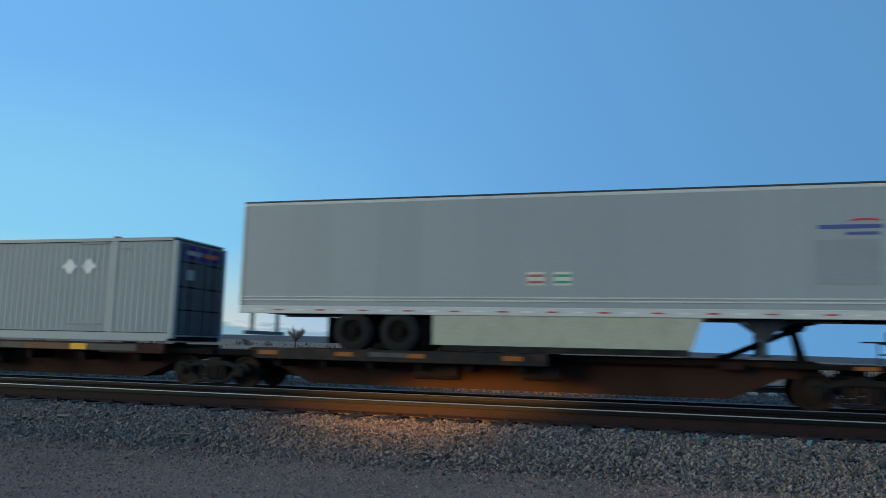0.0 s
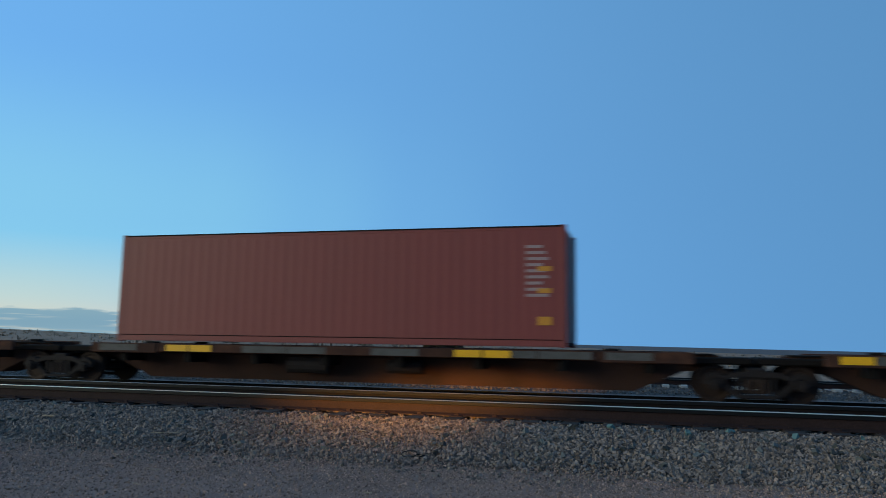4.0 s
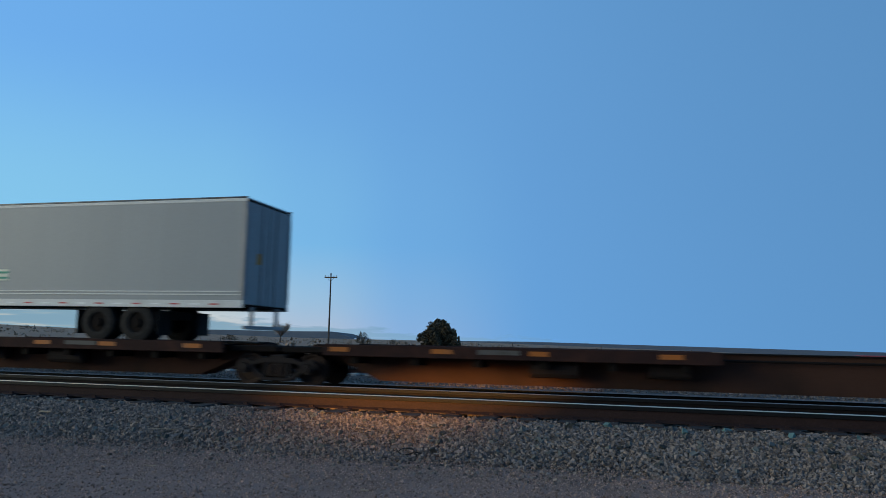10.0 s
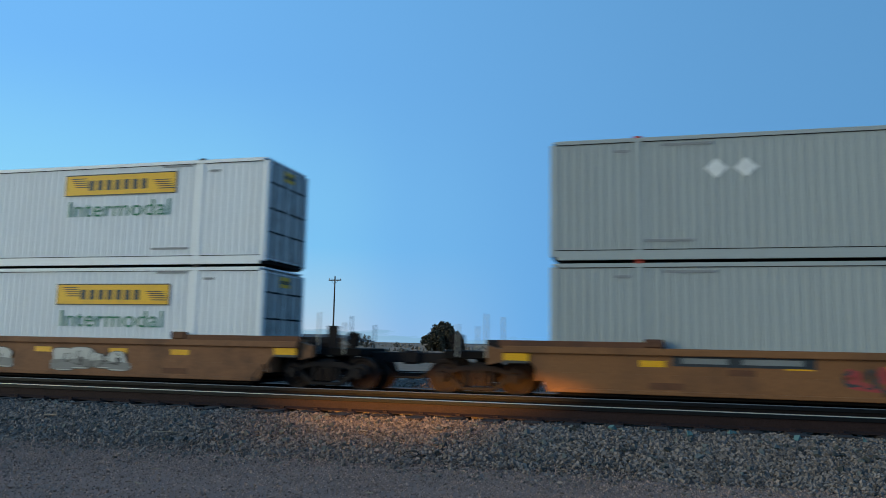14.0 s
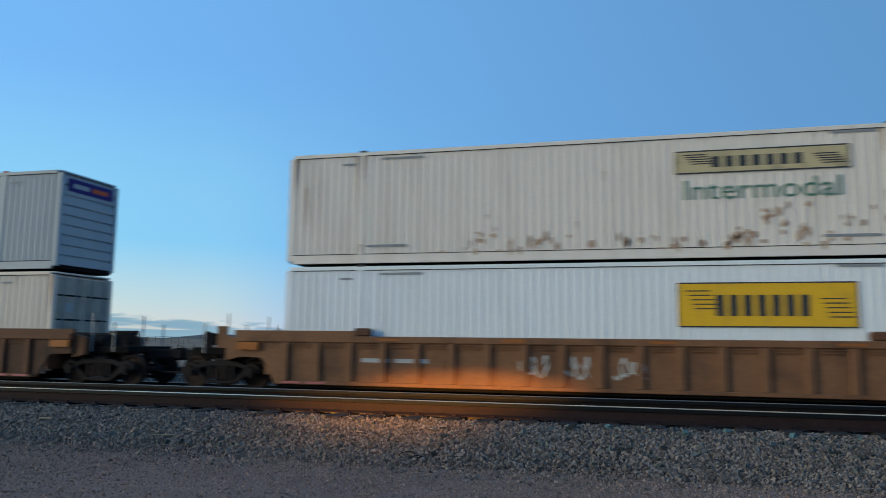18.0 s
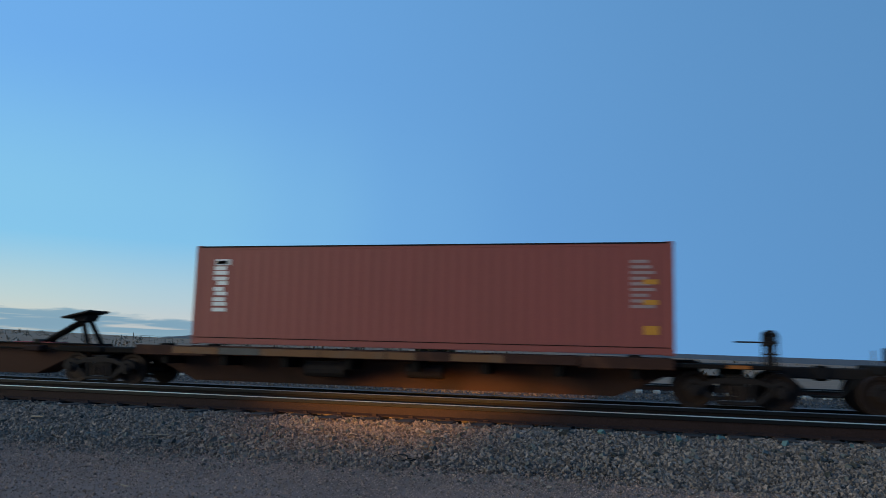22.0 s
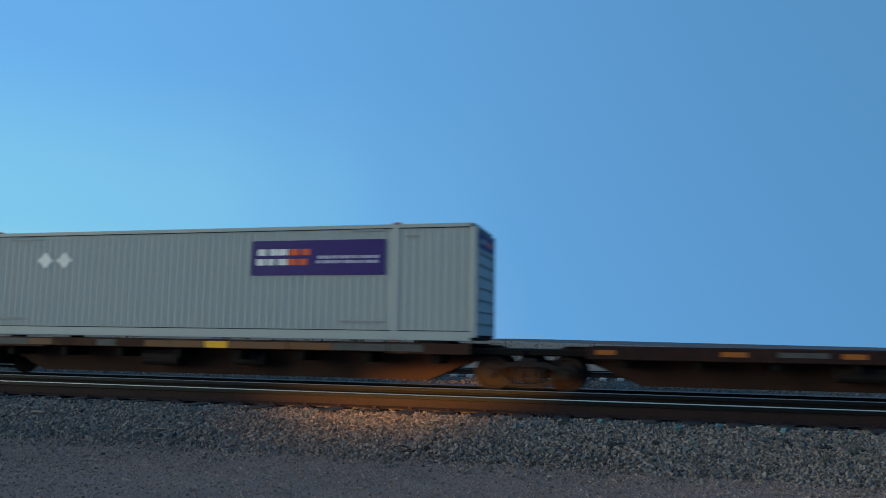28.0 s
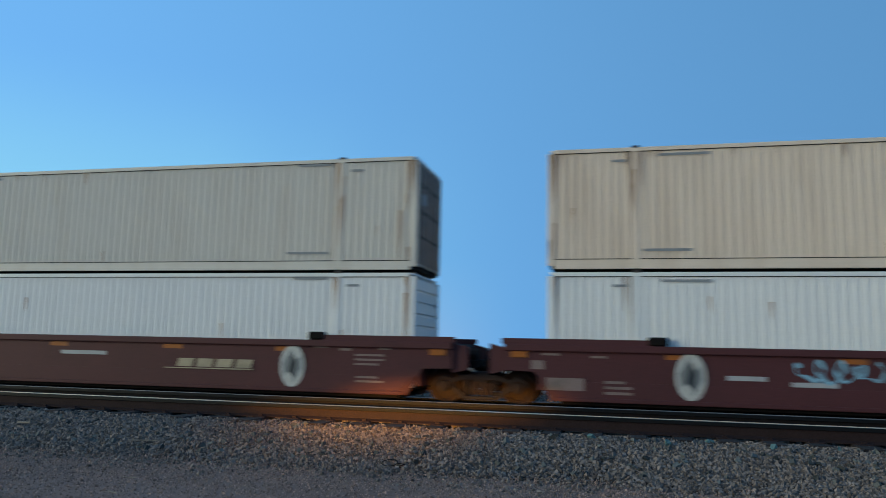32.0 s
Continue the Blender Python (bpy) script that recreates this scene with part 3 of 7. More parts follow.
for k, (az, d, w, h) in enumerate(((39.0, 700, 5, 2.6), (40.4, 720, 7, 2.2), (41.2, 690, 4, 2.4), (42.3, 700, 8, 2.6), (43.6, 650, 6, 2.4), (37.6, 760, 7, 2.0), (36.1, 800, 5, 2.4),
                                   (33.4, 820, 6, 2.0), (31.6, 600, 4, 1.6), (-6.5, 500, 4, 1.6), (-7.6, 520, 5, 1.4), (-9.0, 480, 5, 1.8), (3.4, 560, 3, 1.5), (9.2, 620, 4, 1.4))):
    shrub("juniper", *ahead(az, d), w, h, 20 + k, "far dark juniper on the skyline", 120)


def fence(az0, d0, az1, d1, count, braced):
    f = thing("wire_fence", "thin wire ranch fence on steel posts across the grassland", "fence", "ranch fences")
    tops = []
    (x0, y0), (x1, y1) = ahead(az0, d0), ahead(az1, d1)
    for i in range(count):
        u = (i + 0.35 * math.sin(i * 5.3)) / (count - 1)
        x, y = x0 + (x1 - x0) * u, y0 + (y1 - y0) * u
        p, big = Vector((x, y, land(x, y) - 0.1)), i % 6 == braced
        part("post", Build().rod(p, p + Vector((0, 0, 1.75 if big else 1.35)), 0.08 if big else 0.032, 6), POLE, f)
        if big:
            for sg in (-1, 1):
                part("brace", Build().rod(p + Vector((sg * 1.5, 0, 0.05)), p + Vector((0, 0, 1.1)), 0.045, 5), POLE, f)
        tops.append(p)
    for z in (0.5, 0.85, 1.2):
        k = Build()
        for p, q in zip(tops, tops[1:]):
            k.rod(p + Vector((0, 0, z)), q + Vector((0, 0, z)), 0.006, 4)
        part("wire", k, POLE, f)


def pipe_frame():
    """A long low frame of pipes on posts, far out."""
    f = thing("pipe_frame", "long thin pipe frame on posts far out on grassland", "pipe frame")
    (x0, y0), (x1, y1) = ahead(36.6, 300), ahead(34.0, 306)
    z = land(x0, y0)
    spots = [Vector((x0 + (x1 - x0) * i / 5, y0 + (y1 - y0) * i / 5, z)) for i in range(6)]
    for i, p in enumerate(spots):
        part("post", Build().rod(p - Vector((0, 0, 0.4)), p + Vector((0, 0, 2.9 if i == 0 else 2.0)), 0.13 if i == 0 else 0.06, 6), POLE, f)
    for h in (1.25, 2.0):
        part("pipe", Build().rod(spots[0] + Vector((0, 0, h)), spots[-1] + Vector((0, 0, h - 0.15)), 0.045, 6), POLE, f)


def sagebrush():
    """Low dry brush all over the open land, as one mesh."""
    rng, k = random.Random(77), Build()
    for _ in range(520):
        az, d = rng.uniform(-18, 48), 55 * math.exp(rng.random() ** 0.8 * 2.6)
        x, y = ahead(az, d)
        w = rng.uniform(0.35, 0.95) * (1 + d / 350) * (1.6 if rng.random() < 0.12 else 1.0)
        z = land(x, y)
        for _ in range(13):
            o = Vector((x + rng.gauss(0, w * 0.42), y + rng.gauss(0, w * 0.42), z + abs(rng.gauss(0, w * 0.22))))
            u = Vector((rng.gauss(0, 1), rng.gauss(0, 1), rng.gauss(0.8, 0.6))).normalized()
            v, q = u.orthogonal().normalized(), w * rng.uniform(0.14, 0.3)
            k.add([o - v * q * 0.5, o + u * q, o + v * q * 0.5, o - u * q * 0.5], [(0, 1, 2, 3)])
    tagged(part("sagebrush", k, SAGE, None), "low dry sagebrush scattered over tan grassland", "brush", "", "stuff")


fence(18.0, 185, -14.0, 205, 32, 2)
fence(47.0, 215, 18.6, 186, 28, 4)
pipe_frame()
sagebrush()

# ---- rail trucks and cars
WHEELS = ((-0.89, -0.755), (0.89, -0.755), (-0.89, 0.755), (0.89, 0.755))


def wheel_mesh():
    k = Build()
    n, prof = 28, ((-0.07, 0.0), (-0.075, 0.09), (-0.03, 0.12), (-0.02, 0.30), (-0.055, 0.35), (-0.06, 0.415), (0.045, 0.42), (0.05, 0.445), (0.075, 0.445), (0.075, 0.0))
    vs = [(r * math.cos(2 * math.pi * i / n), y, r * math.sin(2 * math.pi * i / n)) for i in range(n) for y, r in prof]
    m = len(prof)
    return k.add(vs, [(i * m + j, i * m + j + 1, (i + 1) % n * m + j + 1, (i + 1) % n * m + j) for i in range(n) for j in range(m - 1)])


def side_frame_mesh():
    """A cast side frame: arched ends over the bearings, a bowed top, two sloping legs and a spring seat."""
    k = Build()
    top = [(-0.70, 0.60), (-0.42, 0.70), (0.42, 0.70), (0.70, 0.60), (0.70, 0.50), (0.40, 0.585), (-0.40, 0.585), (-0.70, 0.50)]
    k.prism(top, -0.07, 0.07)
    for sg in (-1, 1):
        arch = [(sg * (0.89 + r * math.cos(a)), 0.42 + r * math.sin(a)) for r, stops in ((0.25, range(0, 9)), (0.155, range(8, -1, -1))) for a in (math.pi * i / 8 for i in stops)]
        k.prism(arch, -0.085, 0.085)
        k.prism([(sg * 0.735, 0.42), (sg * 0.64, 0.44), (sg * 0.36, 0.21), (sg * 0.34, 0.115), (sg * 0.46, 0.15), (sg * 0.735, 0.36)], -0.07, 0.07)
        k.prism([(sg * 0.30, 0.58), (sg * 0.38, 0.58), (sg * 0.36, 0.24), (sg * 0.29, 0.24)], -0.06, 0.06)
    return k.box(-0.42, 0.42, -0.10, 0.10, 0.115, 0.20, 0.02)


def truck(parent, x):
    """A two-axle bogie under a car, as a part with wheels, side frames and springs."""
    t = part("truck", shared(("bolster",), lambda: Build().box(-0.22, 0.22, -1.0, 1.0, 0.42, 0.78, 0.03).cyl((0, 0, 0.84), "z", 0.3, 0.14)), TRUCK, parent, at=(x, 0, 0))
    for wx, wy in WHEELS:
        w = part("wheel", shared(("wheel",), wheel_mesh), WHEEL, t, at=(wx, wy, 0.42))
        if wy > 0:
            w.rotation_euler = (0, 0, math.pi)
        part("bearing_cap", shared(("bearing",), lambda: Build().cyl((0, 0, 0), "y", 0.13, 0.16, 12).cyl((0, -0.09, 0), "y", 0.07, 0.06, 8)), TRUCK, t,
             at=(wx, math.copysign(1.05, wy), 0.42))
    for wx in (-0.89, 0.89):
        part("axle", shared(("axle",), lambda: Build().cyl((0, 0, 0), "y", 0.08, 1.5, 10)), TRUCK, t, at=(wx, 0, 0.42))
    for sy in (-1, 1):
        part("side_frame", shared(("side_frame",), side_frame_mesh), TRUCK, t, at=(0, sy * 0.98, 0))
        part("spring_nest", shared(("springs",), lambda: Build().cyl((-0.14, 0, 0.38), "z", 0.08, 0.3, 10).cyl((0.06, 0, 0.38), "z", 0.08, 0.3, 10).cyl((0.2, 0, 0.38), "z", 0.06, 0.3, 10)),
             WHEEL, t, at=(0, sy * 1.0, 0))
    return t


def brake_rim():
    """A ring of round steel bar."""
    n, m = 20, 6
    vs = [((0.165 + 0.021 * math.cos(2 * math.pi * j / m)) * math.cos(2 * math.pi * i / n), 0.021 * math.sin(2 * math.pi * j / m),
           (0.165 + 0.021 * math.cos(2 * math.pi * j / m)) * math.sin(2 * math.pi * i / n)) for i in range(n) for j in range(m)]
    return Build().add(vs, [(i * m + j, i * m + (j + 1) % m, (i + 1) % n * m + (j + 1) % m, (i + 1) % n * m + j) for i in range(n) for j in range(m)])


def brake_wheel(parent, x, y, z):
    """A hand brake stand at a car's end."""
    k = Build().box(-0.09, 0.09, -0.06, 0.06, 0, 0.62, 0.01)
    stand = part("brake_stand", k, TRUCK, parent, at=(x, y, z))
    part("gear_housing", Build().box(-0.15, 0.13, -0.02, 0.2, 0.42, 0.74, 0.03), TRUCK, stand)
    wheel = part("brake_wheel", shared(("brake_rim",), brake_rim), TRUCK, stand, at=(0, -0.07, 0.6))
    for q in (0.4, 1.97):
        u, v = 0.165 * math.cos(q), 0.165 * math.sin(q)
        part("spoke", Build().rod((-u, 0, -v), (u, 0, v), 0.016, 6), TRUCK, wheel)
    return stand


def end_rail(parent, x, z, out):
    k = Build()
    for y in (-1.15, 1.15):
        k.rod((x, y, z - 0.05), (x, y, z + 0.5), 0.018, 6)
    k.rod((x, -1.15, z + 0.5), (x, 1.15, z + 0.5), 0.018, 6).rod((x, -1.15, z + 0.25), (x, 1.15, z + 0.25), 0.016, 6)
    k.rod((x, -1.15, z + 0.5), (x - out * 0.9, -1.15, z + 0.5), 0.018, 6)
    part("end_railing", k, TRUCK, parent)


def coupler(parent, x, sign):
    part("coupler", Build().box(min(x, x + sign * 1.2), max(x, x + sign * 1.2), -0.11, 0.11, 0.72, 0.98, 0.03)
         .box(x + sign * 1.2 - 0.16, x + sign * 1.2 + 0.16, -0.2, 0.2, 0.68, 1.02, 0.05), TRUCK, parent)
    part("air_hose", Build().rod((x + sign * 0.5, -0.35, 0.75), (x + sign * 0.9, -0.4, 0.35), 0.03, 6).rod((x + sign * 0.9, -0.4, 0.35), (x + sign * 1.4, -0.38, 0.35), 0.03, 6), BLACK, parent)


def hitch(parent, x, lean, raised=True, loaded=False):
    """A trailer hitch: two legs, diagonal strut and tilted top plate; lean: the way in which the strut runs down."""
    if raised:
        o = x + lean * (0.2 if loaded else 0.42 if lean < 0 else -0.05)
        h = part("hitch", Build().rod((x, -0.3, 1.0), (o, -0.12, 1.86), 0.075).rod((x, 0.3, 1.0), (o, 0.12, 1.86), 0.075), UNDER, parent)
        rise = 0.0 if loaded else -lean * 0.10
        plate_side = [(o - 0.46, 1.88 - rise), (o + 0.46, 1.88 + rise), (o + 0.46, 1.93 + rise), (o - 0.46, 1.93 - rise)]
        part("hitch_plate", Build().prism(plate_side, -0.45, 0.45).prism([(o - 0.2, 1.72), (o + 0.2, 1.72), (o + 0.3, 1.89), (o - 0.3, 1.89)], -0.25, 0.25), TRUCK, h)
        part("strut", Build().rod((o, -0.1, 1.75), (x + lean * 1.75, -0.1, 1.06), 0.065).rod((o, 0.1, 1.75), (x + lean * 1.75, 0.1, 1.06), 0.065), STRUT_RED if lean > 0 else UNDER, h)
        part("strut_hinge", Build().cyl((x + lean * 1.75, 0, 1.06), "y", 0.11, 0.7, 10), TRUCK, h)
    else:
        h = part("hitch", Build().box(min(x, x + lean * 1.5), max(x, x + lean * 1.5), -0.3, 0.3, 1.04, 1.12, 0.02), UNDER, parent)
        part("hitch_plate", Build().box(x - 0.42, x + 0.42, -0.45, 0.45, 1.1, 1.2, 0.03), TRUCK, h)
    part("hitch_track", Build().box(min(x + lean * 1.2, x + lean * 2.6), max(x + lean * 1.2, x + lean * 2.6), -0.32, 0.32, 1.0, 1.09, 0.015), RED, h, "faded red hitch base")
    part("hitch_block", Build().box(x + lean * 1.55 - 0.28, x + lean * 1.55 + 0.28, -0.75, 0.75, 0.82, 1.0, 0.04), SILL, h)


KINGPINS = (4.52, -45.0, -79.5, -234.98, -284.68, -601.36)   # where the trailers rest on their hitches


def spine_unit(s0, s1, kind, ends=(False, False), hitch_at=0, raised=True, trucks=(True, False), seed=0):
    """One platform of a spine car between the truck places s0 < s1. kind: 'trailer' (deck over part of the length) or 'flat' (sills all along).
    hitch_at: 0 none, 1 at the +x end, -1 at the -x end."""
    rng = random.Random(seed)
    p = (s1 - s0) / 2
    car = thing("spine_car", "rusty brown articulated spine car platform with yellow reflectors" if kind == "trailer" else
                "weathered container spine car platform with yellow reflector panels", "rail car", "spine car platforms")
    out = [(-p + 0.7, 1.04), (-p + 0.7, 0.72), (-p + 1.5, 0.66), (-p + 2.6, 0.18), (p - 2.6, 0.18), (p - 1.5, 0.66), (p - 0.7, 0.72), (p - 0.7, 1.04)]
    part("center_sill", Build().prism(out, -0.42, 0.42), GIRDER, car, "deep rusty center girder")
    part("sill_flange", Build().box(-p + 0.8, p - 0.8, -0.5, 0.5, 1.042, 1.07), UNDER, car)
    side = hitch_at or 1
    if kind == "trailer":
        a, b = (-p + 1.4, p - 6.6) if side > 0 else (-p + 6.6, p - 1.4)
    else:
        a, b = -p + 1.3, p - 1.3
    mid = (SILL if kind == "trailer" else SILL_WORN_LIT) if rng.random() < 0.7 else SILL_BLACK
    for sy in (-1, 1):
        y0, y1 = sorted((sy * 1.36, sy * 1.24))
        if kind == "trailer":
            part("side_sill", Build().box(a, b, y0, y1, 0.80, 1.09, 0.015), mid, car)
        else:
            cuts = (a, -p + 3.4, -1.2, p - 3.4, b)
            for c0, c1 in zip(cuts, cuts[1:]):
                part("side_sill", Build().box(c0 + 0.02, c1 - 0.02, y0, y1, 0.88 if c0 > a and c1 < b else 0.84, 1.1, 0.015), mid, car)
        def patch(name, x0, x1, z0, z1, m, label):
            part(name, Build().box(x0, x1, min(sy * 1.366, sy * 1.36), max(sy * 1.366, sy * 1.36), z0, z1), m, car, label)
        if kind == "trailer":
            for f in (0.02, 0.3, 0.55, 0.86):
                m = a + (b - a) * f
                patch("reflector", m, m + rng.uniform(0.4, 0.55), 0.91, 1.02, AMBER, "grimy amber reflector")
            m = a + (b - a) * 0.42
            patch("stencil_panel", m, m + 1.0, 0.92, 1.03, SILL_GREY, "pale unreadable stencils")
        else:
            x = a + 0.3
            while x < b - 1.2:
                w = rng.uniform(0.5, 1.7)
                m = (FADED_ORANGE, SILL_GREY, FADED_ORANGE, SILL_GREY, YELLOW, None)[rng.randrange(6)]
                if m is not None:
                    w = min(w, 0.65) if m is YELLOW else w
                    x1 = min(x + w, b - 0.1)
                    patch("reflector" if m is YELLOW else "stencil_panel" if m is SILL_GREY else "paint_patch", x, x1, 0.9, 1.07, m,
                          "yellow reflector" if m is YELLOW else "worn grey stencil panel" if m is SILL_GREY else "worn orange paint patch")
                x += w + rng.choice((0.03, 0.05, 0.3, 0.9))
    if kind == "trailer":
        for sy in (-1, 1):
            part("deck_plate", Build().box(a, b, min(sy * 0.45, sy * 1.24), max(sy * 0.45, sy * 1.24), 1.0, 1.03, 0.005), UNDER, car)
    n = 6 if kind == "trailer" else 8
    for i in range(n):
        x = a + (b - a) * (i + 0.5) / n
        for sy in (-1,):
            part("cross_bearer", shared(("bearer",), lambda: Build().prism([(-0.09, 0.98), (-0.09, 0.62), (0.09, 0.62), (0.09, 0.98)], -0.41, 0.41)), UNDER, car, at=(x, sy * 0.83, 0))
    for x in ((-6.02, 6.02) if kind == "flat" else (a + 0.2, a + (b - a) * 0.8)):
        for sy in (-1, 1):
            part("container_pedestal", Build().box(x - 0.16, x + 0.16, min(sy * 1.0, sy * 1.3), max(sy * 1.0, sy * 1.3), 0.9, 1.15 if kind == "flat" else 1.09, 0.02), UNDER, car)
    part("brake_cylinder", Build().cyl((side * 1.0, -0.75, 0.62), "x", 0.17, 0.9, 12), TRUCK, car)
    part("air_reservoir", Build().cyl((-side * 1.6, -0.8, 0.6), "x", 0.2, 1.1, 12), TRUCK, car)
    part("train_line", Build().rod((-p + 1, -0.55, 0.9), (p - 1, -0.55, 0.9), 0.03, 6), UNDER, car)
    for i, (x, sg) in enumerate(((-p, -1), (p, 1))):
        if ends[i]:
            part("end_platform", Build().box(min(x - sg * 1.6, x + sg * 0.9), max(x - sg * 1.6, x + sg * 0.9), -1.25, 1.25, 0.9, 1.0, 0.02), UNDER, car)
            part("end_reflector", Build().box(x - 0.2, x + 0.25, -1.262, -1.25, 0.91, 0.99), AMBER, car)
            coupler(car, x + sg * 0.7, sg)
            brake_wheel(car, x + sg * 0.75, -0.7, 1.0)
            end_rail(car, x + sg * 0.85, 1.0, sg)
        else:
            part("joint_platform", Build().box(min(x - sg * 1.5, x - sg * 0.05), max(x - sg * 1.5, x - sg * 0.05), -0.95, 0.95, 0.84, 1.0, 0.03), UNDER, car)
        if trucks[i]:
            truck(car, x)
    if hitch_at:
        at = hitch_at * (p - 1.0)
        hitch(car, at, -hitch_at, raised, any(abs(at + (s0 + s1) / 2 - k) < 2 for k in KINGPINS))
    rolls(car, (s0 + s1) / 2)
    return car


def graffiti(parent, mat, x0, x1, z0, z1, y, seed, n=8, name="graffiti", label="unreadable spray-painted graffiti"):
    """A row of swollen painted shapes: dark outline, pale fill, shaded lower part and a few strokes."""
    rng = random.Random(seed)
    step, hz = (x1 - x0) / n, (z1 - z0)
    under = MATS.get("graffiti_shadow") or material("graffiti_shadow", (0.19, 0.19, 0.185), 0.6, 0, 0.5, (0.09, 0.08, 0.075), 3)
    first = None
    for i in range(n):
        cx, zc = x0 + step * (i + 0.5), (z0 + z1) / 2
        foot, head, lean = step * rng.uniform(0.48, 0.74), step * rng.uniform(0.40, 0.72), step * rng.uniform(-0.3, 0.3)
        top, low = z1 - hz * rng.uniform(0, 0.28), z0 + hz * rng.uniform(0, 0.16)
        notch = rng.uniform(0.06, 0.22) * step * rng.choice((-1, 1))

        def outline(grow):
            pts = []
            for q in range(22):
                a = 2 * math.pi * q / 22
                c, w = math.cos(a), math.sin(a)
                px = math.copysign(abs(c) ** 0.55, c)
                pz = math.copysign(abs(w) ** 0.6, w)
                half = (foot + (head - foot) * (pz + 1) / 2)
                waist = 1.0 - 0.22 * math.exp(-(pz * 3.0) ** 2)
                pts.append((cx + lean * pz + px * (half * waist + grow) + notch * math.sin(pz * 4) * 0.4, max(z0 - 0.02, min(z1 + 0.02, (top + low) / 2 + pz * ((top - low) / 2 + grow)))))
            return pts
        lift = 0.0006 * (i % 3)
        o = part(name, Build().prism(outline(0.0), y - 0.0035 - lift, y + 0.004), mat, parent, label if first is None else "")
        first = first or o
        if mat in (GRAFFITI, GRAFFITI_RED, GRAFFITI_BLUE):
            part("graffiti_outline", Build().prism(outline(0.018), y - 0.0012 - lift, y + 0.004), GRAFFITI_DARK, o)
        cutz = low + (top - low) * rng.uniform(0.36, 0.46)
        body = [p for p in outline(-0.02) if p[1] < cutz]
        if mat is GRAFFITI and len(body) > 3:
            left, right = min(p[0] for p in body), max(p[0] for p in body)
            part("graffiti_shade", Build().prism([(left, low + 0.03), (right, low + 0.03), (right, cutz), (cx, cutz + 0.03), (left, cutz)], y - 0.0058 - lift, y - 0.002), under, o)
        for _ in range(1 + i % 2):
            p = (cx + foot * rng.uniform(-0.35, 0.35), zc + hz * rng.uniform(0.02, 0.22))
            q = (p[0] + foot * rng.uniform(-0.35, 0.35), p[1] - hz * rng.uniform(0.15, 0.32))
            t = rng.uniform(0.018, 0.04)
            part("graffiti_stroke", Build().prism([(p[0] - t, p[1]), (p[0] + t, p[1] + 0.02), (q[0] + t * 0.7, q[1]), (q[0] - t * 0.7, q[1] - 0.02)], y - 0.0075 - lift, y - 0.004),
                 GRAFFITI_DARK if mat is not GRAFFITI_DARK else under, o)
    if mat is GRAFFITI and x1 - x0 > 2:
        scribble(first, GRAFFITI_DARK, x0, x1, z0 + hz * 0.1, z1 - hz * 0.08, y - 0.0095, seed, 0.022, n, "")
    return first


def scribble(car, mat, x0, x1, z0, z1, y, seed, width=0.05, turns=3, label="curly spray-painted tag"):
    """One looping sprayed line."""
    rng = random.Random(seed)
    n = 16 * turns
    f, g = rng.uniform(0.8, 1.2), rng.uniform(0, 6.28)
    mid = []
    for i in range(n + 1):
        u = i / n
        a = u * turns * 2 * math.pi * f + g
        mid.append(((x0 + (x1 - x0) * (0.12 + 0.76 * u)) + (x1 - x0) / turns * 0.34 * math.cos(a), (z0 + z1) / 2 + (z1 - z0) * 0.47 * math.sin(a) * (0.72 + 0.28 * math.sin(2.3 * a + g))))
    k = Build()
    left, right = [], []
    for i, (x, z) in enumerate(mid):
        p, q = mid[max(0, i - 1)], mid[min(n, i + 1)]
        d = Vector((q[0] - p[0], q[1] - p[1])).normalized()
        w = width * (0.5 + 0.35 * math.sin(i * 0.9)) / 1.0
        left.append((x - d.y * w, z + d.x * w))
        right.append((x + d.y * w, z - d.x * w))
    vs = [(x, y - 0.0004 * (i % 2), z) for i, pair in enumerate(zip(left, right)) for x, z in pair]
    vs += [(x, y + 0.004, z) for pair in zip(left, right) for x, z in pair]
    m = 2 * (n + 1)
    fs = []
    for i in range(n):
        a = 2 * i
        fs += [(a, a + 1, a + 3, a + 2), (m + a, m + a + 2, m + a + 3, m + a + 1), (a, a + 2, m + a + 2, m + a), (a + 1, m + a + 1, m + a + 3, a + 3)]
    return part("graffiti_tag", k.add(vs, fs), mat, car, label)


def paint_slab(car, x0, x1, z0, z1, y=-1.416):
    """A slanted white and grey painted slab that leads into a row of graffiti."""
    zm = (z0 + z1) / 2
    o = part("graffiti", Build().prism([(x0, zm), (x0 + 0.45, z1), (x1, z1 - 0.05), (x1 - 0.1, z0), (x0 - 0.1, z0)], y - 0.002, y + 0.004), GRAFFITI, car, "slanted white and grey painted slab")
    part("graffiti_shade", Build().prism([(x0 - 0.08, z0 + 0.02), (x1 - 0.12, z0 + 0.02), (x1 - 0.05, zm), (x0 + 0.02, zm)], y - 0.005, y - 0.001), MATS["graffiti_shadow"], o)
    part("graffiti_stroke", Build().prism([(x0 + 0.5, z1 + 0.005), (x1, z1 - 0.045), (x1, z1 - 0.0), (x0 + 0.45, z1 + 0.04)], y - 0.005, y - 0.001), GRAFFITI_DARK, o)


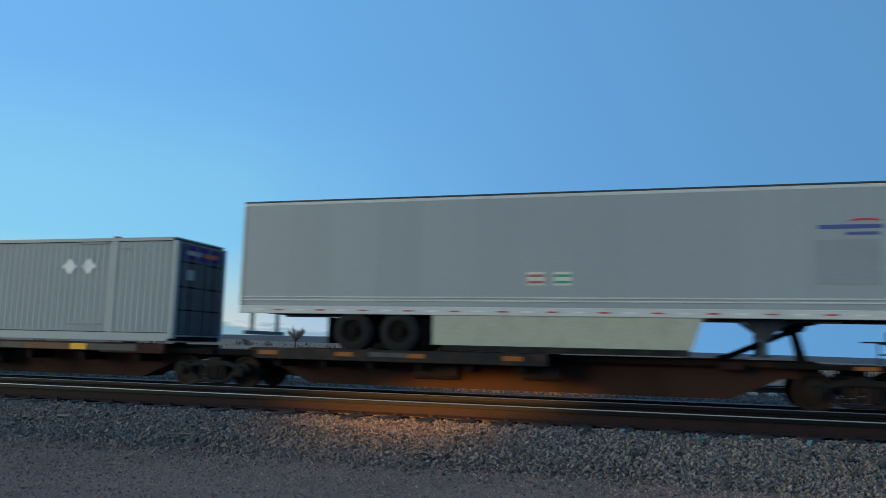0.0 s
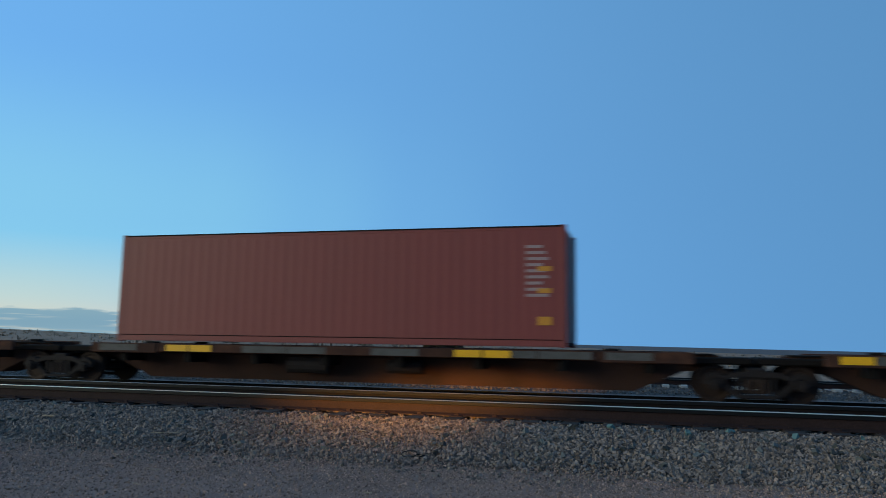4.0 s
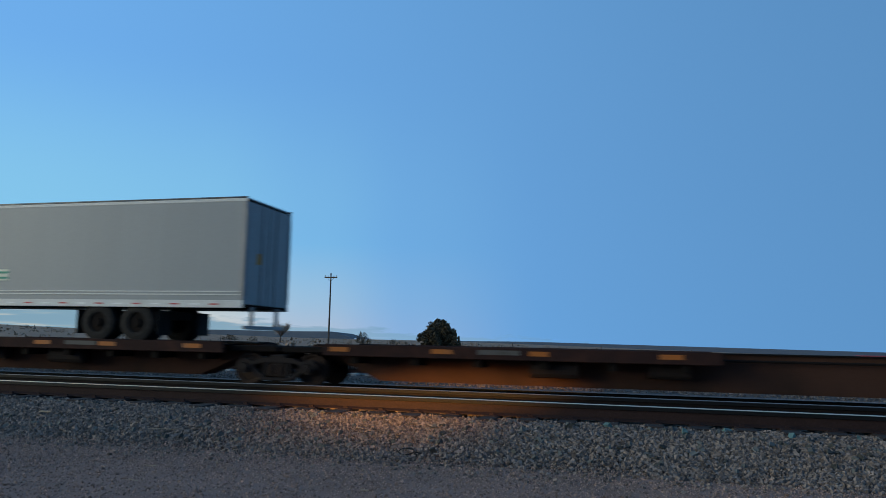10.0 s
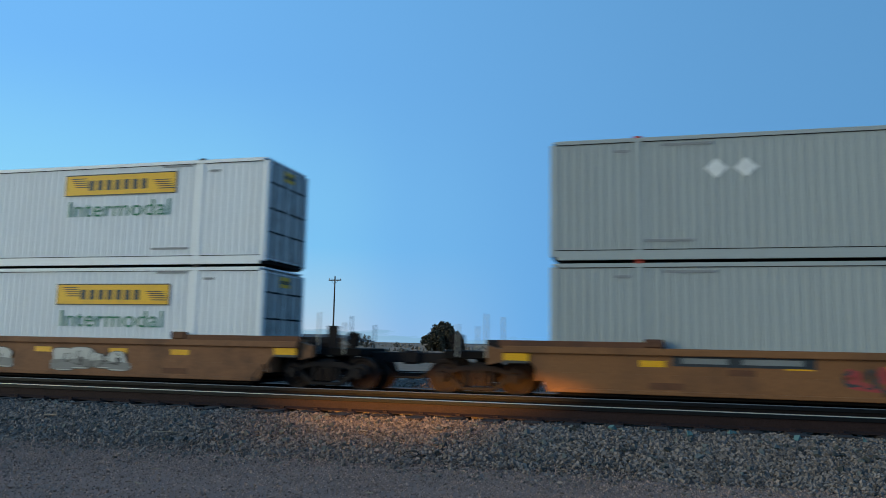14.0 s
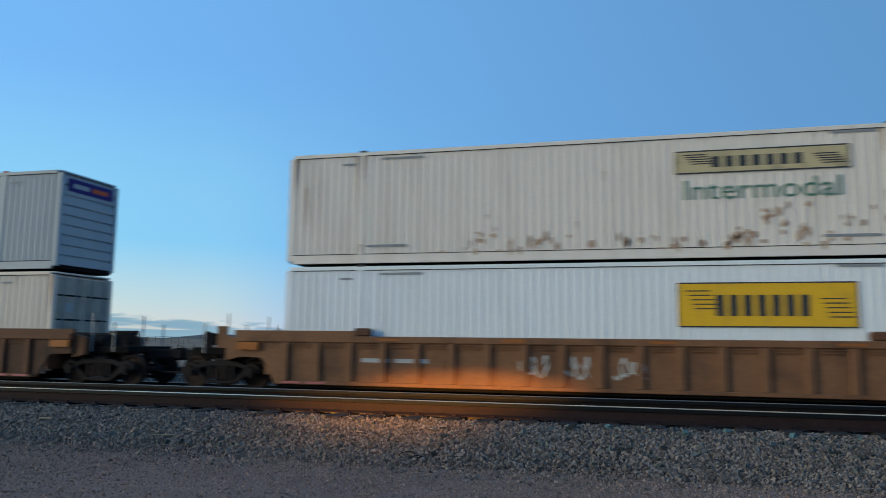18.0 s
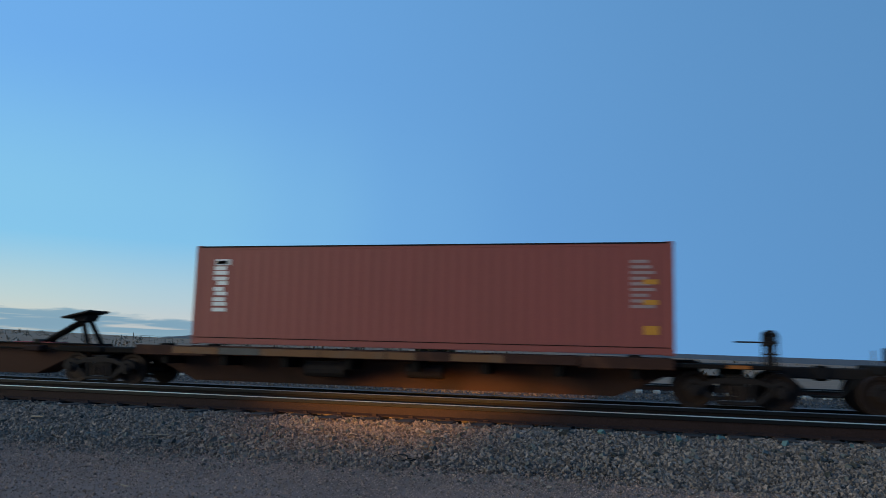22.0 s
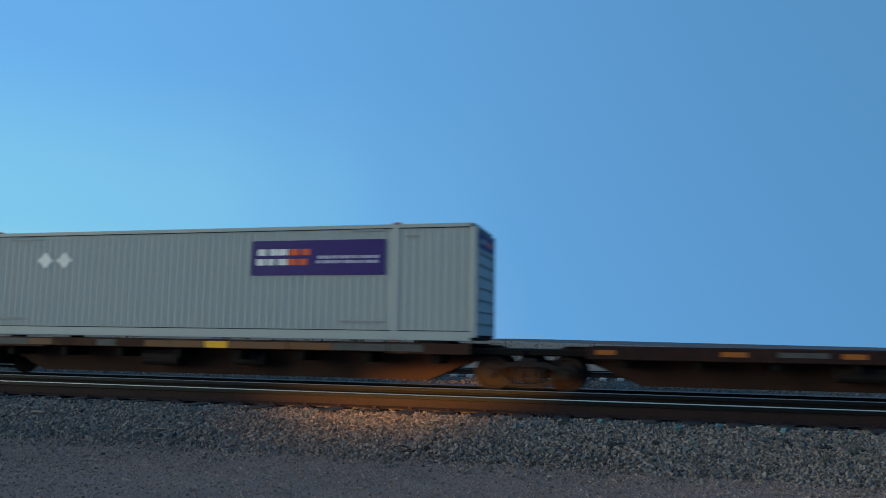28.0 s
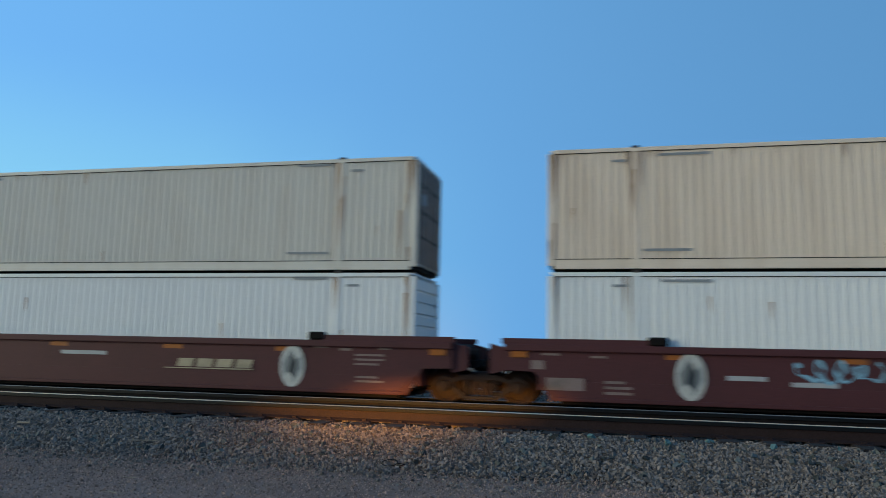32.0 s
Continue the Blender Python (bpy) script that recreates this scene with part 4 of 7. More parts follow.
def reporting_mark(car, x0, x1, z0, z1, y=-1.386):
    """Dull red blocks of an owner's mark."""
    ink = MATS.get("mark_dull_red") or plain("mark_dull_red", (0.13, 0.022, 0.022), 0.7, 0, 0.4)
    w = (x1 - x0) / 3
    part("name_bar", Build().box(x0, x1 - 0.3, y, y + 0.006, z1 - 0.18, z1), ink, car, "dull red bar")
    for i in range(3):
        m = x0 + w * (i + 0.45)
        part("name_bar", Build().box(m - 0.11, m + 0.11, y, y + 0.006, z0, z1 - 0.2), ink, car)


def bars(parent, mat, x0, x1, z0, z1, y, n, fill=0.72, name="lettering", label=""):
    """Plain bars in place of writing: one for a small line, one for each sign of a large one."""
    if z1 - z0 < 0.2 or n == 1:
        return part(name, Build().box(x0, x1, y, y + 0.006, z0, z1), mat, parent, label)
    w = (x1 - x0) / n
    for i in range(n):
        o = part(name, Build().box(x0 + w * i, x0 + w * (i + fill), y, y + 0.006, z0, z1), mat, parent, label if i == 0 else "")
    return o


def well_unit(s0, s1, kind, ends=(False, False), trucks=(True, False), seed=0, paint=None, zt=1.2):
    """A well car platform between truck places s0 < s1. kind: 'smooth', 'ribbed' or 'maroon'."""
    rng = random.Random(seed)
    p = (s1 - s0) / 2
    fresh = kind == "ribbed" and seed < 30
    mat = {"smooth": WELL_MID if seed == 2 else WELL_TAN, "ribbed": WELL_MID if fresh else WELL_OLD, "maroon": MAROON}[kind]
    label = {"smooth": "smooth yellow-brown double-stack well car with graffiti", "ribbed": "weathered brown ribbed double-stack well car",
             "maroon": "maroon double-stack well car with pale stencils"}[kind]
    car = thing("well_car", label, "rail car", "well car platforms")
    zb, e = 0.18, p - 1.72
    hang = [kind != "smooth" or ends[0], kind != "smooth" or ends[1]]      # whether a wall reaches out over the truck
    far_out = kind == "maroon" or kind == "smooth" and seed >= 50
    ov = [(1.85 if far_out and last else 1.1) if k else 0.0 for k, last in zip(hang, ends)]
    for sy in (-1, 1):
        right = [(e, zb), (e + 0.2, 0.55), (e + 0.4, 0.82), (e + ov[1], 0.84), (e + ov[1], zt)] if hang[1] else [(e, zb), (e, zt)]
        left = [(-e - ov[0], zt), (-e - ov[0], 0.84), (-e - 0.4, 0.82), (-e - 0.2, 0.55), (-e, zb)] if hang[0] else [(-e, zt), (-e, zb)]
        wall = Build().prism(right + left, min(sy * 1.38, sy * 1.33), max(sy * 1.38, sy * 1.33))
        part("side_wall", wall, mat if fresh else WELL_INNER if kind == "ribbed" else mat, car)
        y0, y1 = min(sy * 1.33, sy * 1.46), max(sy * 1.33, sy * 1.46)
        part("top_chord", Build().box(-e - ov[0], e + ov[1], y0, y1, zt - 0.16, zt, 0.015), mat, car)
        part("bottom_chord", Build().box(-e + 0.1, e - 0.1, y0, y1, zb, zb + 0.09, 0.012), mat, car)
        if kind != "ribbed":
            lower = Build().prism([(-e + 0.15, zb + 0.09), (e - 0.15, zb + 0.09), (e + (0.15 if hang[1] else -0.02), 0.62), (-e - (0.15 if hang[0] else -0.02), 0.62)], min(sy * 1.38, sy * 1.41), max(sy * 1.38, sy * 1.41))
            part("lower_panel", lower, mat, car)
            for _ in range(3 if kind == "smooth" else 0):
                x, w = rng.uniform(-e + 0.4, e - 2.2), rng.uniform(0.3, 0.8)
                za, zc = rng.choice(((0.30, 0.60), (0.64, 0.9), (0.30, 0.45)))
                yy = 1.412 if zc <= 0.62 else 1.383
                part("paint_patch", Build().box(x, x + w, min(sy * yy, sy * 1.37), max(sy * yy, sy * 1.37), za, za + (zc - za) * 0.5), WELL_OLD, car, "repainted patch")
        else:
            for z in (zt - 0.21, zt - 0.27):
                part("ledge", Build().box(-e + 0.2, e - 0.2, min(sy * 1.38, sy * 1.435), max(sy * 1.38, sy * 1.435), z, z + 0.022), mat, car)
            nr = 19
            for i in range(nr):
                x = -e + 0.3 + (2 * e - 0.6) * i / (nr - 1)
                part("rib", shared(("rib", zt), lambda: Build().box(-0.075, 0.075, -0.05, 0.05, 0.27, zt - 0.16, 0.01)), mat, car, at=(x, sy * 1.42, 0))
        for sx in (-1, 1):
            out = hang[(sx + 1) // 2]
            a, b = sorted((sx * (e - 2.2), sx * (e + (1.15 if out else 0.0))))
            c = [(a, zt), (b, zt), (b, zt + 0.13), (a + 0.0, zt + 0.13)] if sx > 0 else [(a, zt), (b, zt), (b, zt + 0.13), (a, zt + 0.13)]
            k = Build().prism(c, min(sy * 1.30, sy * 1.42), max(sy * 1.30, sy * 1.42))
            part("raised_guide", k, WELL_OLD if kind == "smooth" else mat, car)
            joint = not ends[(sx + 1) // 2]
            if kind == "ribbed" and joint:
                part("guide_pad", Build().box(sx * (e - 0.4) - 0.56, sx * (e - 0.4) + 0.56, min(sy * 1.29, sy * 1.43), max(sy * 1.29, sy * 1.43), zt - 0.02, zt + 0.145, 0.02), UNDER, car, "black pad")
            part("guide_casting", Build().box(sx * (e - 2.35) - 0.22, sx * (e - 2.35) + 0.22, min(sy * 1.28, sy * 1.45), max(sy * 1.28, sy * 1.45), zt, zt + 0.2, 0.04), UNDER if kind == "maroon" else WELL_OLD, car)
            ye = sy * (1.415 if kind != "ribbed" else 1.47)
            if out:
                xr = sx * (e + ov[(sx + 1) // 2] - 0.35)
                wide, low = (0.19, 0.31) if kind == "maroon" else (0.3, 0.36)
                part("reflector", Build().box(xr - wide, xr + wide, min(ye, sy * 1.38), max(ye, sy * 1.38), zt - low, zt - 0.17), OCHRE if far_out and kind == "smooth" else YELLOW if kind == "smooth" else AMBER, car, "yellow reflector")
            else:
                for z in (zt - 0.36, zt - 0.62):
                    part("reflector", Build().box(sx * (e - 0.17) - 0.16, sx * (e - 0.17) + 0.16, min(ye, sy * 1.38), max(ye, sy * 1.38), z, z + 0.19), YELLOW, car, "yellow reflector")
            if kind == "ribbed" and joint:
                xx = sx * (e - 0.4)
                part("data_panel", Build().box(xx - 0.46, xx + 0.46, min(sy * 1.38, sy * 1.475), max(sy * 1.38, sy * 1.475), 0.3, 1.02, 0.01), INK_PANEL, car, "black panel with unreadable stencils")
                for r in range(4):
                    yb = sy * 1.476
                    bars(car, SILL_GREY if r else GRAFFITI_GREY, xx - 0.3 + 0.05 * (r % 2), xx + 0.28 - 0.13 * (r % 2), 0.38 + r * 0.13 + (0.07 if r else 0), 0.41 + r * 0.13 + (0.07 if r else 0.09), yb if sy < 0 else yb - 0.005, 9 if r else 4, name="stencil")
        single = kind == "smooth" and seed < 10
        for x in (-6.1, -3.1, -1.15, 1.15, 3.6, 5.5) if single else [-e + 2 * e * f + rng.uniform(-0.2, 0.2) for f in (0.16, 0.37, 0.58, 0.79)]:
            yy = sy * (1.385 if kind != "ribbed" else 1.468)
            part("reflector", Build().box(x, x + 0.55, min(yy, sy * 1.37), max(yy, sy * 1.37), zt - (0.41 if single else 0.29 if kind != "ribbed" else 0.11), zt - (0.27 if single else 0.18 if kind != "ribbed" else 0.05)), YELLOW if single else AMBER, car, "yellow reflector")
    part("well_floor", Build().box(-e + 0.2, e - 0.2, -1.33, 1.33, 0.1, 0.2, 0.01), UNDER, car)
    for sx in (-1, 1):
        a, b = sorted((sx * (e + 0.3), sx * (p + (0.9 if ends[(sx + 1) // 2] else -0.1))))
        part("end_deck", Build().box(a, b, -1.0, 1.0, 0.86, 1.05, 0.02), UNDER, car)
        part("end_bulkhead", Build().box(sx * (e + 0.25) - 0.06, sx * (e + 0.25) + 0.06, -1.33, 1.33, 0.4, zt + 0.05, 0.01), mat, car)
        c, d = sorted((sx * (e + ov[(sx + 1) // 2]), sx * (e + ov[(sx + 1) // 2] + 0.35)))
        for sy in (-1, 1):
            if hang[(sx + 1) // 2]:
                part("end_gusset", Build().prism([(c, 0.74), (d, 0.82), (d, zt - 0.1), (c, zt)], min(sy * 1.1, sy * 1.3), max(sy * 1.1, sy * 1.3)), mat, car)
            if ends[(sx + 1) // 2]:
                if sx == (-1 if kind == "ribbed" else 1) and not far_out:
                    xx = sx * (p + 0.1)
                    if sy < 0:
                        part("guard_post", Build().box(xx - 0.15, xx + 0.15, -0.9, -0.84, 1.0, 1.62, 0.01), mat if kind == "ribbed" else TRUCK, car)
                for o in (1.15, 1.5, 1.85) if far_out else (-0.2, 0.5):
                    xx = sx * (p + o)
                    part("handrail_post", Build().rod((xx, sy * 1.1, 0.9), (xx, sy * 1.1, zt + 0.62 if far_out else (1.95 if o < 0.5 else 1.7) if seed != 40 else 1.4), 0.022, 6), RIM, car, "thin pale handrail post")
            elif kind == "smooth":
                if sy < 0:
                    xx = sx * (p - 0.46)
                    part("guard_post", Build().box(xx - 0.17, xx + 0.17, -1.06, -1.0, 1.0, 1.86, 0.01), mat, car)
                for o in (0.15, 1.1) if sy < 0 else ():
                    xx = sx * (p - o)
                    part("handrail_post", Build().rod((xx, sy * 1.12, 0.9), (xx, sy * 1.12, zt + 0.8), 0.014, 6), SILL_GREY, car, "thin grey handrail post")
            elif kind == "ribbed":
                for o, wide in ((0.37, 0.14),) if sx > 0 else ((0.45, 0.12), (1.08, 0.13)):
                    xx = sx * (p - o)
                    part("guard_post", Build().box(xx - wide, xx + wide, min(sy * 1.04, sy * 1.1), max(sy * 1.04, sy * 1.1), 1.0, zt + (0.5 if fresh else 0.14), 0.01), mat, car)
                    part("handrail_post", Build().rod((xx - sx * 0.5, sy * 1.1, 0.9), (xx - sx * 0.5, sy * 1.1, zt + 0.72), 0.013, 6), SILL_GREY, car, "thin grey handrail post")
    for i, sg in ((0, -1), (1, 1)):
        xl = sg * (e + ((1.28 if kind != "ribbed" else 1.22) if hang[i] else 0.36))
        for r in range(4) if sg > 0 and not hang[i] else () if hang[i] else (3,):
            z = 0.34 + 0.27 * r
            rung = Build().rod((xl - 0.24, -1.36, z), (xl + 0.24, -1.36, z), 0.018, 6) if r < 3 else Build().box(xl - 0.26, xl + 0.26, -1.37, -1.16, z - 0.05, z + 0.05, 0.01)
            part("ladder_rung" if r < 3 else "step_board", rung, SILL_GREY if r % 2 else PALE, car, "worn pale step" if r == 0 else "")
        if sg > 0 and not hang[i]:
            part("ladder_side", Build().box(xl - 0.27, xl - 0.235, -1.37, -1.33, 0.3, zt - 0.1).box(xl + 0.235, xl + 0.27, -1.37, -1.33, 0.3, zt - 0.1), mat, car)
        if far_out and ends[i]:
            part("end_gear", Build().box(sg * (p + 0.68) - 0.36, sg * (p + 0.68) + 0.36, -1.0, 1.0, 0.9, zt - 0.05, 0.06).cyl((sg * (p + 0.5), -0.8, zt - 0.02), "y", 0.2, 0.3, 12), TRUCK, car, "black brake gear")
            part("end_step_plate", Build().box(min(sg * (p + 1.1), sg * (p + 1.85)), max(sg * (p + 1.1), sg * (p + 1.85)), -1.25, 1.25, 0.86, 1.06, 0.02), mat, car)
            for o, wide in ((-0.27, 0.075), (0.1, 0.05)):
                part("guard_post", Build().box(sg * (p + o) - wide, sg * (p + o) + wide, -1.2, -1.12, zt - 0.1, zt + 0.44, 0.008), mat if kind == "smooth" else TRUCK, car)
        part("end_machinery", Build().box(sg * (p - 0.75) - 0.22, sg * (p - 0.75) + 0.22, -0.8, 0.8, 0.95, zt - 0.02, 0.05).cyl((sg * (p - 0.35), -0.62, 1.18), "x", 0.16, 0.5, 10), TRUCK, car)
        if kind == "smooth" and hang[i]:
            xr = sg * (e + ov[i] - 0.33)
            part("grey_plate", Build().box(xr - 0.3, xr + 0.3, -1.418, -1.38, 0.86, zt - 0.4, 0.004), SILL_GREY, car, "worn grey plate with unreadable stencils")
        if kind == "ribbed" or kind == "smooth" and seed >= 50:
            for o in (0.5, 1.15):
                xt = sg * (e - o)
                part("conspicuity_tape", Build().box(xt - 0.25, xt + 0.25, -1.466, -1.46, zb + 0.02, zb + 0.075), LABEL_ROSE, car, "faded red and white tape")
        if ends[i]:
            coupler(car, sg * (p + 0.7), sg)
            brake_wheel(car, sg * (p + 0.6), -0.7, 0.7)
        if trucks[i]:
            truck(car, sg * p)
    if paint:
        for fn, *args in paint:
            fn(car, *args)
    rolls(car, (s0 + s1) / 2)
    return car


# ---- containers
def corrugated(length, z0, z1, pitch, depth, y):
    """A corrugated side wall with its outer crests at y (< 0), as a closed sheet."""
    k, n = Build(), int(round(length / pitch))
    pitch = length / n
    prof = []
    for i in range(n):
        x = -length / 2 + i * pitch
        prof += [(x, 0), (x + pitch * 0.40, 0), (x + pitch * 0.52, depth), (x + pitch * 0.88, depth)]
    prof.append((length / 2, 0))
    m = len(prof)
    vs = [(x, y + d, z) for z in (z0, z1) for x, d in prof] + [(x, y + d + 0.012, z) for z in (z0, z1) for x, d in prof]
    fs = [(i, i + 1, m + i + 1, m + i) for i in range(m - 1)] + [(2 * m + i, 3 * m + i, 3 * m + i + 1, 2 * m + i + 1) for i in range(m - 1)]
    fs += [(m + i, m + i + 1, 3 * m + i + 1, 3 * m + i) for i in range(m - 1)]
    return k.add(vs, fs)


def end_panel(w, z0, z1, pitch, depth, sign):
    """A horizontally ribbed end wall, one folded sheet; outer crests at x = 0, facing sign."""
    n = max(4, int((z1 - z0) / pitch))
    step, prof = (z1 - z0) / n, []
    for i in range(n):
        z = z0 + i * step
        prof += [(0, z), (0, z + step * 0.74), (-sign * depth, z + step * 0.80), (-sign * depth, z + step * 0.94)]
    prof.append((0, z1))
    m = len(prof)
    vs = [(x, y, z) for y in (-w, w) for x, z in prof] + [(x - sign * 0.012, y, z) for y in (-w, w) for x, z in prof]
    return Build().add(vs, [(i, i + 1, m + i + 1, m + i) for i in range(m - 1)] + [(2 * m + i, 3 * m + i, 3 * m + i + 1, 2 * m + i + 1) for i in range(m - 1)])


def container(s, base, length, paint, label, category="container", height=2.896, y=Y_TRACK, doors_right=True, accent=None, post_paint=None, signs=(), frame_mat=None, door_paint=None):
    """An intermodal container whose left end stands at s, its floor at base above the rail."""
    c = thing("container", label, category, "intermodal containers")
    l, h, w = length / 2, height, 1.219
    fm = frame_mat or paint
    long_box = length > 14
    me = shared(("side_panel", length, height), lambda: corrugated(length - 0.3, 0.16, h - 0.1, 0.205 if long_box else 0.278, 0.028 if long_box else 0.004, -w + 0.004))
    part("side_panel", me, paint, c)
    far = part("side_panel", me, paint, c)
    far.rotation_euler = (0, 0, math.pi)
    part("roof", shared(("roof", length, height), lambda: Build().box(-l + 0.06, l - 0.06, -w + 0.05, w - 0.05, h - 0.06, h - 0.01, 0.01)), paint, c)
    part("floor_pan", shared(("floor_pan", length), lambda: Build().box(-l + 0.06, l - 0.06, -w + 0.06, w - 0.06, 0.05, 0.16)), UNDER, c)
    for sy in (-1, 1):
        part("top_rail", shared(("top_rail", length, height, sy), lambda: Build().box(-l + 0.15, l - 0.15, min(sy * w, sy * (w - 0.07)), max(sy * w, sy * (w - 0.07)), h - 0.11, h - 0.012, 0.008)), fm, c)
        part("bottom_rail", shared(("bottom_rail", length, sy), lambda: Build().box(-l + 0.15, l - 0.15, min(sy * w, sy * (w - 0.06)), max(sy * w, sy * (w - 0.06)), 0.02, 0.17 if not long_box else 0.24, 0.008)), fm, c)
        for sx in (-1, 1):
            part("corner_post", shared(("corner_post", height), lambda: Build().box(-0.075, 0.075, -0.07, 0.07, 0.1, h - 0.1, 0.012)), post_paint or fm, c, at=(sx * (l - 0.075), sy * (w - 0.07), 0))
            if long_box:
                part("stacking_post", shared(("stacking_post", height), lambda: Build().box(-0.085, 0.085, -0.05, 0.05, 0.02, h - 0.02, 0.01)), fm, c, at=(sx * 6.04, sy * (w - 0.045), 0))
    for sx in (-1, 1):
        for sy in (-1, 1):
            for z in (0.06, h - 0.03 if long_box else h - 0.06):
                x = sx * (6.04 if long_box else l - 0.09)
                part("corner_casting", shared(("casting",), lambda: Build().box(-0.09, 0.09, -0.08, 0.08, -0.062, 0.062, 0.015)), accent or fm, c, at=(x, sy * (w - 0.078), z))
    for sx in (-1, 1):
        if long_box:
            part("end_wall", shared(("end_wall", height, sx), lambda: end_panel(w - 0.15, 0.16, h - 0.1, 0.27, 0.05, sx)), paint, c, at=(sx * (l - 0.02), 0, 0))
        elif (sx > 0) == doors_right:
            for sy in (-1, 1):
                d = part("door", shared(("door", height), lambda: Build().box(-0.03, 0.03, -0.53, 0.53, 0.16, h - 0.12, 0.012)), door_paint or paint, c, at=(sx * (l - 0.06), sy * 0.54, 0))
                for z in (0.24, 0.88, 1.52, 2.16):
                    part("door_panel", shared(("door_panel", z + 0.54 < h - 0.14), lambda: Build().box(-0.008, 0.008, -0.46, 0.46, 0, 0.54 if h > 2.7 else 0.24, 0.006)), door_paint or paint, d, at=(sx * 0.034, 0, z))
                part("lock_rod", shared(("lock_rod", height, sx), lambda: Build().rod((sx * 0.06, -0.25, 0.12), (sx * 0.06, -0.25, h - 0.1), 0.02, 6).rod((sx * 0.06, 0.25, 0.12), (sx * 0.06, 0.25, h - 0.1), 0.02, 6)), PALE, d)
            for r in range(5):
                z, o = h * (0.40 + 0.09 * r), 0.06 * (r % 3)
                part("door_code", Build().box(min(sx * (l - 0.018), sx * (l - 0.012)), max(sx * (l - 0.018), sx * (l - 0.012)), -0.78 + o, -0.36 - o, z, z + 0.05), CODE_GREY, c)
        else:
            part("end_wall", shared(("plain_end", height, sx), lambda: end_panel(w - 0.15, 0.16, h - 0.1, 0.42, 0.05, sx)), paint, c, at=(sx * (l - 0.03), 0, 0))
    if long_box:
        for z in (0.243, h - 0.125):
            part("seam", shared(("seam", length), lambda: Build().box(-l + 0.16, l - 0.16, -w - 0.003, -w + 0.01, 0, 0.016)), UNDER, c, at=(0, 0, z))
    for fn, *args in signs:
        fn(c, l, h, *args)
    rolls(c, s + l, y, Z_TRACK + base)
    return c


YS = -1.226  # the plane of signs on a near side


def plate(c, mat, x0, x1, z0, z1, name="sign", y=YS, label="", t=0.008):
    return part(name, Build().box(x0, x1, y, y + t, z0, z1), mat, c, label)


def fx(l, f):
    return -l + 2 * l * f


def sign_parcel(c, l, h, tone="new", at=(0.63, 0.857)):
    """A purple carrier panel with plain pale and orange blocks for its name."""
    x0, x1, z0, z1 = fx(l, at[0]), fx(l, at[1]), h * 0.56, h * 0.87
    if tone == "half":
        xm = x0 + (x1 - x0) * 0.42
        s = plate(c, PURPLE_FADED, x0, xm, z0, z1, label="faded purple carrier panel")
        plate(c, LILAC, xm, x1, z0, z1, label="bleached lilac half of the panel")
        blocks(s, WHITE, x0 + 0.15, xm - 0.1, z0 + 0.26, z1 - 0.24, YS - 0.005, 4, 1, 0.1)
        return
    s = plate(c, {"new": PURPLE, "faded": PURPLE_FADED, "bleached": LILAC}[tone], x0, x1, z0, z1, label="purple carrier panel")
    m = x0 + (x1 - x0) * 0.28
    blocks(s, WHITE, x0 + 0.14, m, z0 + 0.26, z1 - 0.22, YS - 0.005, 3, 1, 0.08)
    blocks(s, ORANGE if tone == "new" else WHITE, m, m + 0.62, z0 + 0.26, z1 - 0.22, YS - 0.005, 2, 1, 0.08)
    blocks(s, LILAC, m + 0.8, x1 - 0.15, z0 + 0.3, z1 - 0.40, YS - 0.005, 9, 2, 0.25)


def sign_end(c, l, h, mat, tall=0.13, wide=0.95):
    """A small panel on the end wall."""
    part("end_sign", Build().box(l - 0.012, l - 0.002, -wide, wide, h * 0.93 - h * tall, h * 0.93), mat, c)
    for i, (a, b) in enumerate(((-0.78, -0.1), (0.05, 0.75))):
        part("end_lettering", Build().box(l - 0.004, l + 0.002, wide * a, wide * b, h * 0.93 - h * tall * 0.68, h * 0.93 - h * tall * 0.34), DARK if mat is SIGN_YELLOW else ORANGE if i and mat is PURPLE else PALE, c)


def sign_lights(c, l, h, at=(0.232, 0.271)):
    """Two white diamond labels near one end."""
    for f in at:
        x = fx(l, f)
        k = Build().prism([(x - 0.25, h * 0.72), (x, h * 0.72 - 0.23), (x + 0.25, h * 0.72), (x, h * 0.72 + 0.23)], YS, YS + 0.006)
        part("diamond_label", k, WHITE, c, "white diamond-shaped label")


def sign_notice(c, l, h):
    """A worn grey notice below the labels."""
    x = fx(l, 0.18)
    n = plate(c, GRAFFITI_GREY, x, x + 1.05, h * 0.24, h * 0.56, "notice", YS + 0.002, "worn grey notice with unreadable rows")
    for r in range(3):
        bars(n, PALE if r != 1 else BLUE, x + 0.1, x + 0.95, h * (0.29 + 0.085 * r), h * (0.29 + 0.085 * r) + 0.1, YS - 0.002, 6, 0.7, "notice_row")


def sign_codes(c, l, h):
    """Rows of small unreadable codes at the ends."""
    for f, g, z in ((0.159, 0.227, 0.93), (0.135, 0.201, 0.16), (0.786, 0.857, 0.16), (0.80, 0.857, 0.95), (0.093, 0.113, 0.89), (0.89, 0.91, 0.89)):
        bars(c, CODE_GREY, fx(l, f), fx(l, g), h * z - 0.04, h * z + 0.02, YS + 0.001, 9, 0.6, "code")


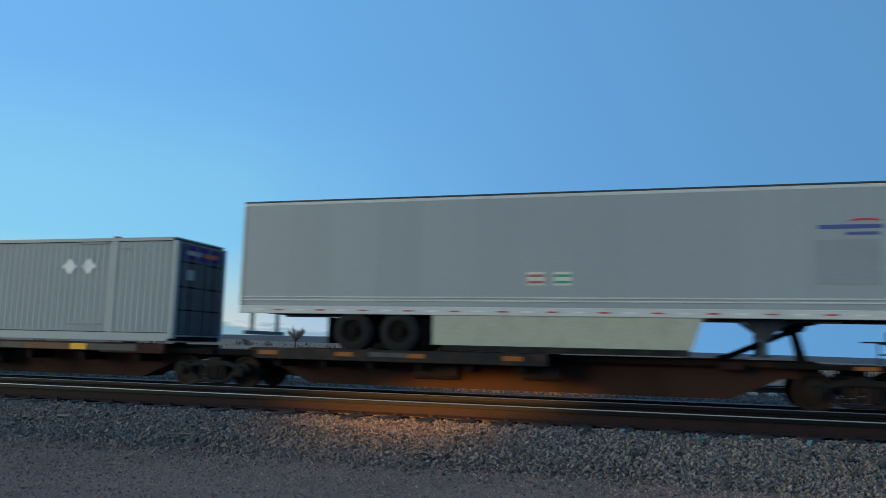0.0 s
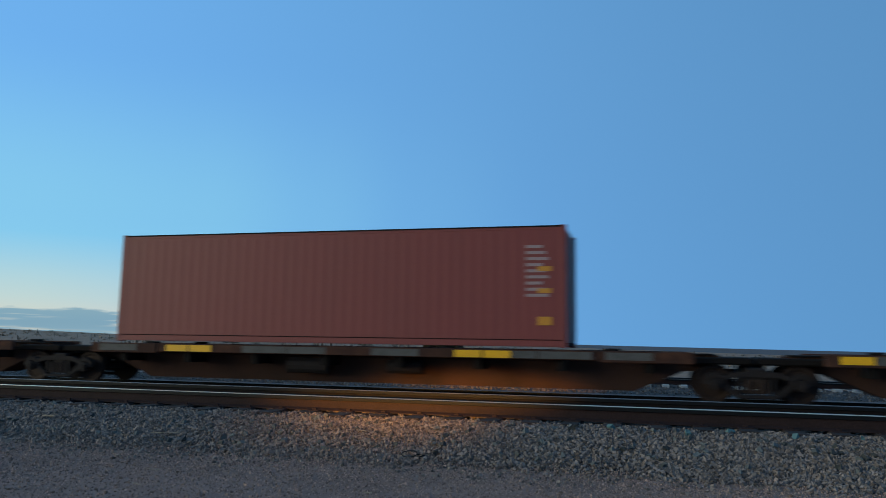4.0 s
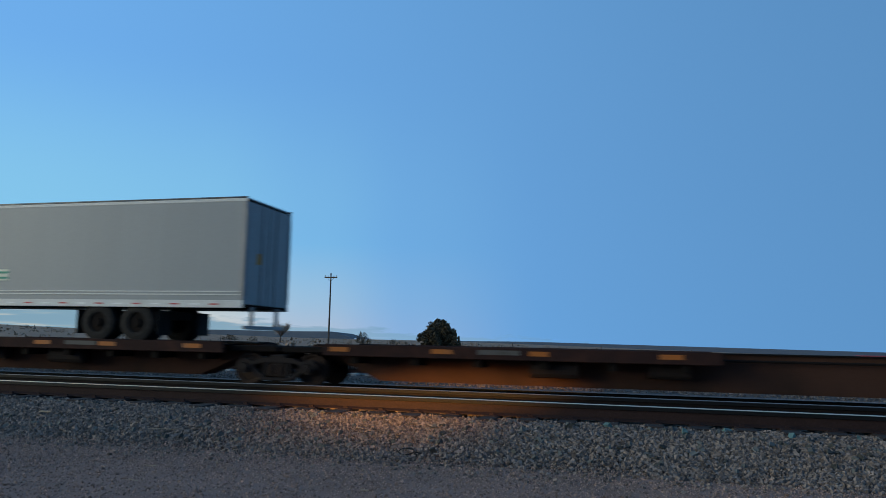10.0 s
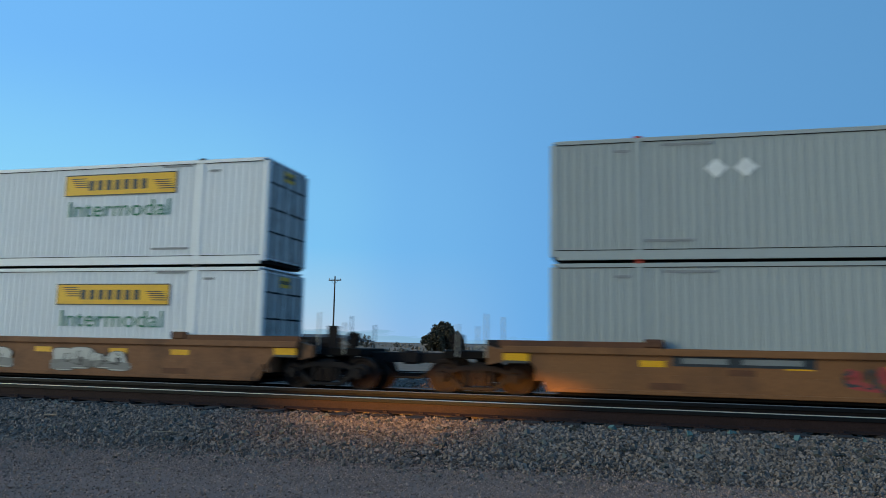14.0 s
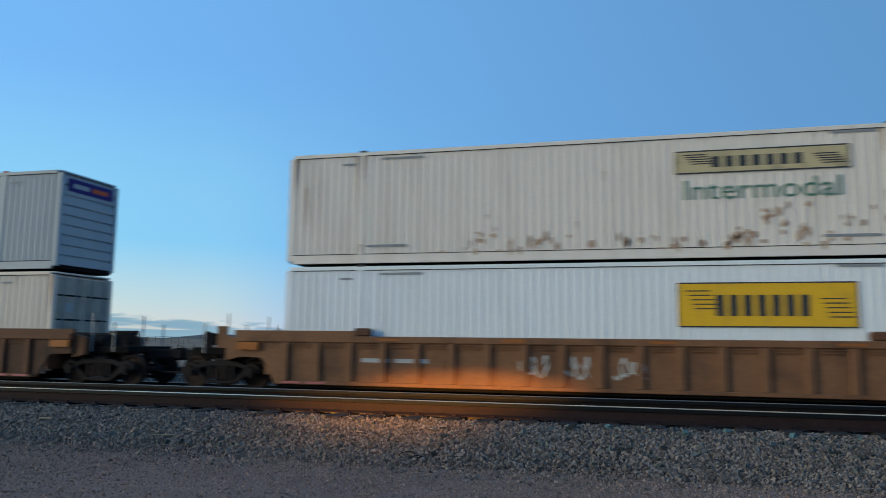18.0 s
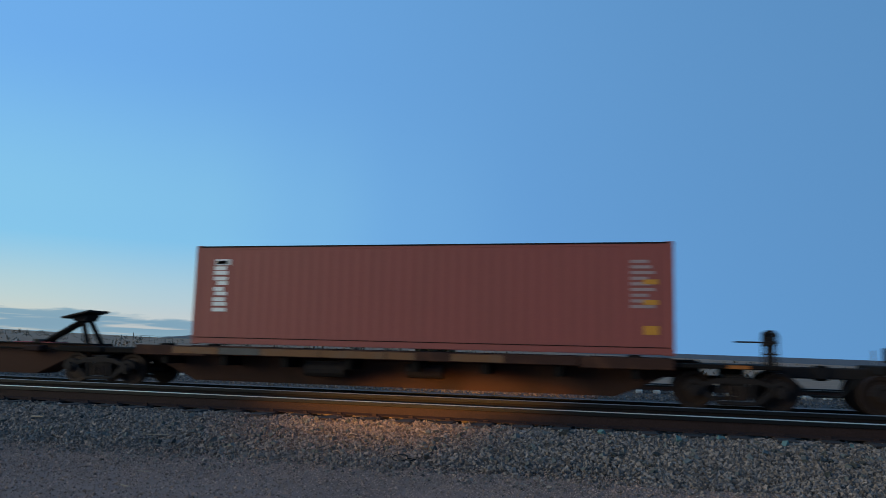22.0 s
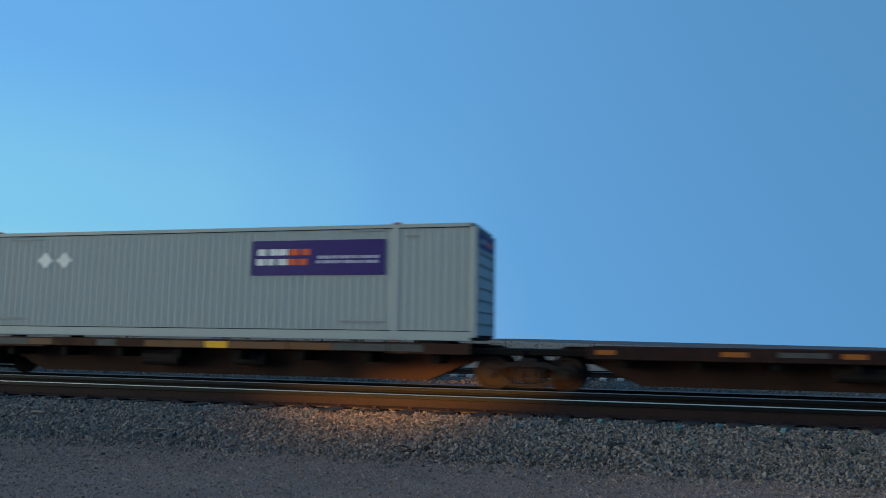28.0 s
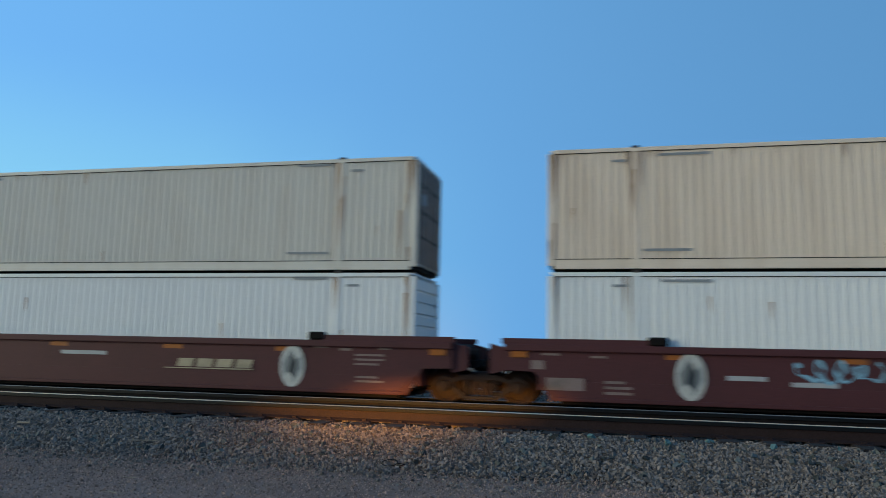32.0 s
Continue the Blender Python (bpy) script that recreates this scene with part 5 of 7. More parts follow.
def sign_hauler(c, l, h, plate_mat=None, x=(0.601, 0.828), z=(0.69, 0.90), word=True, word_mat=None):
    """A yellow hauler's plate with dark blocks, and the green word below it."""
    x0, x1, z0, z1 = fx(l, x[0]), fx(l, x[1]), h * z[0], h * z[1]
    s = plate(c, plate_mat or SIGN_YELLOW, x0, x1, z0, z1, label="yellow hauler's plate with dark blocks")
    w = x1 - x0
    for zz in (z0 - 0.005, z1 - 0.025):
        part("border", Build().box(x0, x1, YS - 0.004, YS + 0.001, zz, zz + 0.03), DARK, s)
    for xx in (x0 - 0.005, x1 - 0.025):
        part("border", Build().box(xx, xx + 0.03, YS - 0.004, YS + 0.001, z0 + 0.026, z1 - 0.026), DARK, s)
    bars(s, DARK, x0 + w * 0.22, x0 + w * 0.77, z0 + (z1 - z0) * 0.25, z0 + (z1 - z0) * 0.72, YS - 0.005, 7, 0.62)
    for side in (0, 1):
        for r in range(5):
            a = x0 + w * (0.05 + 0.012 * r) if side == 0 else x0 + w * (0.80 + 0.012 * r)
            zz = z0 + (z1 - z0) * ((0.8 - 0.1 * r) if side == 0 else (0.62 - 0.1 * r))
            part("scroll", Build().box(a, a + w * 0.14, YS - 0.004, YS, zz, zz + 0.025), DARK, s)
    if word:
        hh = h * 0.17
        me = MESHES.get(("word", h))
        if me is None:
            me = text_mesh("Intermodal", hh * 1.32)
            MESHES["word", h] = me
        o = part("word_intermodal", me, word_mat or GREEN, c, "green lettering Intermodal", at=(x0 + 0.12, YS + 0.003, z0 - hh * 1.22))
        span = max(v.co.x for v in me.vertices)
        o.rotation_euler = (math.pi / 2, 0, 0)
        o.scale = ((w - 0.3) / span, 1, 1)


def sign_star(c, l, h):
    """A pale blue square with a white star, and dark blocks for the carrier's name."""
    x0, x1, z0, z1 = fx(l, 0.111), fx(l, 0.238), h * 0.255, h * 0.823
    s = plate(c, CYAN, x0, x1, z0, z1, label="light blue square with a white star")
    cx, cz, r = (x0 + x1) / 2, (z0 + z1) / 2, (x1 - x0) * 0.46
    pts = []
    for i in range(14):
        a, q = math.pi * i / 7 + math.pi / 2, r if i % 2 == 0 else r * 0.42
        pts.append((cx + q * math.cos(a), cz + q * math.sin(a)))
    part("star", Build().prism(pts, YS - 0.006, YS), WHITE, s, "white star")
    blocks(c, DARK, fx(l, 0.285), fx(l, 0.876), h * 0.36, h * 0.71, YS, 6, 0, 0.13, "dark bars in place of the carrier's name")
    rng = random.Random(31)
    stain = MATS.get("stain_ochre") or material("stain_ochre", (0.45, 0.44, 0.38), 0.7, 0, 0.6, (0.47, 0.50, 0.55), 2)
    for i in range(16):
        x, w = fx(l, 0.28 + 0.038 * i + rng.uniform(-0.01, 0.01)), rng.uniform(0.03, 0.12)
        z = h * rng.uniform(0.2, 0.34)
        part("stain", Build().prism([(x - w, z), (x + w, z), (x + w * 0.6, h * 0.085), (x - w * 0.7, h * 0.085)], YS + 0.002, YS + 0.008), stain, c, "pale ochre run")
    for u, v in ((-0.2, -0.45), (0.16, 0.2), (-0.32, -0.7)):
        part("rust_spot", Build().prism([(cx + u + 0.07 * math.cos(q * 0.9), cz + v + 0.14 * math.sin(q * 0.9)) for q in range(7)], YS - 0.009, YS - 0.005), OCHRE, s, "rusty spot")


def sign_shield(c, l, h):
    """Dark blocks in the middle of a yellow container."""
    x0 = fx(l, 0.447)
    for u0, u1, z0, z1 in ((0.12, 1.28, 0.70, 0.84), (0.05, 1.35, 0.54, 0.66), (-0.15, 1.55, 0.47, 0.50), (0.02, 0.62, 0.36, 0.44), (0.74, 1.34, 0.36, 0.44), (0.02, 1.3, 0.22, 0.30)):
        part("name_bar", Build().box(x0 + u0, x0 + u1, YS, YS + 0.006, h * z0, h * z1), DARK, c, "dark blue bar of the carrier's mark" if z0 == 0.70 else "")
    bars(c, GRAFFITI_GREY, fx(l, 0.055), fx(l, 0.078), h * 0.25, h * 0.85, YS + 0.001, 1, 1, "code")


def blocks(parent, mat, x0, x1, z0, z1, y, n, seed, gap=0.14, label=""):
    """A row of plain pairs of bars in place of a name."""
    w, v = (x1 - x0) / n, (z1 - z0) * 0.39
    for i in range(n):
        a, b = x0 + w * i, x0 + w * (i + 1 - gap)
        cut_in = (b - a) * 0.12 * ((i + seed) % 3)
        for j, (za, zb) in enumerate(((z0, z0 + v), (z1 - v, z1))):
            part("name_bar", Build().box(a + (cut_in if j else 0), b - (0 if j else cut_in), y, y + 0.006, za, zb), mat, parent, label if i + j == 0 else "")


def sign_crimson(c, l, h):
    x0, z0, z1 = fx(l, 0.20), h * 0.357, h * 0.665
    s = plate(c, CRIMSON, x0, x0 + 0.9, z0, z1, label="crimson square emblem")
    part("emblem", Build().prism([(x0 + 0.16, z0 + 0.1), (x0 + 0.74, z0 + 0.1), (x0 + 0.58, (z0 + z1) / 2), (x0 + 0.74, z1 - 0.1), (x0 + 0.16, z1 - 0.1), (x0 + 0.32, (z0 + z1) / 2)], YS - 0.005, YS), LILAC, s, "pale waisted shape")
    part("emblem_core", Build().prism([(x0 + 0.38, z0 + 0.14), (x0 + 0.52, z0 + 0.14), (x0 + 0.6, z1 - 0.14), (x0 + 0.3, z1 - 0.14)], YS - 0.009, YS - 0.004), BLUE, s)
    a, b = fx(l, 0.30), fx(l, 0.805)
    blocks(c, CRIMSON, a, a + (b - a) * 0.47, z0 + 0.05, z1 - 0.05, YS, 4, 2, 0.14, "crimson blocks of the carrier's name")
    blocks(c, CRIMSON, a + (b - a) * 0.52, b, z0 + 0.05, z1 - 0.05, YS, 4, 4)
    bars(c, CRIMSON, fx(l, 0.204), fx(l, 0.399), h * 0.845, h * 0.875, YS + 0.001, 9, 0.7, "small_line")
    for z in (0.40, 0.3):
        plate(c, OCHRE, fx(l, 0.945), fx(l, 0.973), h * z, h * z + 0.2, "placard")


def sign_arc(c, l, h):
    """White blocks between two white arcs on dark blue."""
    cx, cz = fx(l, 0.503), h * 0.514
    for s in (0, 1):
        k = Build()
        for i in range(10):
            a0, a1 = math.radians(62 + 100 * i / 10 + 180 * s), math.radians(62 + 100 * (i + 1) / 10 + 180 * s)
            t0, t1 = 0.04 + 0.2 * (1 - i / 10), 0.04 + 0.2 * (1 - (i + 1) / 10)
            k.prism([(cx + 1.15 * math.cos(a0), cz + 1.05 * math.sin(a0)), (cx + 1.15 * math.cos(a1), cz + 1.05 * math.sin(a1)),
                     (cx + (1.15 - t1) * math.cos(a1), cz + (1.05 - t1) * math.sin(a1)), (cx + (1.15 - t0) * math.cos(a0), cz + (1.05 - t0) * math.sin(a0))], YS, YS + 0.006)
        part("arc", k, WHITE, c, "white arc")
    a, b = cx - 1.74, cx + 1.74
    blocks(c, WHITE, a, a + (b - a) * 0.43, cz - 0.235, cz + 0.235, YS, 3, 1, 0.1, "white blocks of the carrier's name")
    blocks(c, WHITE, a + (b - a) * 0.45, b, cz - 0.235, cz + 0.235, YS, 4, 1, 0.1)
    for z, n in ((0.35, 13), (0.22, 14)):
        bars(c, PALE, fx(l, 0.703), fx(l, 0.83), h * z - 0.08, h * z + 0.08, YS + 0.001, n, 0.7, "slogan")
    bars(c, PALE, fx(l, 0.025), fx(l, 0.086), h * 0.64, h * 0.68, YS + 0.001, 3, 0.8, "code")


def sign_end_codes(c, l, h):
    """Columns of pale codes and yellow placards near the right end, and a few at the left."""
    faint = MATS.get("code_faint") or plain("code_faint", (0.30, 0.22, 0.22), 0.7)
    for r in range(9):
        bars(c, faint, fx(l, 0.922), fx(l, 0.966 - 0.006 * (r % 3)), h * (0.41 + 0.05 * r), h * (0.41 + 0.05 * r) + 0.07, YS + 0.001, 7, 0.7, "code")
    for z in (0.18, 0.44, 0.62):
        plate(c, OCHRE, fx(l, 0.945), fx(l, 0.972), h * z, h * z + (0.2 if z < 0.2 else 0.11), "placard", YS - 0.002, "yellow warning placard")


def sign_column(c, l, h):
    bars(c, WHITE, fx(l, 0.048), fx(l, 0.085), h * 0.80, h * 0.86, YS, 2, 0.8, "letter_block")
    for r in range(5):
        z = h * (0.33 + 0.105 * r)
        blocks(c, WHITE, fx(l, 0.047), fx(l, 0.079), z, z + 0.25, YS, 1, r, 0.02)


def sign_corner_mark(c, l, h):
    blocks(c, WHITE, fx(l, 0.042), fx(l, 0.118), h * 0.65, h * 0.815, YS, 3, 1, 0.1, "white corner mark")


def sign_spark(c, l, h, z=0.51, hidden=False):
    """Blue blocks and a yellow spark of six petals."""
    cz, s = h * z, 1.0
    x0, x1 = (fx(l, 0.292), fx(l, 0.586)) if not hidden else (fx(l, 0.294), fx(l, 0.603))
    blocks(c, BLUE, x0, x1, cz - 0.28, cz + 0.34, YS, 6, 0, 0.16, "blue bars in place of the store's name")
    cx = x1 + 0.97
    for i in range(6):
        a = math.pi / 2 + i * math.pi / 3
        u, v = math.cos(a), math.sin(a)
        k = Build().prism([(cx + u * 0.22 - v * 0.06, cz + v * 0.22 + u * 0.06), (cx + u * 0.62 - v * 0.11, cz + v * 0.62 + u * 0.11),
                           (cx + u * 0.7, cz + v * 0.7), (cx + u * 0.62 + v * 0.11, cz + v * 0.62 - u * 0.11), (cx + u * 0.22 + v * 0.06, cz + v * 0.22 - u * 0.06)], YS, YS + 0.006)
        part("petal", k, GOLD, c, "yellow petal")


def sign_round(c, l, h):
    """A round red and black emblem beside a yellow end."""
    cx, cz = fx(l, 0.216), h * 0.55
    for r, m, y, nm in ((0.9, DARK, YS, "ring"), (0.78, CRIMSON, YS - 0.004, "disc")):
        part(nm, Build().prism([(cx + r * math.cos(math.pi * a / 16), cz + r * math.sin(math.pi * a / 16)) for a in range(32)], y, y + 0.006), m, c)
    k = Build().prism([(cx - 0.5, cz - 0.75), (cx + 0.35, cz - 0.75), (cx + 0.62, cz + 0.45), (cx - 0.35, cz + 0.45)], YS - 0.009, YS - 0.003)
    part("emblem", k, GOLD, c, "golden slanted block")
    for z, x in ((0.16, 0.02), (-0.12, -0.02), (-0.4, -0.05)):
        part("emblem_bar", Build().box(cx + x, cx + x + 0.36, YS - 0.013, YS - 0.008, cz + z, cz + z + 0.11), DARK, c, "dark bar")
    part("emblem_line", Build().prism([(cx - 0.62, cz - 0.2), (cx - 0.54, cz - 0.2), (cx - 0.38, cz + 0.52), (cx + 0.5, cz + 0.52), (cx + 0.52, cz + 0.58), (cx - 0.44, cz + 0.58)], YS - 0.009, YS - 0.003), WHITE, c, "white edge line")


def yellow_ends(c, l, h):
    plate(c, GOLD, -l + 0.02, -6.0, 0.2, h - 0.12, "end_panel", YS + 0.002, "golden yellow end panel")
    e = part("end_cover", Build().box(l - 0.015, l - 0.005, -1.1, 1.1, 0.25, h - 0.15), GOLD, c, "golden yellow end wall panel")
    part("blank_label", Build().box(l - 0.005, l, -0.6, 0.6, h * 0.5, h * 0.72), LILAC, e, "pale label")
    plate(c, WHITE, fx(l, 0.72), fx(l, 0.79), h * 0.3, h * 0.5, "blank_label", YS, "white label")


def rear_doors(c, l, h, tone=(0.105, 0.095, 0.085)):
    """Two dirty door leaves with lock rods on the end wall, toned down for its shade."""
    # tone holds dirt and the shade of an end turned from the glow
    shaded_grime = material("door_shaded_grime_%d" % round(tone[0] * 1000), tone, 0.7, 0, 0.8, tuple(c * 0.45 for c in tone), 2.2, 0.2)
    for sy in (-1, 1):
        d = part("door", Build().box(l - 0.022, l - 0.006, min(sy * 0.02, sy * 1.12), max(sy * 0.02, sy * 1.12), 0.2, h - 0.16, 0.004), shaded_grime, c, "dirty rear door with shade in its colour")
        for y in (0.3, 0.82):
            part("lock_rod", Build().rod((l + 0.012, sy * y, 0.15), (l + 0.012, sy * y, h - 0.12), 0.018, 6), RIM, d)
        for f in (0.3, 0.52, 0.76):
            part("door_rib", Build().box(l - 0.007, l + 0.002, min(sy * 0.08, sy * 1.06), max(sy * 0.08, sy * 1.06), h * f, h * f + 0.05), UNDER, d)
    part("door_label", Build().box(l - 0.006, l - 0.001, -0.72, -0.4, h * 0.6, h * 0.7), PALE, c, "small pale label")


def stripe_rust(c, l, h):
    """Rust scabs along the lower side."""
    rng = random.Random(11)
    k = Build()
    spots = [(rng.gauss(m, 0.5), rng.gauss(0.42, 0.16)) for m in (-1.6, 1.2, 2.6, 4.2, -3.0) for _ in range(13)] + [(rng.uniform(3.4, 6), rng.gauss(0.9, 0.12)) for _ in range(14)]
    for x, z in spots:
        a, b = rng.uniform(0.02, 0.09), rng.uniform(0.03, 0.13)
        k.prism([(x + a * math.cos(q * math.pi / 4) * rng.uniform(0.6, 1.2), max(0.26, z) + b * math.sin(q * math.pi / 4) * rng.uniform(0.6, 1.2)) for q in range(8)], YS + 0.002, YS + 0.008)
    part("rust_patches", k, material("rust_scab", (0.44, 0.28, 0.18), 0.9), c, "scattered rust patches")


def post_rust(c, l, h, seed):
    """Brown runs of rust below the top rail, at the posts and at the ends."""
    rng = random.Random(seed)
    run = material("rust_run", (0.40, 0.26, 0.16), 0.8, 0, 0.5, (0.22, 0.11, 0.055), 5)
    spots = [(x + rng.gauss(0, 0.12), 0.25 + rng.random() * 1.2) for x in (-6.04, 6.04, -l + 0.2, l - 0.2) for _ in range(4)] + [(rng.uniform(-l + 0.5, l - 0.5), rng.uniform(0.1, 0.4)) for _ in range(5)]
    for i, (x, drop) in enumerate(spots):
        x, w = max(-l + 0.05, min(l - 0.05, x)), rng.uniform(0.012, 0.035)
        z = h - 0.12 if rng.random() < 0.55 else rng.uniform(0.5, h - 0.4)
        k = Build().prism([(x - w, z), (x + w, z), (x + w * 0.5, max(0.26, z - drop * 0.6)), (x, max(0.25, z - drop))], YS + 0.001, YS + 0.008)
        part("rust_run", k, run, c, "brown run of rust")


def dark_smears(c, l, h):
    """Grey soot smeared down the side."""
    rng = random.Random(21)
    soot = material("soot_smear", (0.36, 0.33, 0.29), 0.85, 0, 0.5, (0.26, 0.24, 0.21), 4)
    for x0, n in ((-3.2, 16), (-0.6, 9), (2.0, 5)):
        for _ in range(n):
            x, w, z = rng.gauss(x0, 0.7), rng.uniform(0.02, 0.07), rng.uniform(1.2, h - 0.3)
            part("soot_smear", Build().prism([(x, z), (x + w, z - 0.1), (x + w * 0.8, z - rng.uniform(0.5, 1.0)), (x - w * 0.3, z - rng.uniform(0.3, 0.6))], YS + 0.001, YS + 0.007), soot, c)


def edge_shade_trim(c, l, h):
    """Dark brown strips on a container's long side edges, painting in the edge shadow."""
    for z0, z1 in ((h - 0.05, h - 0.012), (0.17, 0.19)):
        plate(c, UNDER, -l + 0.1, l - 0.1, z0, z1, "dark_seam", YS + 0.003)


PAINT = {
    "grey": material("paint_grey_green", (0.350, 0.375, 0.370), 0.55, 0, 0.22, (0.28, 0.28, 0.26), 0.6, 0.05, 30, streak=0.5),
    "bluegrey": material("paint_blue_grey", (0.37, 0.40, 0.42), 0.55, 0, 0.2, (0.2, 0.21, 0.22), 0.6, 0.05, 30, streak=0.5),
    "white": material("paint_white", (0.77, 0.775, 0.775), 0.5, 0, 0.2, (0.5, 0.45, 0.4), 0.6, 0.05, 30, streak=0.5),
    "oldwhite": material("paint_old_white", (0.74, 0.66, 0.58), 0.6, 0, 0.35, (0.45, 0.36, 0.28), 0.6, 0.05, 30, streak=0.5),
    "palegrey": material("paint_pale_grey", (0.54, 0.55, 0.51), 0.6, 0, 0.3, (0.42, 0.40, 0.36), 0.6, 0.05, 30, streak=0.5),
    "cream": material("paint_cream", (0.70, 0.595, 0.495), 0.6, 0, 0.3, (0.42, 0.36, 0.29), 0.6, 0.05, 30, streak=0.5),
    "tan": material("paint_tan", (0.70, 0.57, 0.45), 0.6, 0, 0.35, (0.42, 0.30, 0.20), 0.6, 0.05, 30, streak=0.5),
    "stone": material("paint_stone", (0.61, 0.555, 0.48), 0.6, 0, 0.35, (0.42, 0.33, 0.25), 0.6, 0.05, 30, streak=0.5),
    "iso_white": material("paint_cool_white", (0.74, 0.72, 0.69), 0.5, 0, 0.2, (0.5, 0.5, 0.5), 0.6, 0.05, 30, streak=0.5),
    "maroon": material("paint_maroon", (0.185, 0.045, 0.04), 0.55, 0, 0.25, (0.13, 0.04, 0.035), 0.5, 0.05, 30, streak=0.5),
    "brown": material("paint_red_brown", (0.235, 0.064, 0.054), 0.55, 0, 0.25, (0.16, 0.06, 0.045), 0.5, 0.05, 30, streak=0.5),
    "red": material("paint_faded_red", (0.29, 0.06, 0.048), 0.55, 0, 0.3, (0.26, 0.07, 0.055), 0.5, 0.05, 30, streak=0.5),
    "silver": material("paint_light_grey", (0.43, 0.455, 0.485), 0.55, 0, 0.25, (0.37, 0.365, 0.345), 0.5, 0.05, 30, streak=0.5),
    "mustard": material("paint_mustard", (0.54, 0.36, 0.125), 0.55, 0, 0.25, (0.36, 0.28, 0.11), 0.5, 0.05, 30, streak=0.5),
    "ivory": material("paint_ivory", (0.70, 0.61, 0.50), 0.55, 0, 0.35, (0.45, 0.36, 0.25), 0.5, 0.05, 30, streak=0.5),
    "navy": material("paint_navy", (0.022, 0.05, 0.11), 0.5, 0, 0.25, (0.03, 0.05, 0.09), 0.5, 0.05, 30, streak=0.5),
    "blue": material("paint_dull_blue", (0.04, 0.085, 0.15), 0.5, 0, 0.25, (0.06, 0.08, 0.11), 0.5, 0.05, 30, streak=0.5),
    "trailer": material("paint_trailer_grey", (0.325, 0.346, 0.355), 0.45, 0, 0.35, (0.275, 0.292, 0.30), 0.4, 0.03, 30, streak=0.4, vary=0.05),
    "trailer_dull": material("paint_trailer_dull", (0.27, 0.287, 0.296), 0.45, 0, 0.35, (0.235, 0.25, 0.258), 0.4, 0.03, 30, streak=0.4, vary=0.04),
    "trailer_pale": material("paint_trailer_pale", (0.50, 0.52, 0.535), 0.45, 0, 0.3, (0.43, 0.45, 0.47), 0.4, 0.03, 30, streak=0.4, vary=0.04),
    "trailer_white": material("paint_trailer_white", (0.615, 0.63, 0.64), 0.45, 0, 0.3, (0.50, 0.52, 0.54), 0.4, 0.03, 30, streak=0.4, vary=0.06),
}
CASTING_RED = plain("casting_red", (0.35, 0.05, 0.03))
CASTING_DARK = plain("casting_dark", (0.05, 0.04, 0.035))
RAIL_PALE = plain("trailer_rail_pale", (0.58, 0.58, 0.56), 0.45)
DOOR_ASH = plain("door_ash_grey", (0.30, 0.32, 0.33), 0.6, 0, 0.5)
DOOR_SLATE = plain("door_slate", (0.10, 0.125, 0.15), 0.6, 0, 0.5)
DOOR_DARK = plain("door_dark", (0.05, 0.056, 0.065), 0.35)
SKIRT = plain("skirt_cream", (0.42, 0.42, 0.33), 0.5, 0, 0.2)


# ---- trailers
def tandem(parent, x, z, rim=None):
    """Two trailer axles with dual tyres; z: the ground on which they stand."""
    b = part("bogie", Build().box(x - 1.2, x + 1.2, -0.5, 0.5, z + 0.62, z + 0.86, 0.02), TRUCK, parent)
    for dx in (-0.62, 0.62):
        for sy in (-1, 1):
            def tyre():
                n, prof = 24, ((-0.14, 0.28), (-0.15, 0.36), (-0.12, 0.50), (-0.04, 0.52), (0.04, 0.52), (0.12, 0.50), (0.15, 0.36), (0.14, 0.28))
                m = len(prof)
                return Build().add([(r * math.cos(2 * math.pi * i / n), y, r * math.sin(2 * math.pi * i / n)) for i in range(n) for y, r in prof],
                                   [(i * m + j, i * m + (j + 1) % m, (i + 1) % n * m + (j + 1) % m, (i + 1) % n * m + j) for i in range(n) for j in range(m)])
            for o in (1.1, 0.78):
                t = part("tyre", shared(("tyre",), tyre), RUBBER_TYRE, b, at=(x + dx, sy * o, z + 0.52))
            part("rim", shared(("rim",), lambda: Build().cyl((0, 0, 0), "y", 0.285, 0.1, 18).cyl((0, -0.06, 0), "y", 0.12, 0.12, 12).cyl((0, 0.06, 0), "y", 0.12, 0.12, 12)), rim or RIM, b, at=(x + dx, sy * 1.14, z + 0.52))
    for s in (-1, 1):
        for sy in (-1, 1):
            part("mudflap", Build().box(x + s * 1.28 - 0.01, x + s * 1.28 + 0.01, sy * 0.95 - 0.3, sy * 0.95 + 0.3, z + 0.2, z + 0.85), BLACK, b)
    return b


def landing_gear(parent, x, z0, z1, mat=None):
    g = part("landing_gear", Build().box(x - 0.07, x + 0.07, -0.75, -0.61, z0, z1, 0.01).box(x - 0.07, x + 0.07, 0.61, 0.75, z0, z1, 0.01)
             .box(x - 0.04, x + 0.04, -0.68, 0.68, z0 + 0.35, z0 + 0.43).box(x - 0.16, x + 0.16, -0.8, -0.56, z0 - 0.02, z0 + 0.02).box(x - 0.16, x + 0.16, 0.56, 0.8, z0 - 0.02, z0 + 0.02), mat or RIM, parent)
    part("gear_brace", Build().rod((x - 0.6, -0.68, z1), (x, -0.68, z0 + 0.4), 0.035).rod((x + 0.6, -0.68, z1), (x, -0.68, z0 + 0.4), 0.035)
         .prism([(x - 0.45, z1), (x + 0.45, z1), (x + 0.1, z0 + 0.35), (x - 0.1, z0 + 0.35)], -0.72, -0.64), mat or RIM, g)
    return g


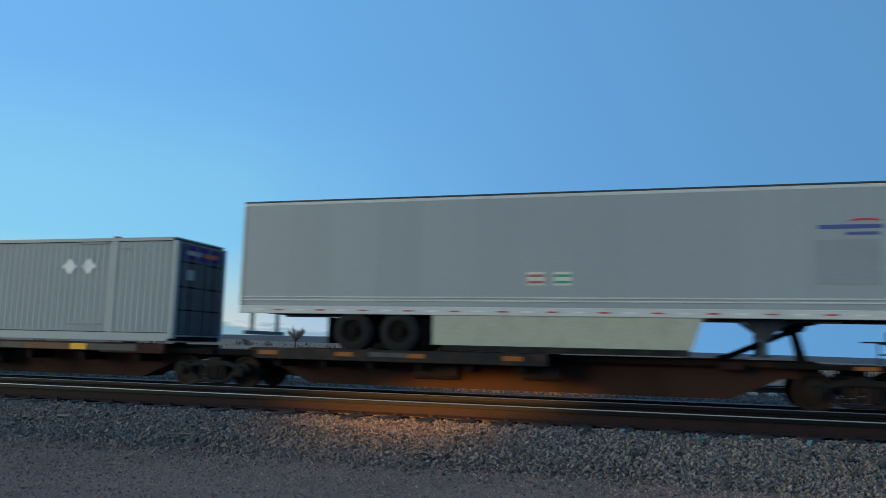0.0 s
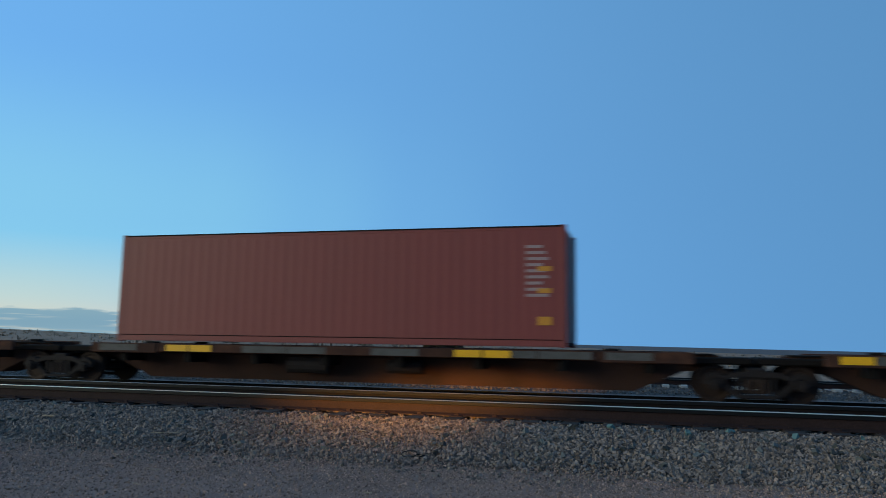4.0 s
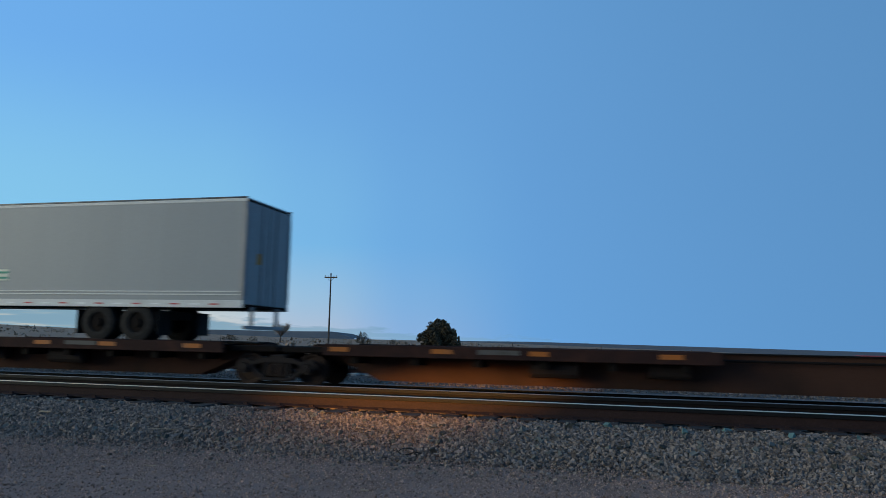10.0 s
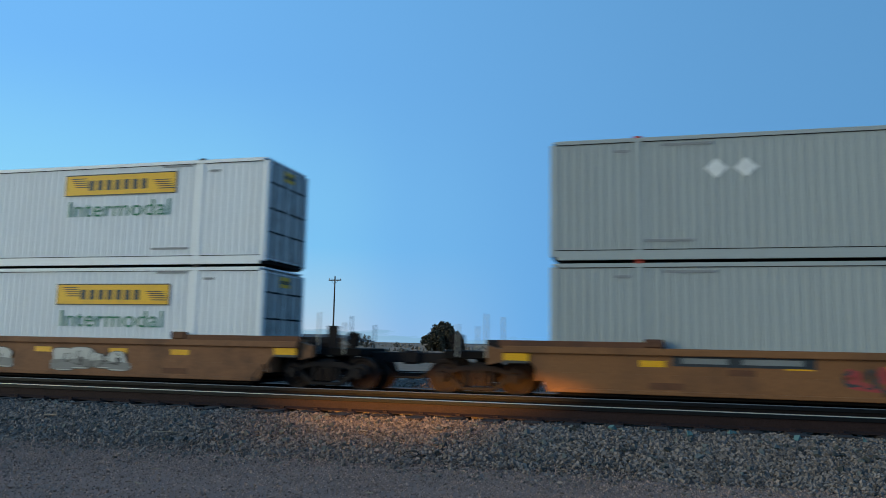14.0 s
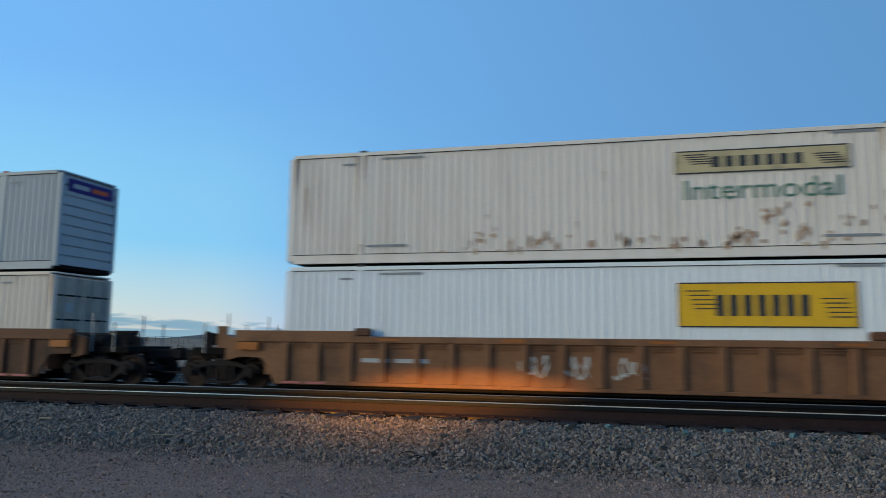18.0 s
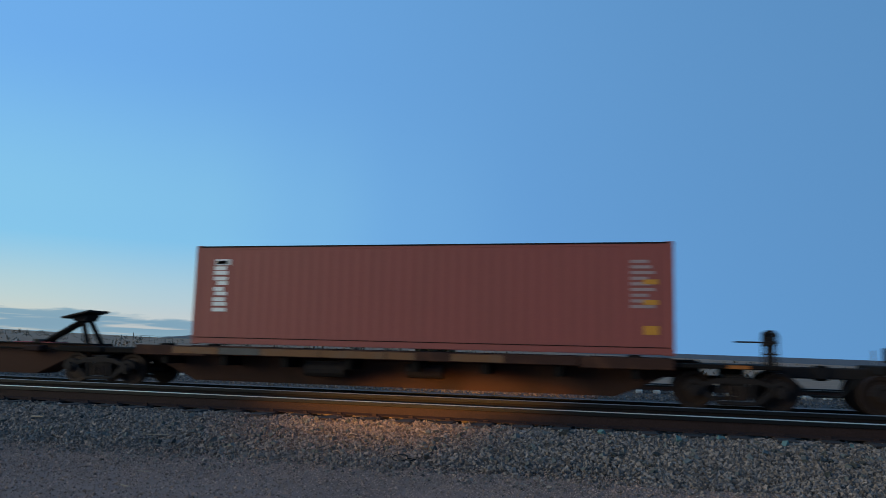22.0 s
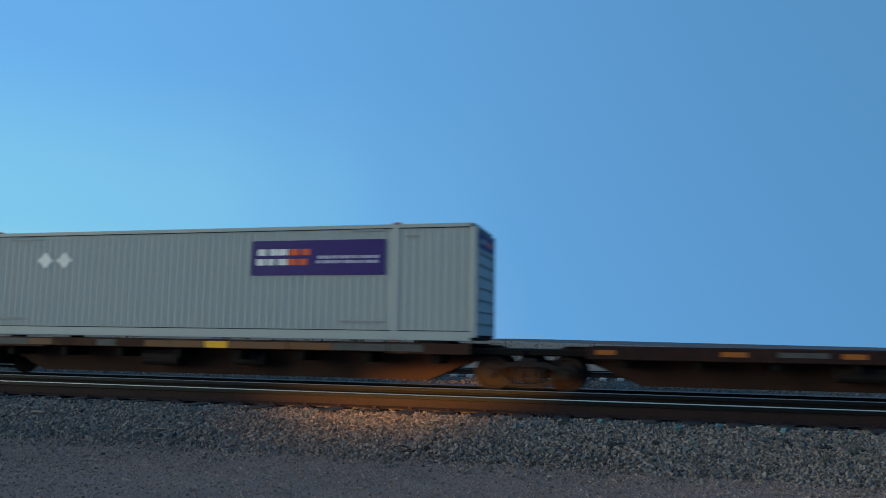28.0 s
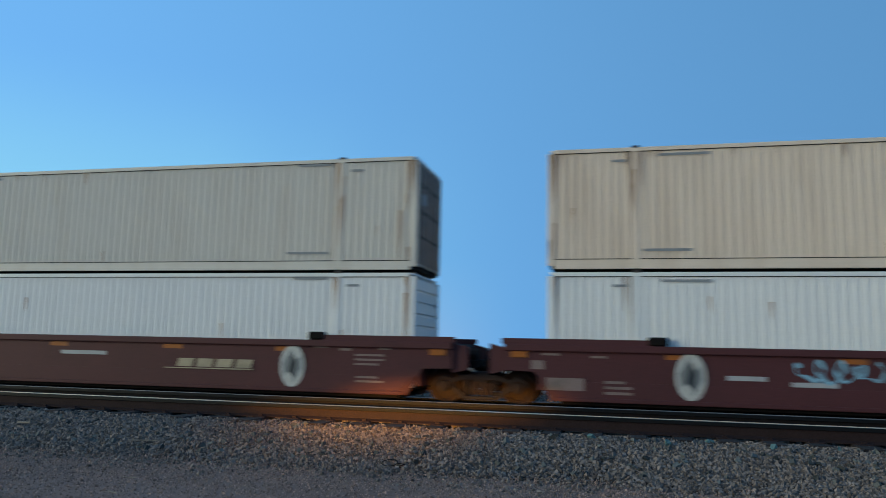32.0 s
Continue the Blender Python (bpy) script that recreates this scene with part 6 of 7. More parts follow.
def trailer(s, nose, paint, label, length=16.15, skirt=True, bands=True, mark=None):
    """A box trailer whose left end is at s; nose: 1 if its front faces +x. It stands on the deck by its tyres."""
    t = thing("box_trailer", label, "trailer", "box trailers")
    l, w, zb, zt, deck = length / 2, 1.295, 1.965, 4.92, 1.03
    n = 13
    step = (2 * l - 0.2) / n
    for i in range(n):
        for sy in (-1, 1):
            part("wall_panel", shared(("wall_panel", length), lambda: Build().box(-step / 2 + 0.0006, step / 2 - 0.0006, -0.0145, 0.0145, zb + 0.2, zt - 0.13, 0.0006)), paint, t,
                 at=(-l + 0.1 + step * (i + 0.5), sy * (w - 0.0205), 0))
    part("roof", Build().box(-l + 0.04, l - 0.04, -w + 0.04, w - 0.04, zt - 0.05, zt - 0.012, 0.01), paint, t)
    part("floor", Build().box(-l + 0.04, l - 0.04, -w + 0.04, w - 0.04, zb + 0.05, zb + 0.2), UNDER, t)
    part("front_wall", Build().box(nose * (l - 0.03) - 0.03, nose * (l - 0.03) + 0.03, -w + 0.03, w - 0.03, zb + 0.05, zt - 0.05, 0.02), paint, t)
    for sy in (-1, 1):
        y0, y1 = min(sy * w, sy * (w - 0.05)), max(sy * w, sy * (w - 0.05))
        part("top_rail", Build().box(-l, l, y0, y1, zt - 0.13, zt - 0.045, 0.008), RAIL_PALE, t, "pale aluminium rail")
        part("roof_edge", Build().box(-l, l, min(sy * (w + 0.006), sy * (w - 0.05)), max(sy * (w + 0.006), sy * (w - 0.05)), zt - 0.043, zt, 0.008), DOOR_DARK, t)
        part("bottom_rail", Build().box(-l, l, y0, y1, zb, zb + 0.2, 0.01), RAIL_PALE if bands else RIM, t)
        part("front_post", Build().box(nose * l - 0.28 if nose > 0 else -l, l if nose > 0 else -l + 0.28, y0, y1, zb + 0.2, zt - 0.13, 0.01), RAIL_PALE, t)
        part("rear_post", Build().box(-nose * l - (0.0 if nose > 0 else 0.12), -nose * l + (0.12 if nose > 0 else 0.0), y0, y1, zb + 0.2, zt - 0.13, 0.01), RIM, t)
        for i in range(26):
            if sy < 0:
                part("reflective_tape", shared(("tape",), lambda: Build().box(-0.13, 0.13, -0.002, 0.002, -0.018, 0.018)), TAPE_RED if i % 2 else WHITE, t, at=(-l + 0.55 + (2 * l - 0.8) * i / 26, sy * (w + 0.002), zb + (0.095 if bands else 0.26)))
        if bands:
            for z in (0.33, 0.41):
                part("side_moulding", Build().box(-l + 0.1, l - 0.1, min(sy * w, sy * (w + 0.012)), max(sy * w, sy * (w + 0.012)), zb + z, zb + z + 0.034, 0.006), RAIL_PALE, t)
        if skirt:
            a, b = sorted((-nose * (l - 5.3), nose * (l - 4.6)))
            slope = [(a, zb), (b, zb), (b - (0.25 if nose > 0 else 0.0), deck + 0.22), (a + (0.0 if nose > 0 else 0.25), deck + 0.22)]
            part("side_skirt", Build().prism(slope, min(sy * (w - 0.06), sy * (w - 0.03)), max(sy * (w - 0.06), sy * (w - 0.03))), SKIRT if bands else paint, t, "pale aerodynamic side skirt")
            part("skirt_edge", Build().box(a + 0.3, b - 0.3, min(sy * (w - 0.055), sy * (w - 0.035)), max(sy * (w - 0.055), sy * (w - 0.035)), deck + 0.08, deck + 0.22), BLACK, t)
    for sy in (-1, 1):
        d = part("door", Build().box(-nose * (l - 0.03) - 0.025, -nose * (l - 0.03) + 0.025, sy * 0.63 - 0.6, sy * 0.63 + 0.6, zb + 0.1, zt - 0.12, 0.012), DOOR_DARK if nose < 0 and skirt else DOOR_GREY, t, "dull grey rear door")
        part("lock_rod", Build().rod((-nose * (l + 0.02), sy * 0.4, zb + 0.1), (-nose * (l + 0.02), sy * 0.4, zt - 0.12), 0.02, 6), RIM, d)
        part("hinge", Build().box(-nose * (l + 0.01) - 0.02, -nose * (l + 0.01) + 0.02, sy * 1.22 - 0.03, sy * 1.22 + 0.03, zb + 0.3, zt - 0.4), RIM, d)
    if not skirt:
        part("placard", Build().box(-nose * (l + 0.002) - 0.004, -nose * (l + 0.002) + 0.004, -0.62, -0.34, zb + 1.2, zb + 1.5), OCHRE, t, "small orange placard")
    part("rear_bumper", Build().box(-nose * (l - 0.05) - 0.04, -nose * (l - 0.05) + 0.04, -1.1, 1.1, zb - 0.55, zb - 0.45, 0.01)
         .box(-nose * (l - 0.05) - 0.04, -nose * (l - 0.05) + 0.04, -0.75, -0.65, zb - 0.5, zb + 0.05).box(-nose * (l - 0.05) - 0.04, -nose * (l - 0.05) + 0.04, 0.65, 0.75, zb - 0.5, zb + 0.05), RIM, t)
    tandem(t, -nose * (l - 3.82), deck, UNDER if bands else RIM)
    landing_gear(t, nose * (l - 3.3), deck + 0.12, zb, DOOR_DARK if bands else TRUCK)
    part("kingpin_plate", Build().box(nose * (l - 1.0) - 0.5, nose * (l - 1.0) + 0.5, -0.5, 0.5, zb - 0.02, zb + 0.06), TRUCK, t)
    if mark:
        mark(t, l, zb, zt, nose)
    rolls(t, s + l)
    return t


YT = -1.301


def mark_oval(t, l, zb, zt, nose):
    """A small red, white and blue carrier mark near the front, and hazard labels amidships."""
    x = nose * (l - 1.58)
    z = zb + 1.99
    bars(t, NAVY_DULL, x - 0.64, x + 0.6, z - 0.045, z + 0.04, YT, 7, 0.8, "name_blocks", "blue blocks of a carrier's name")
    part("mark_stripe", Build().prism([(x - 0.1, z + 0.11), (x + 0.12, z + 0.165), (x + 0.45, z + 0.17), (x + 0.62, z + 0.11), (x + 0.3, z + 0.135)], YT, YT + 0.006), CRIMSON, t)
    part("mark_stripe", Build().box(x - 0.1, x + 0.52, YT, YT + 0.006, z - 0.18, z - 0.12), NAVY_DULL, t)
    part("shadow_panel", Build().box(x - 0.72, x + 0.5, YT + 0.003, YT + 0.006, z - 1.25, z - 0.28), MATS.get("panel_worn_trailer") or plain("panel_worn_trailer", (0.285, 0.305, 0.318), 0.5, 0, 0.1), t, "slightly darker repainted square")
    for u, m in ((-0.25, LABEL_ROSE), (0.38, LABEL_SAGE)):
        s = part("label_sheet", Build().box(u - 0.2, u + 0.2, YT, YT + 0.005, zb + 0.72, zb + 1.04), SIGN_CREAM, t, "faded white label with coloured bands")
        part("label_band", Build().box(u - 0.19, u + 0.19, YT - 0.003, YT, zb + 0.77, zb + 0.83).box(u - 0.19, u + 0.19, YT - 0.003, YT, zb + 0.92, zb + 0.98), m, s)
    bars(t, GRAFFITI_GREY, nose * (l - 0.75) - 0.2, nose * (l - 0.75) + 0.2, zb + 0.56, zb + 0.66, YT, 5, 0.7, "code")


def mark_slant(t, l, zb, zt, nose):
    """Large slanted dark blocks over an orange bar."""
    x, z = -1.0, zb + 1.45
    ink = material("dark_green_sign", (0.03, 0.07, 0.06), 0.5)
    for i in range(3):
        o, g = x + 0.85 * i, 0.33
        for v0, v1, u0, u1 in ((0.0, 0.36, 0.0, 0.72), (0.58, 0.95, 0.06, 0.74)):
            part("name_bar", Build().prism([(o + u0 + g * v0, z + v0), (o + u1 + g * v0, z + v0), (o + u1 + g * v1, z + v1), (o + u0 + g * v1, z + v1)], YT, YT + 0.006), ink, t, "dark green slanted bar" if i == 0 else "")
    part("underline", Build().prism([(x - 0.9, z - 0.25), (x + 0.6, z - 0.25), (x + 0.7, z - 0.05), (x - 0.8, z - 0.05)], YT, YT + 0.006), GOLD, t, "orange bar")
    bars(t, GRAFFITI_GREY, x + 0.75, x + 2.3, z - 0.2, z - 0.06, YT, 7, 0.75, "small_line")
    bars(t, GRAFFITI_GREY, x - 0.6, x + 2.2, z - 0.75, z - 0.62, YT, 10, 0.7, "small_line")
    part("blank_label", Build().box(-l + 0.62, -l + 1.3, YT, YT + 0.005, zt - 0.95, zt - 0.3), RAIL_PALE, t, "pale square label")
    part("placard", Build().box(-l + 0.3, -l + 1.5, YT, YT + 0.005, zb + 1.02, zb + 1.16), GOLD, t, "orange strip label")


def mark_number(t, l, zb, zt, nose):
    bars(t, DARK, -l + 0.35, -l + 1.1, zb + 0.75, zb + 0.85, YT, 6, 0.7, "code")


def chassis_box(s, label):
    """A container on a red road chassis, nose to +x."""
    ch = thing("container_chassis", "red steel road chassis under a white container", "chassis")
    l, deck = 8.075, 1.03
    for sy in (-1, 1):
        part("frame_rail", Build().box(-l, l, sy * 0.48 - 0.07, sy * 0.48 + 0.07, 1.72, 1.98, 0.01), RED, ch)
        part("bolster_end", Build().box(-l, -l + 0.3, min(sy * 0.4, sy * 1.2), max(sy * 0.4, sy * 1.2), 1.55, 1.99, 0.02), RED, ch)
        part("bolster_front", Build().box(l - 0.25, l, min(sy * 0.4, sy * 1.2), max(sy * 0.4, sy * 1.2), 1.8, 1.99, 0.02), RED, ch)
    part("tail_guard", Build().box(-l + 0.02, -l + 0.16, -1.1, 1.1, 1.3, 1.42, 0.01).box(-l + 0.04, -l + 0.14, -0.8, -0.7, 1.3, 1.75).box(-l + 0.04, -l + 0.14, 0.7, 0.8, 1.3, 1.75), RED, ch)
    tandem(ch, -l + 2.6, deck)
    g = landing_gear(ch, l - 3.2, deck + 0.1, 1.75, RED)
    part("gear_panel", Build().box(l - 3.9, l - 2.7, -0.7, -0.62, 1.15, 1.3, 0.01), RED, g)
    part("gooseneck", Build().box(l - 2.6, l - 0.2, -0.45, 0.45, 1.86, 1.97, 0.02), TRUCK, ch)
    rolls(ch, s + l)


# ---- the train, from its first visible platform back
# spine cars: truck places and what each platform carries
spine_sets = [
    ("trailer", (4.1, -11.5, -28.7, -45.9, -63.1, -79.7), (1, 0, -1, -1, -1), (1, 1, 1, 1, 1)),
    ("flat", (-83.8, -101.7, -120.0, -137.7), (0, 0, 0), (1, 1, 1)),
    ("flat", (-141.8, -159.6, -177.9, -195.7), (0, 0, 0), (1, 1, 1)),
    ("trailer", (-199.8, -216.2, -233.6, -251.2, -268.6, -285.0), (0, 1, 1, 1, -1), (1, 1, 1, 1, 1)),
    ("flat", (-289.1, -307.1, -325.1, -342.8), (0, 0, 0), (1, 1, 1)),
    ("trailer", (-566.2, -582.6, -600.0, -617.4, -634.4, -651.0), (0, 1, 1, 1, 0), (1, 1, 1, 0, 1)),
    ("trailer", (-655.3, -671.5, -689.0, -706.6, -724.2, -740.9), (0, 1, 0, 1, 0), (1, 0, 1, 1, 1)),
]
for n_set, (kind, places, hitches, up) in enumerate(spine_sets):
    for i in range(len(places) - 1):
        loaded_flat = kind
        if kind == "trailer" and hitches[i] == 0:
            loaded_flat = "flat"
        spine_unit(places[i + 1], places[i], loaded_flat, (i == len(places) - 2, i == 0), hitches[i], bool(up[i]), (True, i == 0), seed=n_set * 10 + i)

WELL0, WELL1, DECK = 0.25, 3.19, 1.15
P = PAINT


def box53(s, base, paint, label, *signs, accent=None):
    return container(s, base, 16.15, P[paint], label, accent=accent or CASTING_DARK, signs=(*signs, (sign_codes,)))


def box40(s, paint, label, *signs, height=2.896, post=None, doors=None):
    trim = () if (edge_shade_trim,) in signs else ((edge_shade_trim,),)
    return container(s, DECK, 12.19, P[paint], label, height=height, signs=(*signs, *trim), post_paint=post, door_paint=doors)


# loads of the spine cars
trailer(-10.63, 1, P["trailer"], "light grey box trailer with cream side skirt on a spine car", mark=mark_oval)
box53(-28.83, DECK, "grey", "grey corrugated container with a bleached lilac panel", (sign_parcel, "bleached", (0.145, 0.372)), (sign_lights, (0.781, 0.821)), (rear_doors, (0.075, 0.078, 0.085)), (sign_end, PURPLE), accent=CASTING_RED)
trailer(-46.0, -1, P["trailer_white"], "white box trailer with side skirt on a spine car", bands=False, mark=mark_number)
trailer(-80.49, -1, P["trailer_pale"], "white box trailer with large slanted dark lettering blocks", bands=False, mark=mark_slant)
box40(-97.36, "silver", "light grey container with a blue star square and dark name blocks", (sign_star,), (edge_shade_trim,), post=P["brown"], doors=DOOR_ASH)
box40(-117.99, "maroon", "dark maroon container with pale end codes", (sign_end_codes,))
box40(-140.59, "blue", "dull blue container with pale end codes", (sign_end_codes,))
box40(-156.8, "maroon", "dark maroon container with pale end codes", (sign_end_codes,))
box40(-194.53, "maroon", "maroon container with a column of white letter blocks", (sign_end_codes,), (sign_column,))
box40(-213.24, "red", "faded red container with a pale corner mark", (sign_corner_mark,), (sign_end_codes,), height=2.591)
trailer(-250.13, 1, P["trailer"], "light grey box trailer with cream side skirt on a spine car", mark=mark_oval)
trailer(-285.68, -1, P["trailer_dull"], "light grey box trailer without side skirts", skirt=False, mark=mark_oval)
box40(-302.54, "mustard", "mustard yellow container with dark blue mark blocks", (sign_shield,))
box40(-321.09, "oldwhite", "rust-edged ivory container with crimson name blocks", (sign_crimson,), (post_rust, 41), (post_rust, 42), post=P["brown"])
box40(-341.77, "silver", "light grey container with a blue star square and dark name blocks", (sign_star,), (edge_shade_trim,), post=P["brown"], doors=DOOR_SLATE)
box40(-579.69, "brown", "red-brown container with a column of white letter blocks", (sign_end_codes,), (sign_column,), height=2.591)
chassis_box(-616.51, "")
container(-616.51, 1.99, 16.15, P["oldwhite"], "weathered white container with a dull yellow plate on a red chassis", signs=((sign_hauler, SIGN_DULL), (sign_codes,)), accent=CASTING_DARK, height=2.896)
box40(-650.06, "navy", "navy blue container with white arcs and name blocks", (sign_arc,), (sign_end_codes,))
box53(-670.76, DECK, "grey", "grey corrugated container with a faded purple panel", (sign_parcel, "faded"), (sign_lights,), (sign_end, PURPLE), accent=CASTING_RED)
box53(-706.27, DECK, "cream", "cream container with rusty edges", (post_rust, 14), accent=CASTING_DARK)
box53(-741.56, DECK, "grey", "grey corrugated container with a purple panel", (sign_parcel, "new"), (sign_lights,), (sign_end, PURPLE), accent=CASTING_RED)


# double-stack well cars
def panel53(car, x, y=-1.386):
    bars(car, DARK, x, x + 2.9, 0.82, 1.06, y, 1, 1.0, "number_panel", "dark panel with unreadable numbers")
    for a, b in ((0.2, 1.15), (1.45, 2.65)):
        bars(car, GRAFFITI_GREY, x + a, x + b, 0.88, 1.0, y - 0.004, 1, 1.0, "stencil")


def digits53(car, x, z=0.36, y=-1.416):
    o = part("length_mark", text_mesh("53", 0.66), DARK, car, "dark stencilled number 53", at=(x, y, z))
    o.rotation_euler = (math.pi / 2, 0, 0)


def pale_rows(car, spots, y=-1.386):
    for x, z, w, n in spots:
        bars(car, PALE, x, x + w, z, z + 0.1, y, n, 0.7, "stencil")


def stencil_rows(car, spots):
    """Small worn lines of stencilled writing, as plain bars: left end, foot, width, height."""
    for x, z, w, h in spots:
        y = -1.386 if z > 0.62 else -1.416
        part("stencil", Build().box(x, x + w, y, y + 0.006, z, z + h), STENCIL, car, "worn pale stencil")


def dark_squares(car, spots, y=-1.389):
    """Panels between the ribs painted over in black."""
    for x0, x1 in spots:
        o = part("paint_patch", Build().box(x0, x1, y, y + 0.006, 0.34, 1.0), GRAFFITI_DARK, car, "black painted square")
        part("stencil", Build().box(x0 + 0.12, x1 - 0.15, y - 0.003, y, 0.62, 0.70), WELL_INNER, o)


def swirl(car, x, y=-1.414, z=0.8):
    """A round green-grey and white emblem."""
    pts = [(x + 0.33 * math.cos(a * math.pi / 10), z + 0.52 * math.sin(a * math.pi / 10)) for a in range(20)]
    e = part("round_emblem", Build().prism(pts, y, y + 0.004), GRAFFITI, car, "tall pale lens-shaped emblem")
    for s in (-1, 1):
        part("emblem_blade", Build().prism([(x + s * 0.04, z - s * 0.42), (x + s * 0.26, z - s * 0.05), (x + s * 0.22, z + s * 0.25), (x + s * 0.02, z + s * 0.1)], y - 0.003, y), GRAFFITI_GREY, e)
    part("emblem_core", Build().prism([(x - 0.1, z - 0.12), (x + 0.06, z - 0.3), (x + 0.12, z + 0.05), (x, z + 0.36)], y - 0.004, y), DARK, e)


def slant_name(car, x0, x1, z0, z1):
    """A slanted name as plain blocks between two long strokes."""
    dull = MATS.get("name_dull") or plain("name_dull", (0.40, 0.33, 0.22), 0.7, 0, 0.5)
    w = (x1 - x0 - 0.5) / 4
    for i in range(4):
        a = x0 + 0.35 + w * i
        part("letter_block", Build().prism([(a, z0 + 0.05), (a + w * 0.8, z0 + 0.05), (a + w * 0.92, z1), (a + w * 0.12, z1)], -1.416, -1.41), dull, car)
    part("name_stroke", Build().prism([(x0, z0), (x1 - 0.2, z0), (x1 - 0.2, z0 + 0.035), (x0, z0 + 0.02)], -1.416, -1.41), dull, car)


G = graffiti
YP = -1.416
one = (True, True)
well_unit(-366.65, -346.95, "smooth", one, (True, True), 1, [(panel53, -5.4, -1.386), (scribble, GRAFFITI_RED, -2.5, 1.1, 0.3, 0.95, YP, 1, 0.11, 5), (scribble, GRAFFITI_DARK, -2.4, 1.0, 0.35, 0.9, YP - 0.003, 4, 0.05, 6),
                                                             (G, PINK, 1.75, 4.1, 0.28, 1.02, YP, 12, 4), (scribble, GRAFFITI_RED, 2.0, 4.0, 0.32, 0.98, YP - 0.009, 2, 0.06, 4), (G, GRAFFITI_DARK, 4.2, 5.4, 0.3, 1.0, YP, 3, 2)])
well_unit(-390.2, -370.6, "smooth", one, (True, True), 2, [(G, GRAFFITI, -3.75, 0.4, 0.3, 1.0, YP, 4, 7), (G, GRAFFITI_DARK, -2.2, -0.8, 0.5, 0.75, YP - 0.004, 5, 3),
                                                           (G, GRAFFITI, 1.85, 4.2, 0.3, 0.95, YP, 6, 4), (scribble, GRAFFITI_DARK, -3.4, 0.2, 0.4, 0.85, YP - 0.011, 66, 0.05, 5), (pale_rows, [(-5.5, 0.75, 1.2, 6)])])
well_unit(-413.9, -394.2, "smooth", one, (True, True), 3, [(panel53, -5.4, -1.386), (G, GRAFFITI_GREY, 1.0, 4.0, 0.3, 0.9, YP, 8, 6)])


def art(kind, places, seed, paints, zt=1.2):
    n = len(places) - 1
    for i in range(n):
        well_unit(places[i + 1], places[i], kind, (i == n - 1, i == 0), (True, i == 0), seed + i, paints.get(i), zt)


YR = -1.388
art("ribbed", (-417.9, -437.2, -456.8, -476.4), 20, {
    0: [(pale_rows, [(0.2, 0.5, 0.5, 3), (3.2, 0.55, 1.2, 5)], YR)],
    1: [(G, GRAFFITI_RED, 1.05, 2.85, 0.55, 1.05, YR, 9, 3), (pale_rows, [(3.35, 0.45, 0.5, 3)], YR)],
    2: [(pale_rows, [(-5.75, 0.75, 0.7, 4), (-4.9, 0.75, 0.85, 4)], YR), (scribble, GRAFFITI, -1.95, -1.05, 0.45, 1.0, YR, 31, 0.04, 3), (scribble, GRAFFITI, -0.95, -0.1, 0.45, 1.0, YR, 32, 0.04, 3), (scribble, GRAFFITI, 0.25, 1.1, 0.45, 1.0, YR, 33, 0.04, 3)]}, 1.38)
art("ribbed", (-480.2, -499.65, -519.35, -538.9), 30, {
    0: [(dark_squares, ((-2.0, -1.25), (-0.95, -0.25), (0.15, 1.0))), (G, GRAFFITI_GREY, 2.2, 3.3, 0.45, 0.95, YR, 34, 3), (G, GRAFFITI_GREY, 4.2, 5.4, 0.4, 0.9, YR, 35, 2)],
    1: [(G, GRAFFITI_GREY, -4.2, -3.2, 0.5, 0.9, YR, 36, 2), (G, GRAFFITI, 3.0, 4.8, 0.3, 1.0, -1.475, 37, 3), (G, material("graffiti_green", (0.16, 0.22, 0.12), 0.6), 1.9, 2.7, 0.4, 0.9, YR, 38, 2)],
    2: [(G, GRAFFITI_GREY, 3.3, 4.4, 0.4, 0.9, YR, 40, 2)]}, 1.38)
well_unit(-562.4, -542.8, "ribbed", one, (True, True), 40, [(scribble, GRAFFITI_DARK, -5.2, -4.0, 0.45, 0.9, YR, 41, 0.06, 2)], 1.2)
art("smooth", (-745.0, -764.55, -783.95, -803.3), 50, {
    0: [(digits53, -8.0), (G, GRAFFITI, -5.4, -1.55, 0.6, 1.3, YP, 51, 6), (panel53, 1.85, -1.386), (scribble, INK, 4.7, 6.1, 0.32, 1.2, YP, 52, 0.12, 2), (scribble, INK, 2.9, 4.4, 1.05, 1.28, -1.386, 62, 0.04, 3), (scribble, PINK, -6.0, -2.0, 0.25, 0.62, YP + 0.002, 63, 0.09, 5)],
    1: [(digits53, -8.0), (G, GRAFFITI, -5.3, -1.75, 0.25, 1.38, YP, 53, 6), (paint_slab, -6.9, -5.2, 0.28, 0.86), (reporting_mark, 0.5, 2.35, 0.6, 1.15), (G, GRAFFITI, 2.45, 6.9, 0.28, 1.36, YP, 55, 6)],
    2: [(digits53, -8.9), (scribble, GRAFFITI, -7.7, -5.2, 0.7, 1.2, YP, 56, 0.05, 5), (scribble, GRAFFITI, -7.5, -4.9, 0.62, 1.05, YP - 0.002, 68, 0.03, 7), (panel53, -4.85, -1.386), (scribble, INK, 5.4, 7.6, 0.38, 1.15, YP, 57, 0.06, 4), (scribble, INK, 5.2, 7.0, 0.72, 1.1, YP - 0.003, 64, 0.04, 3)]}, 1.42)
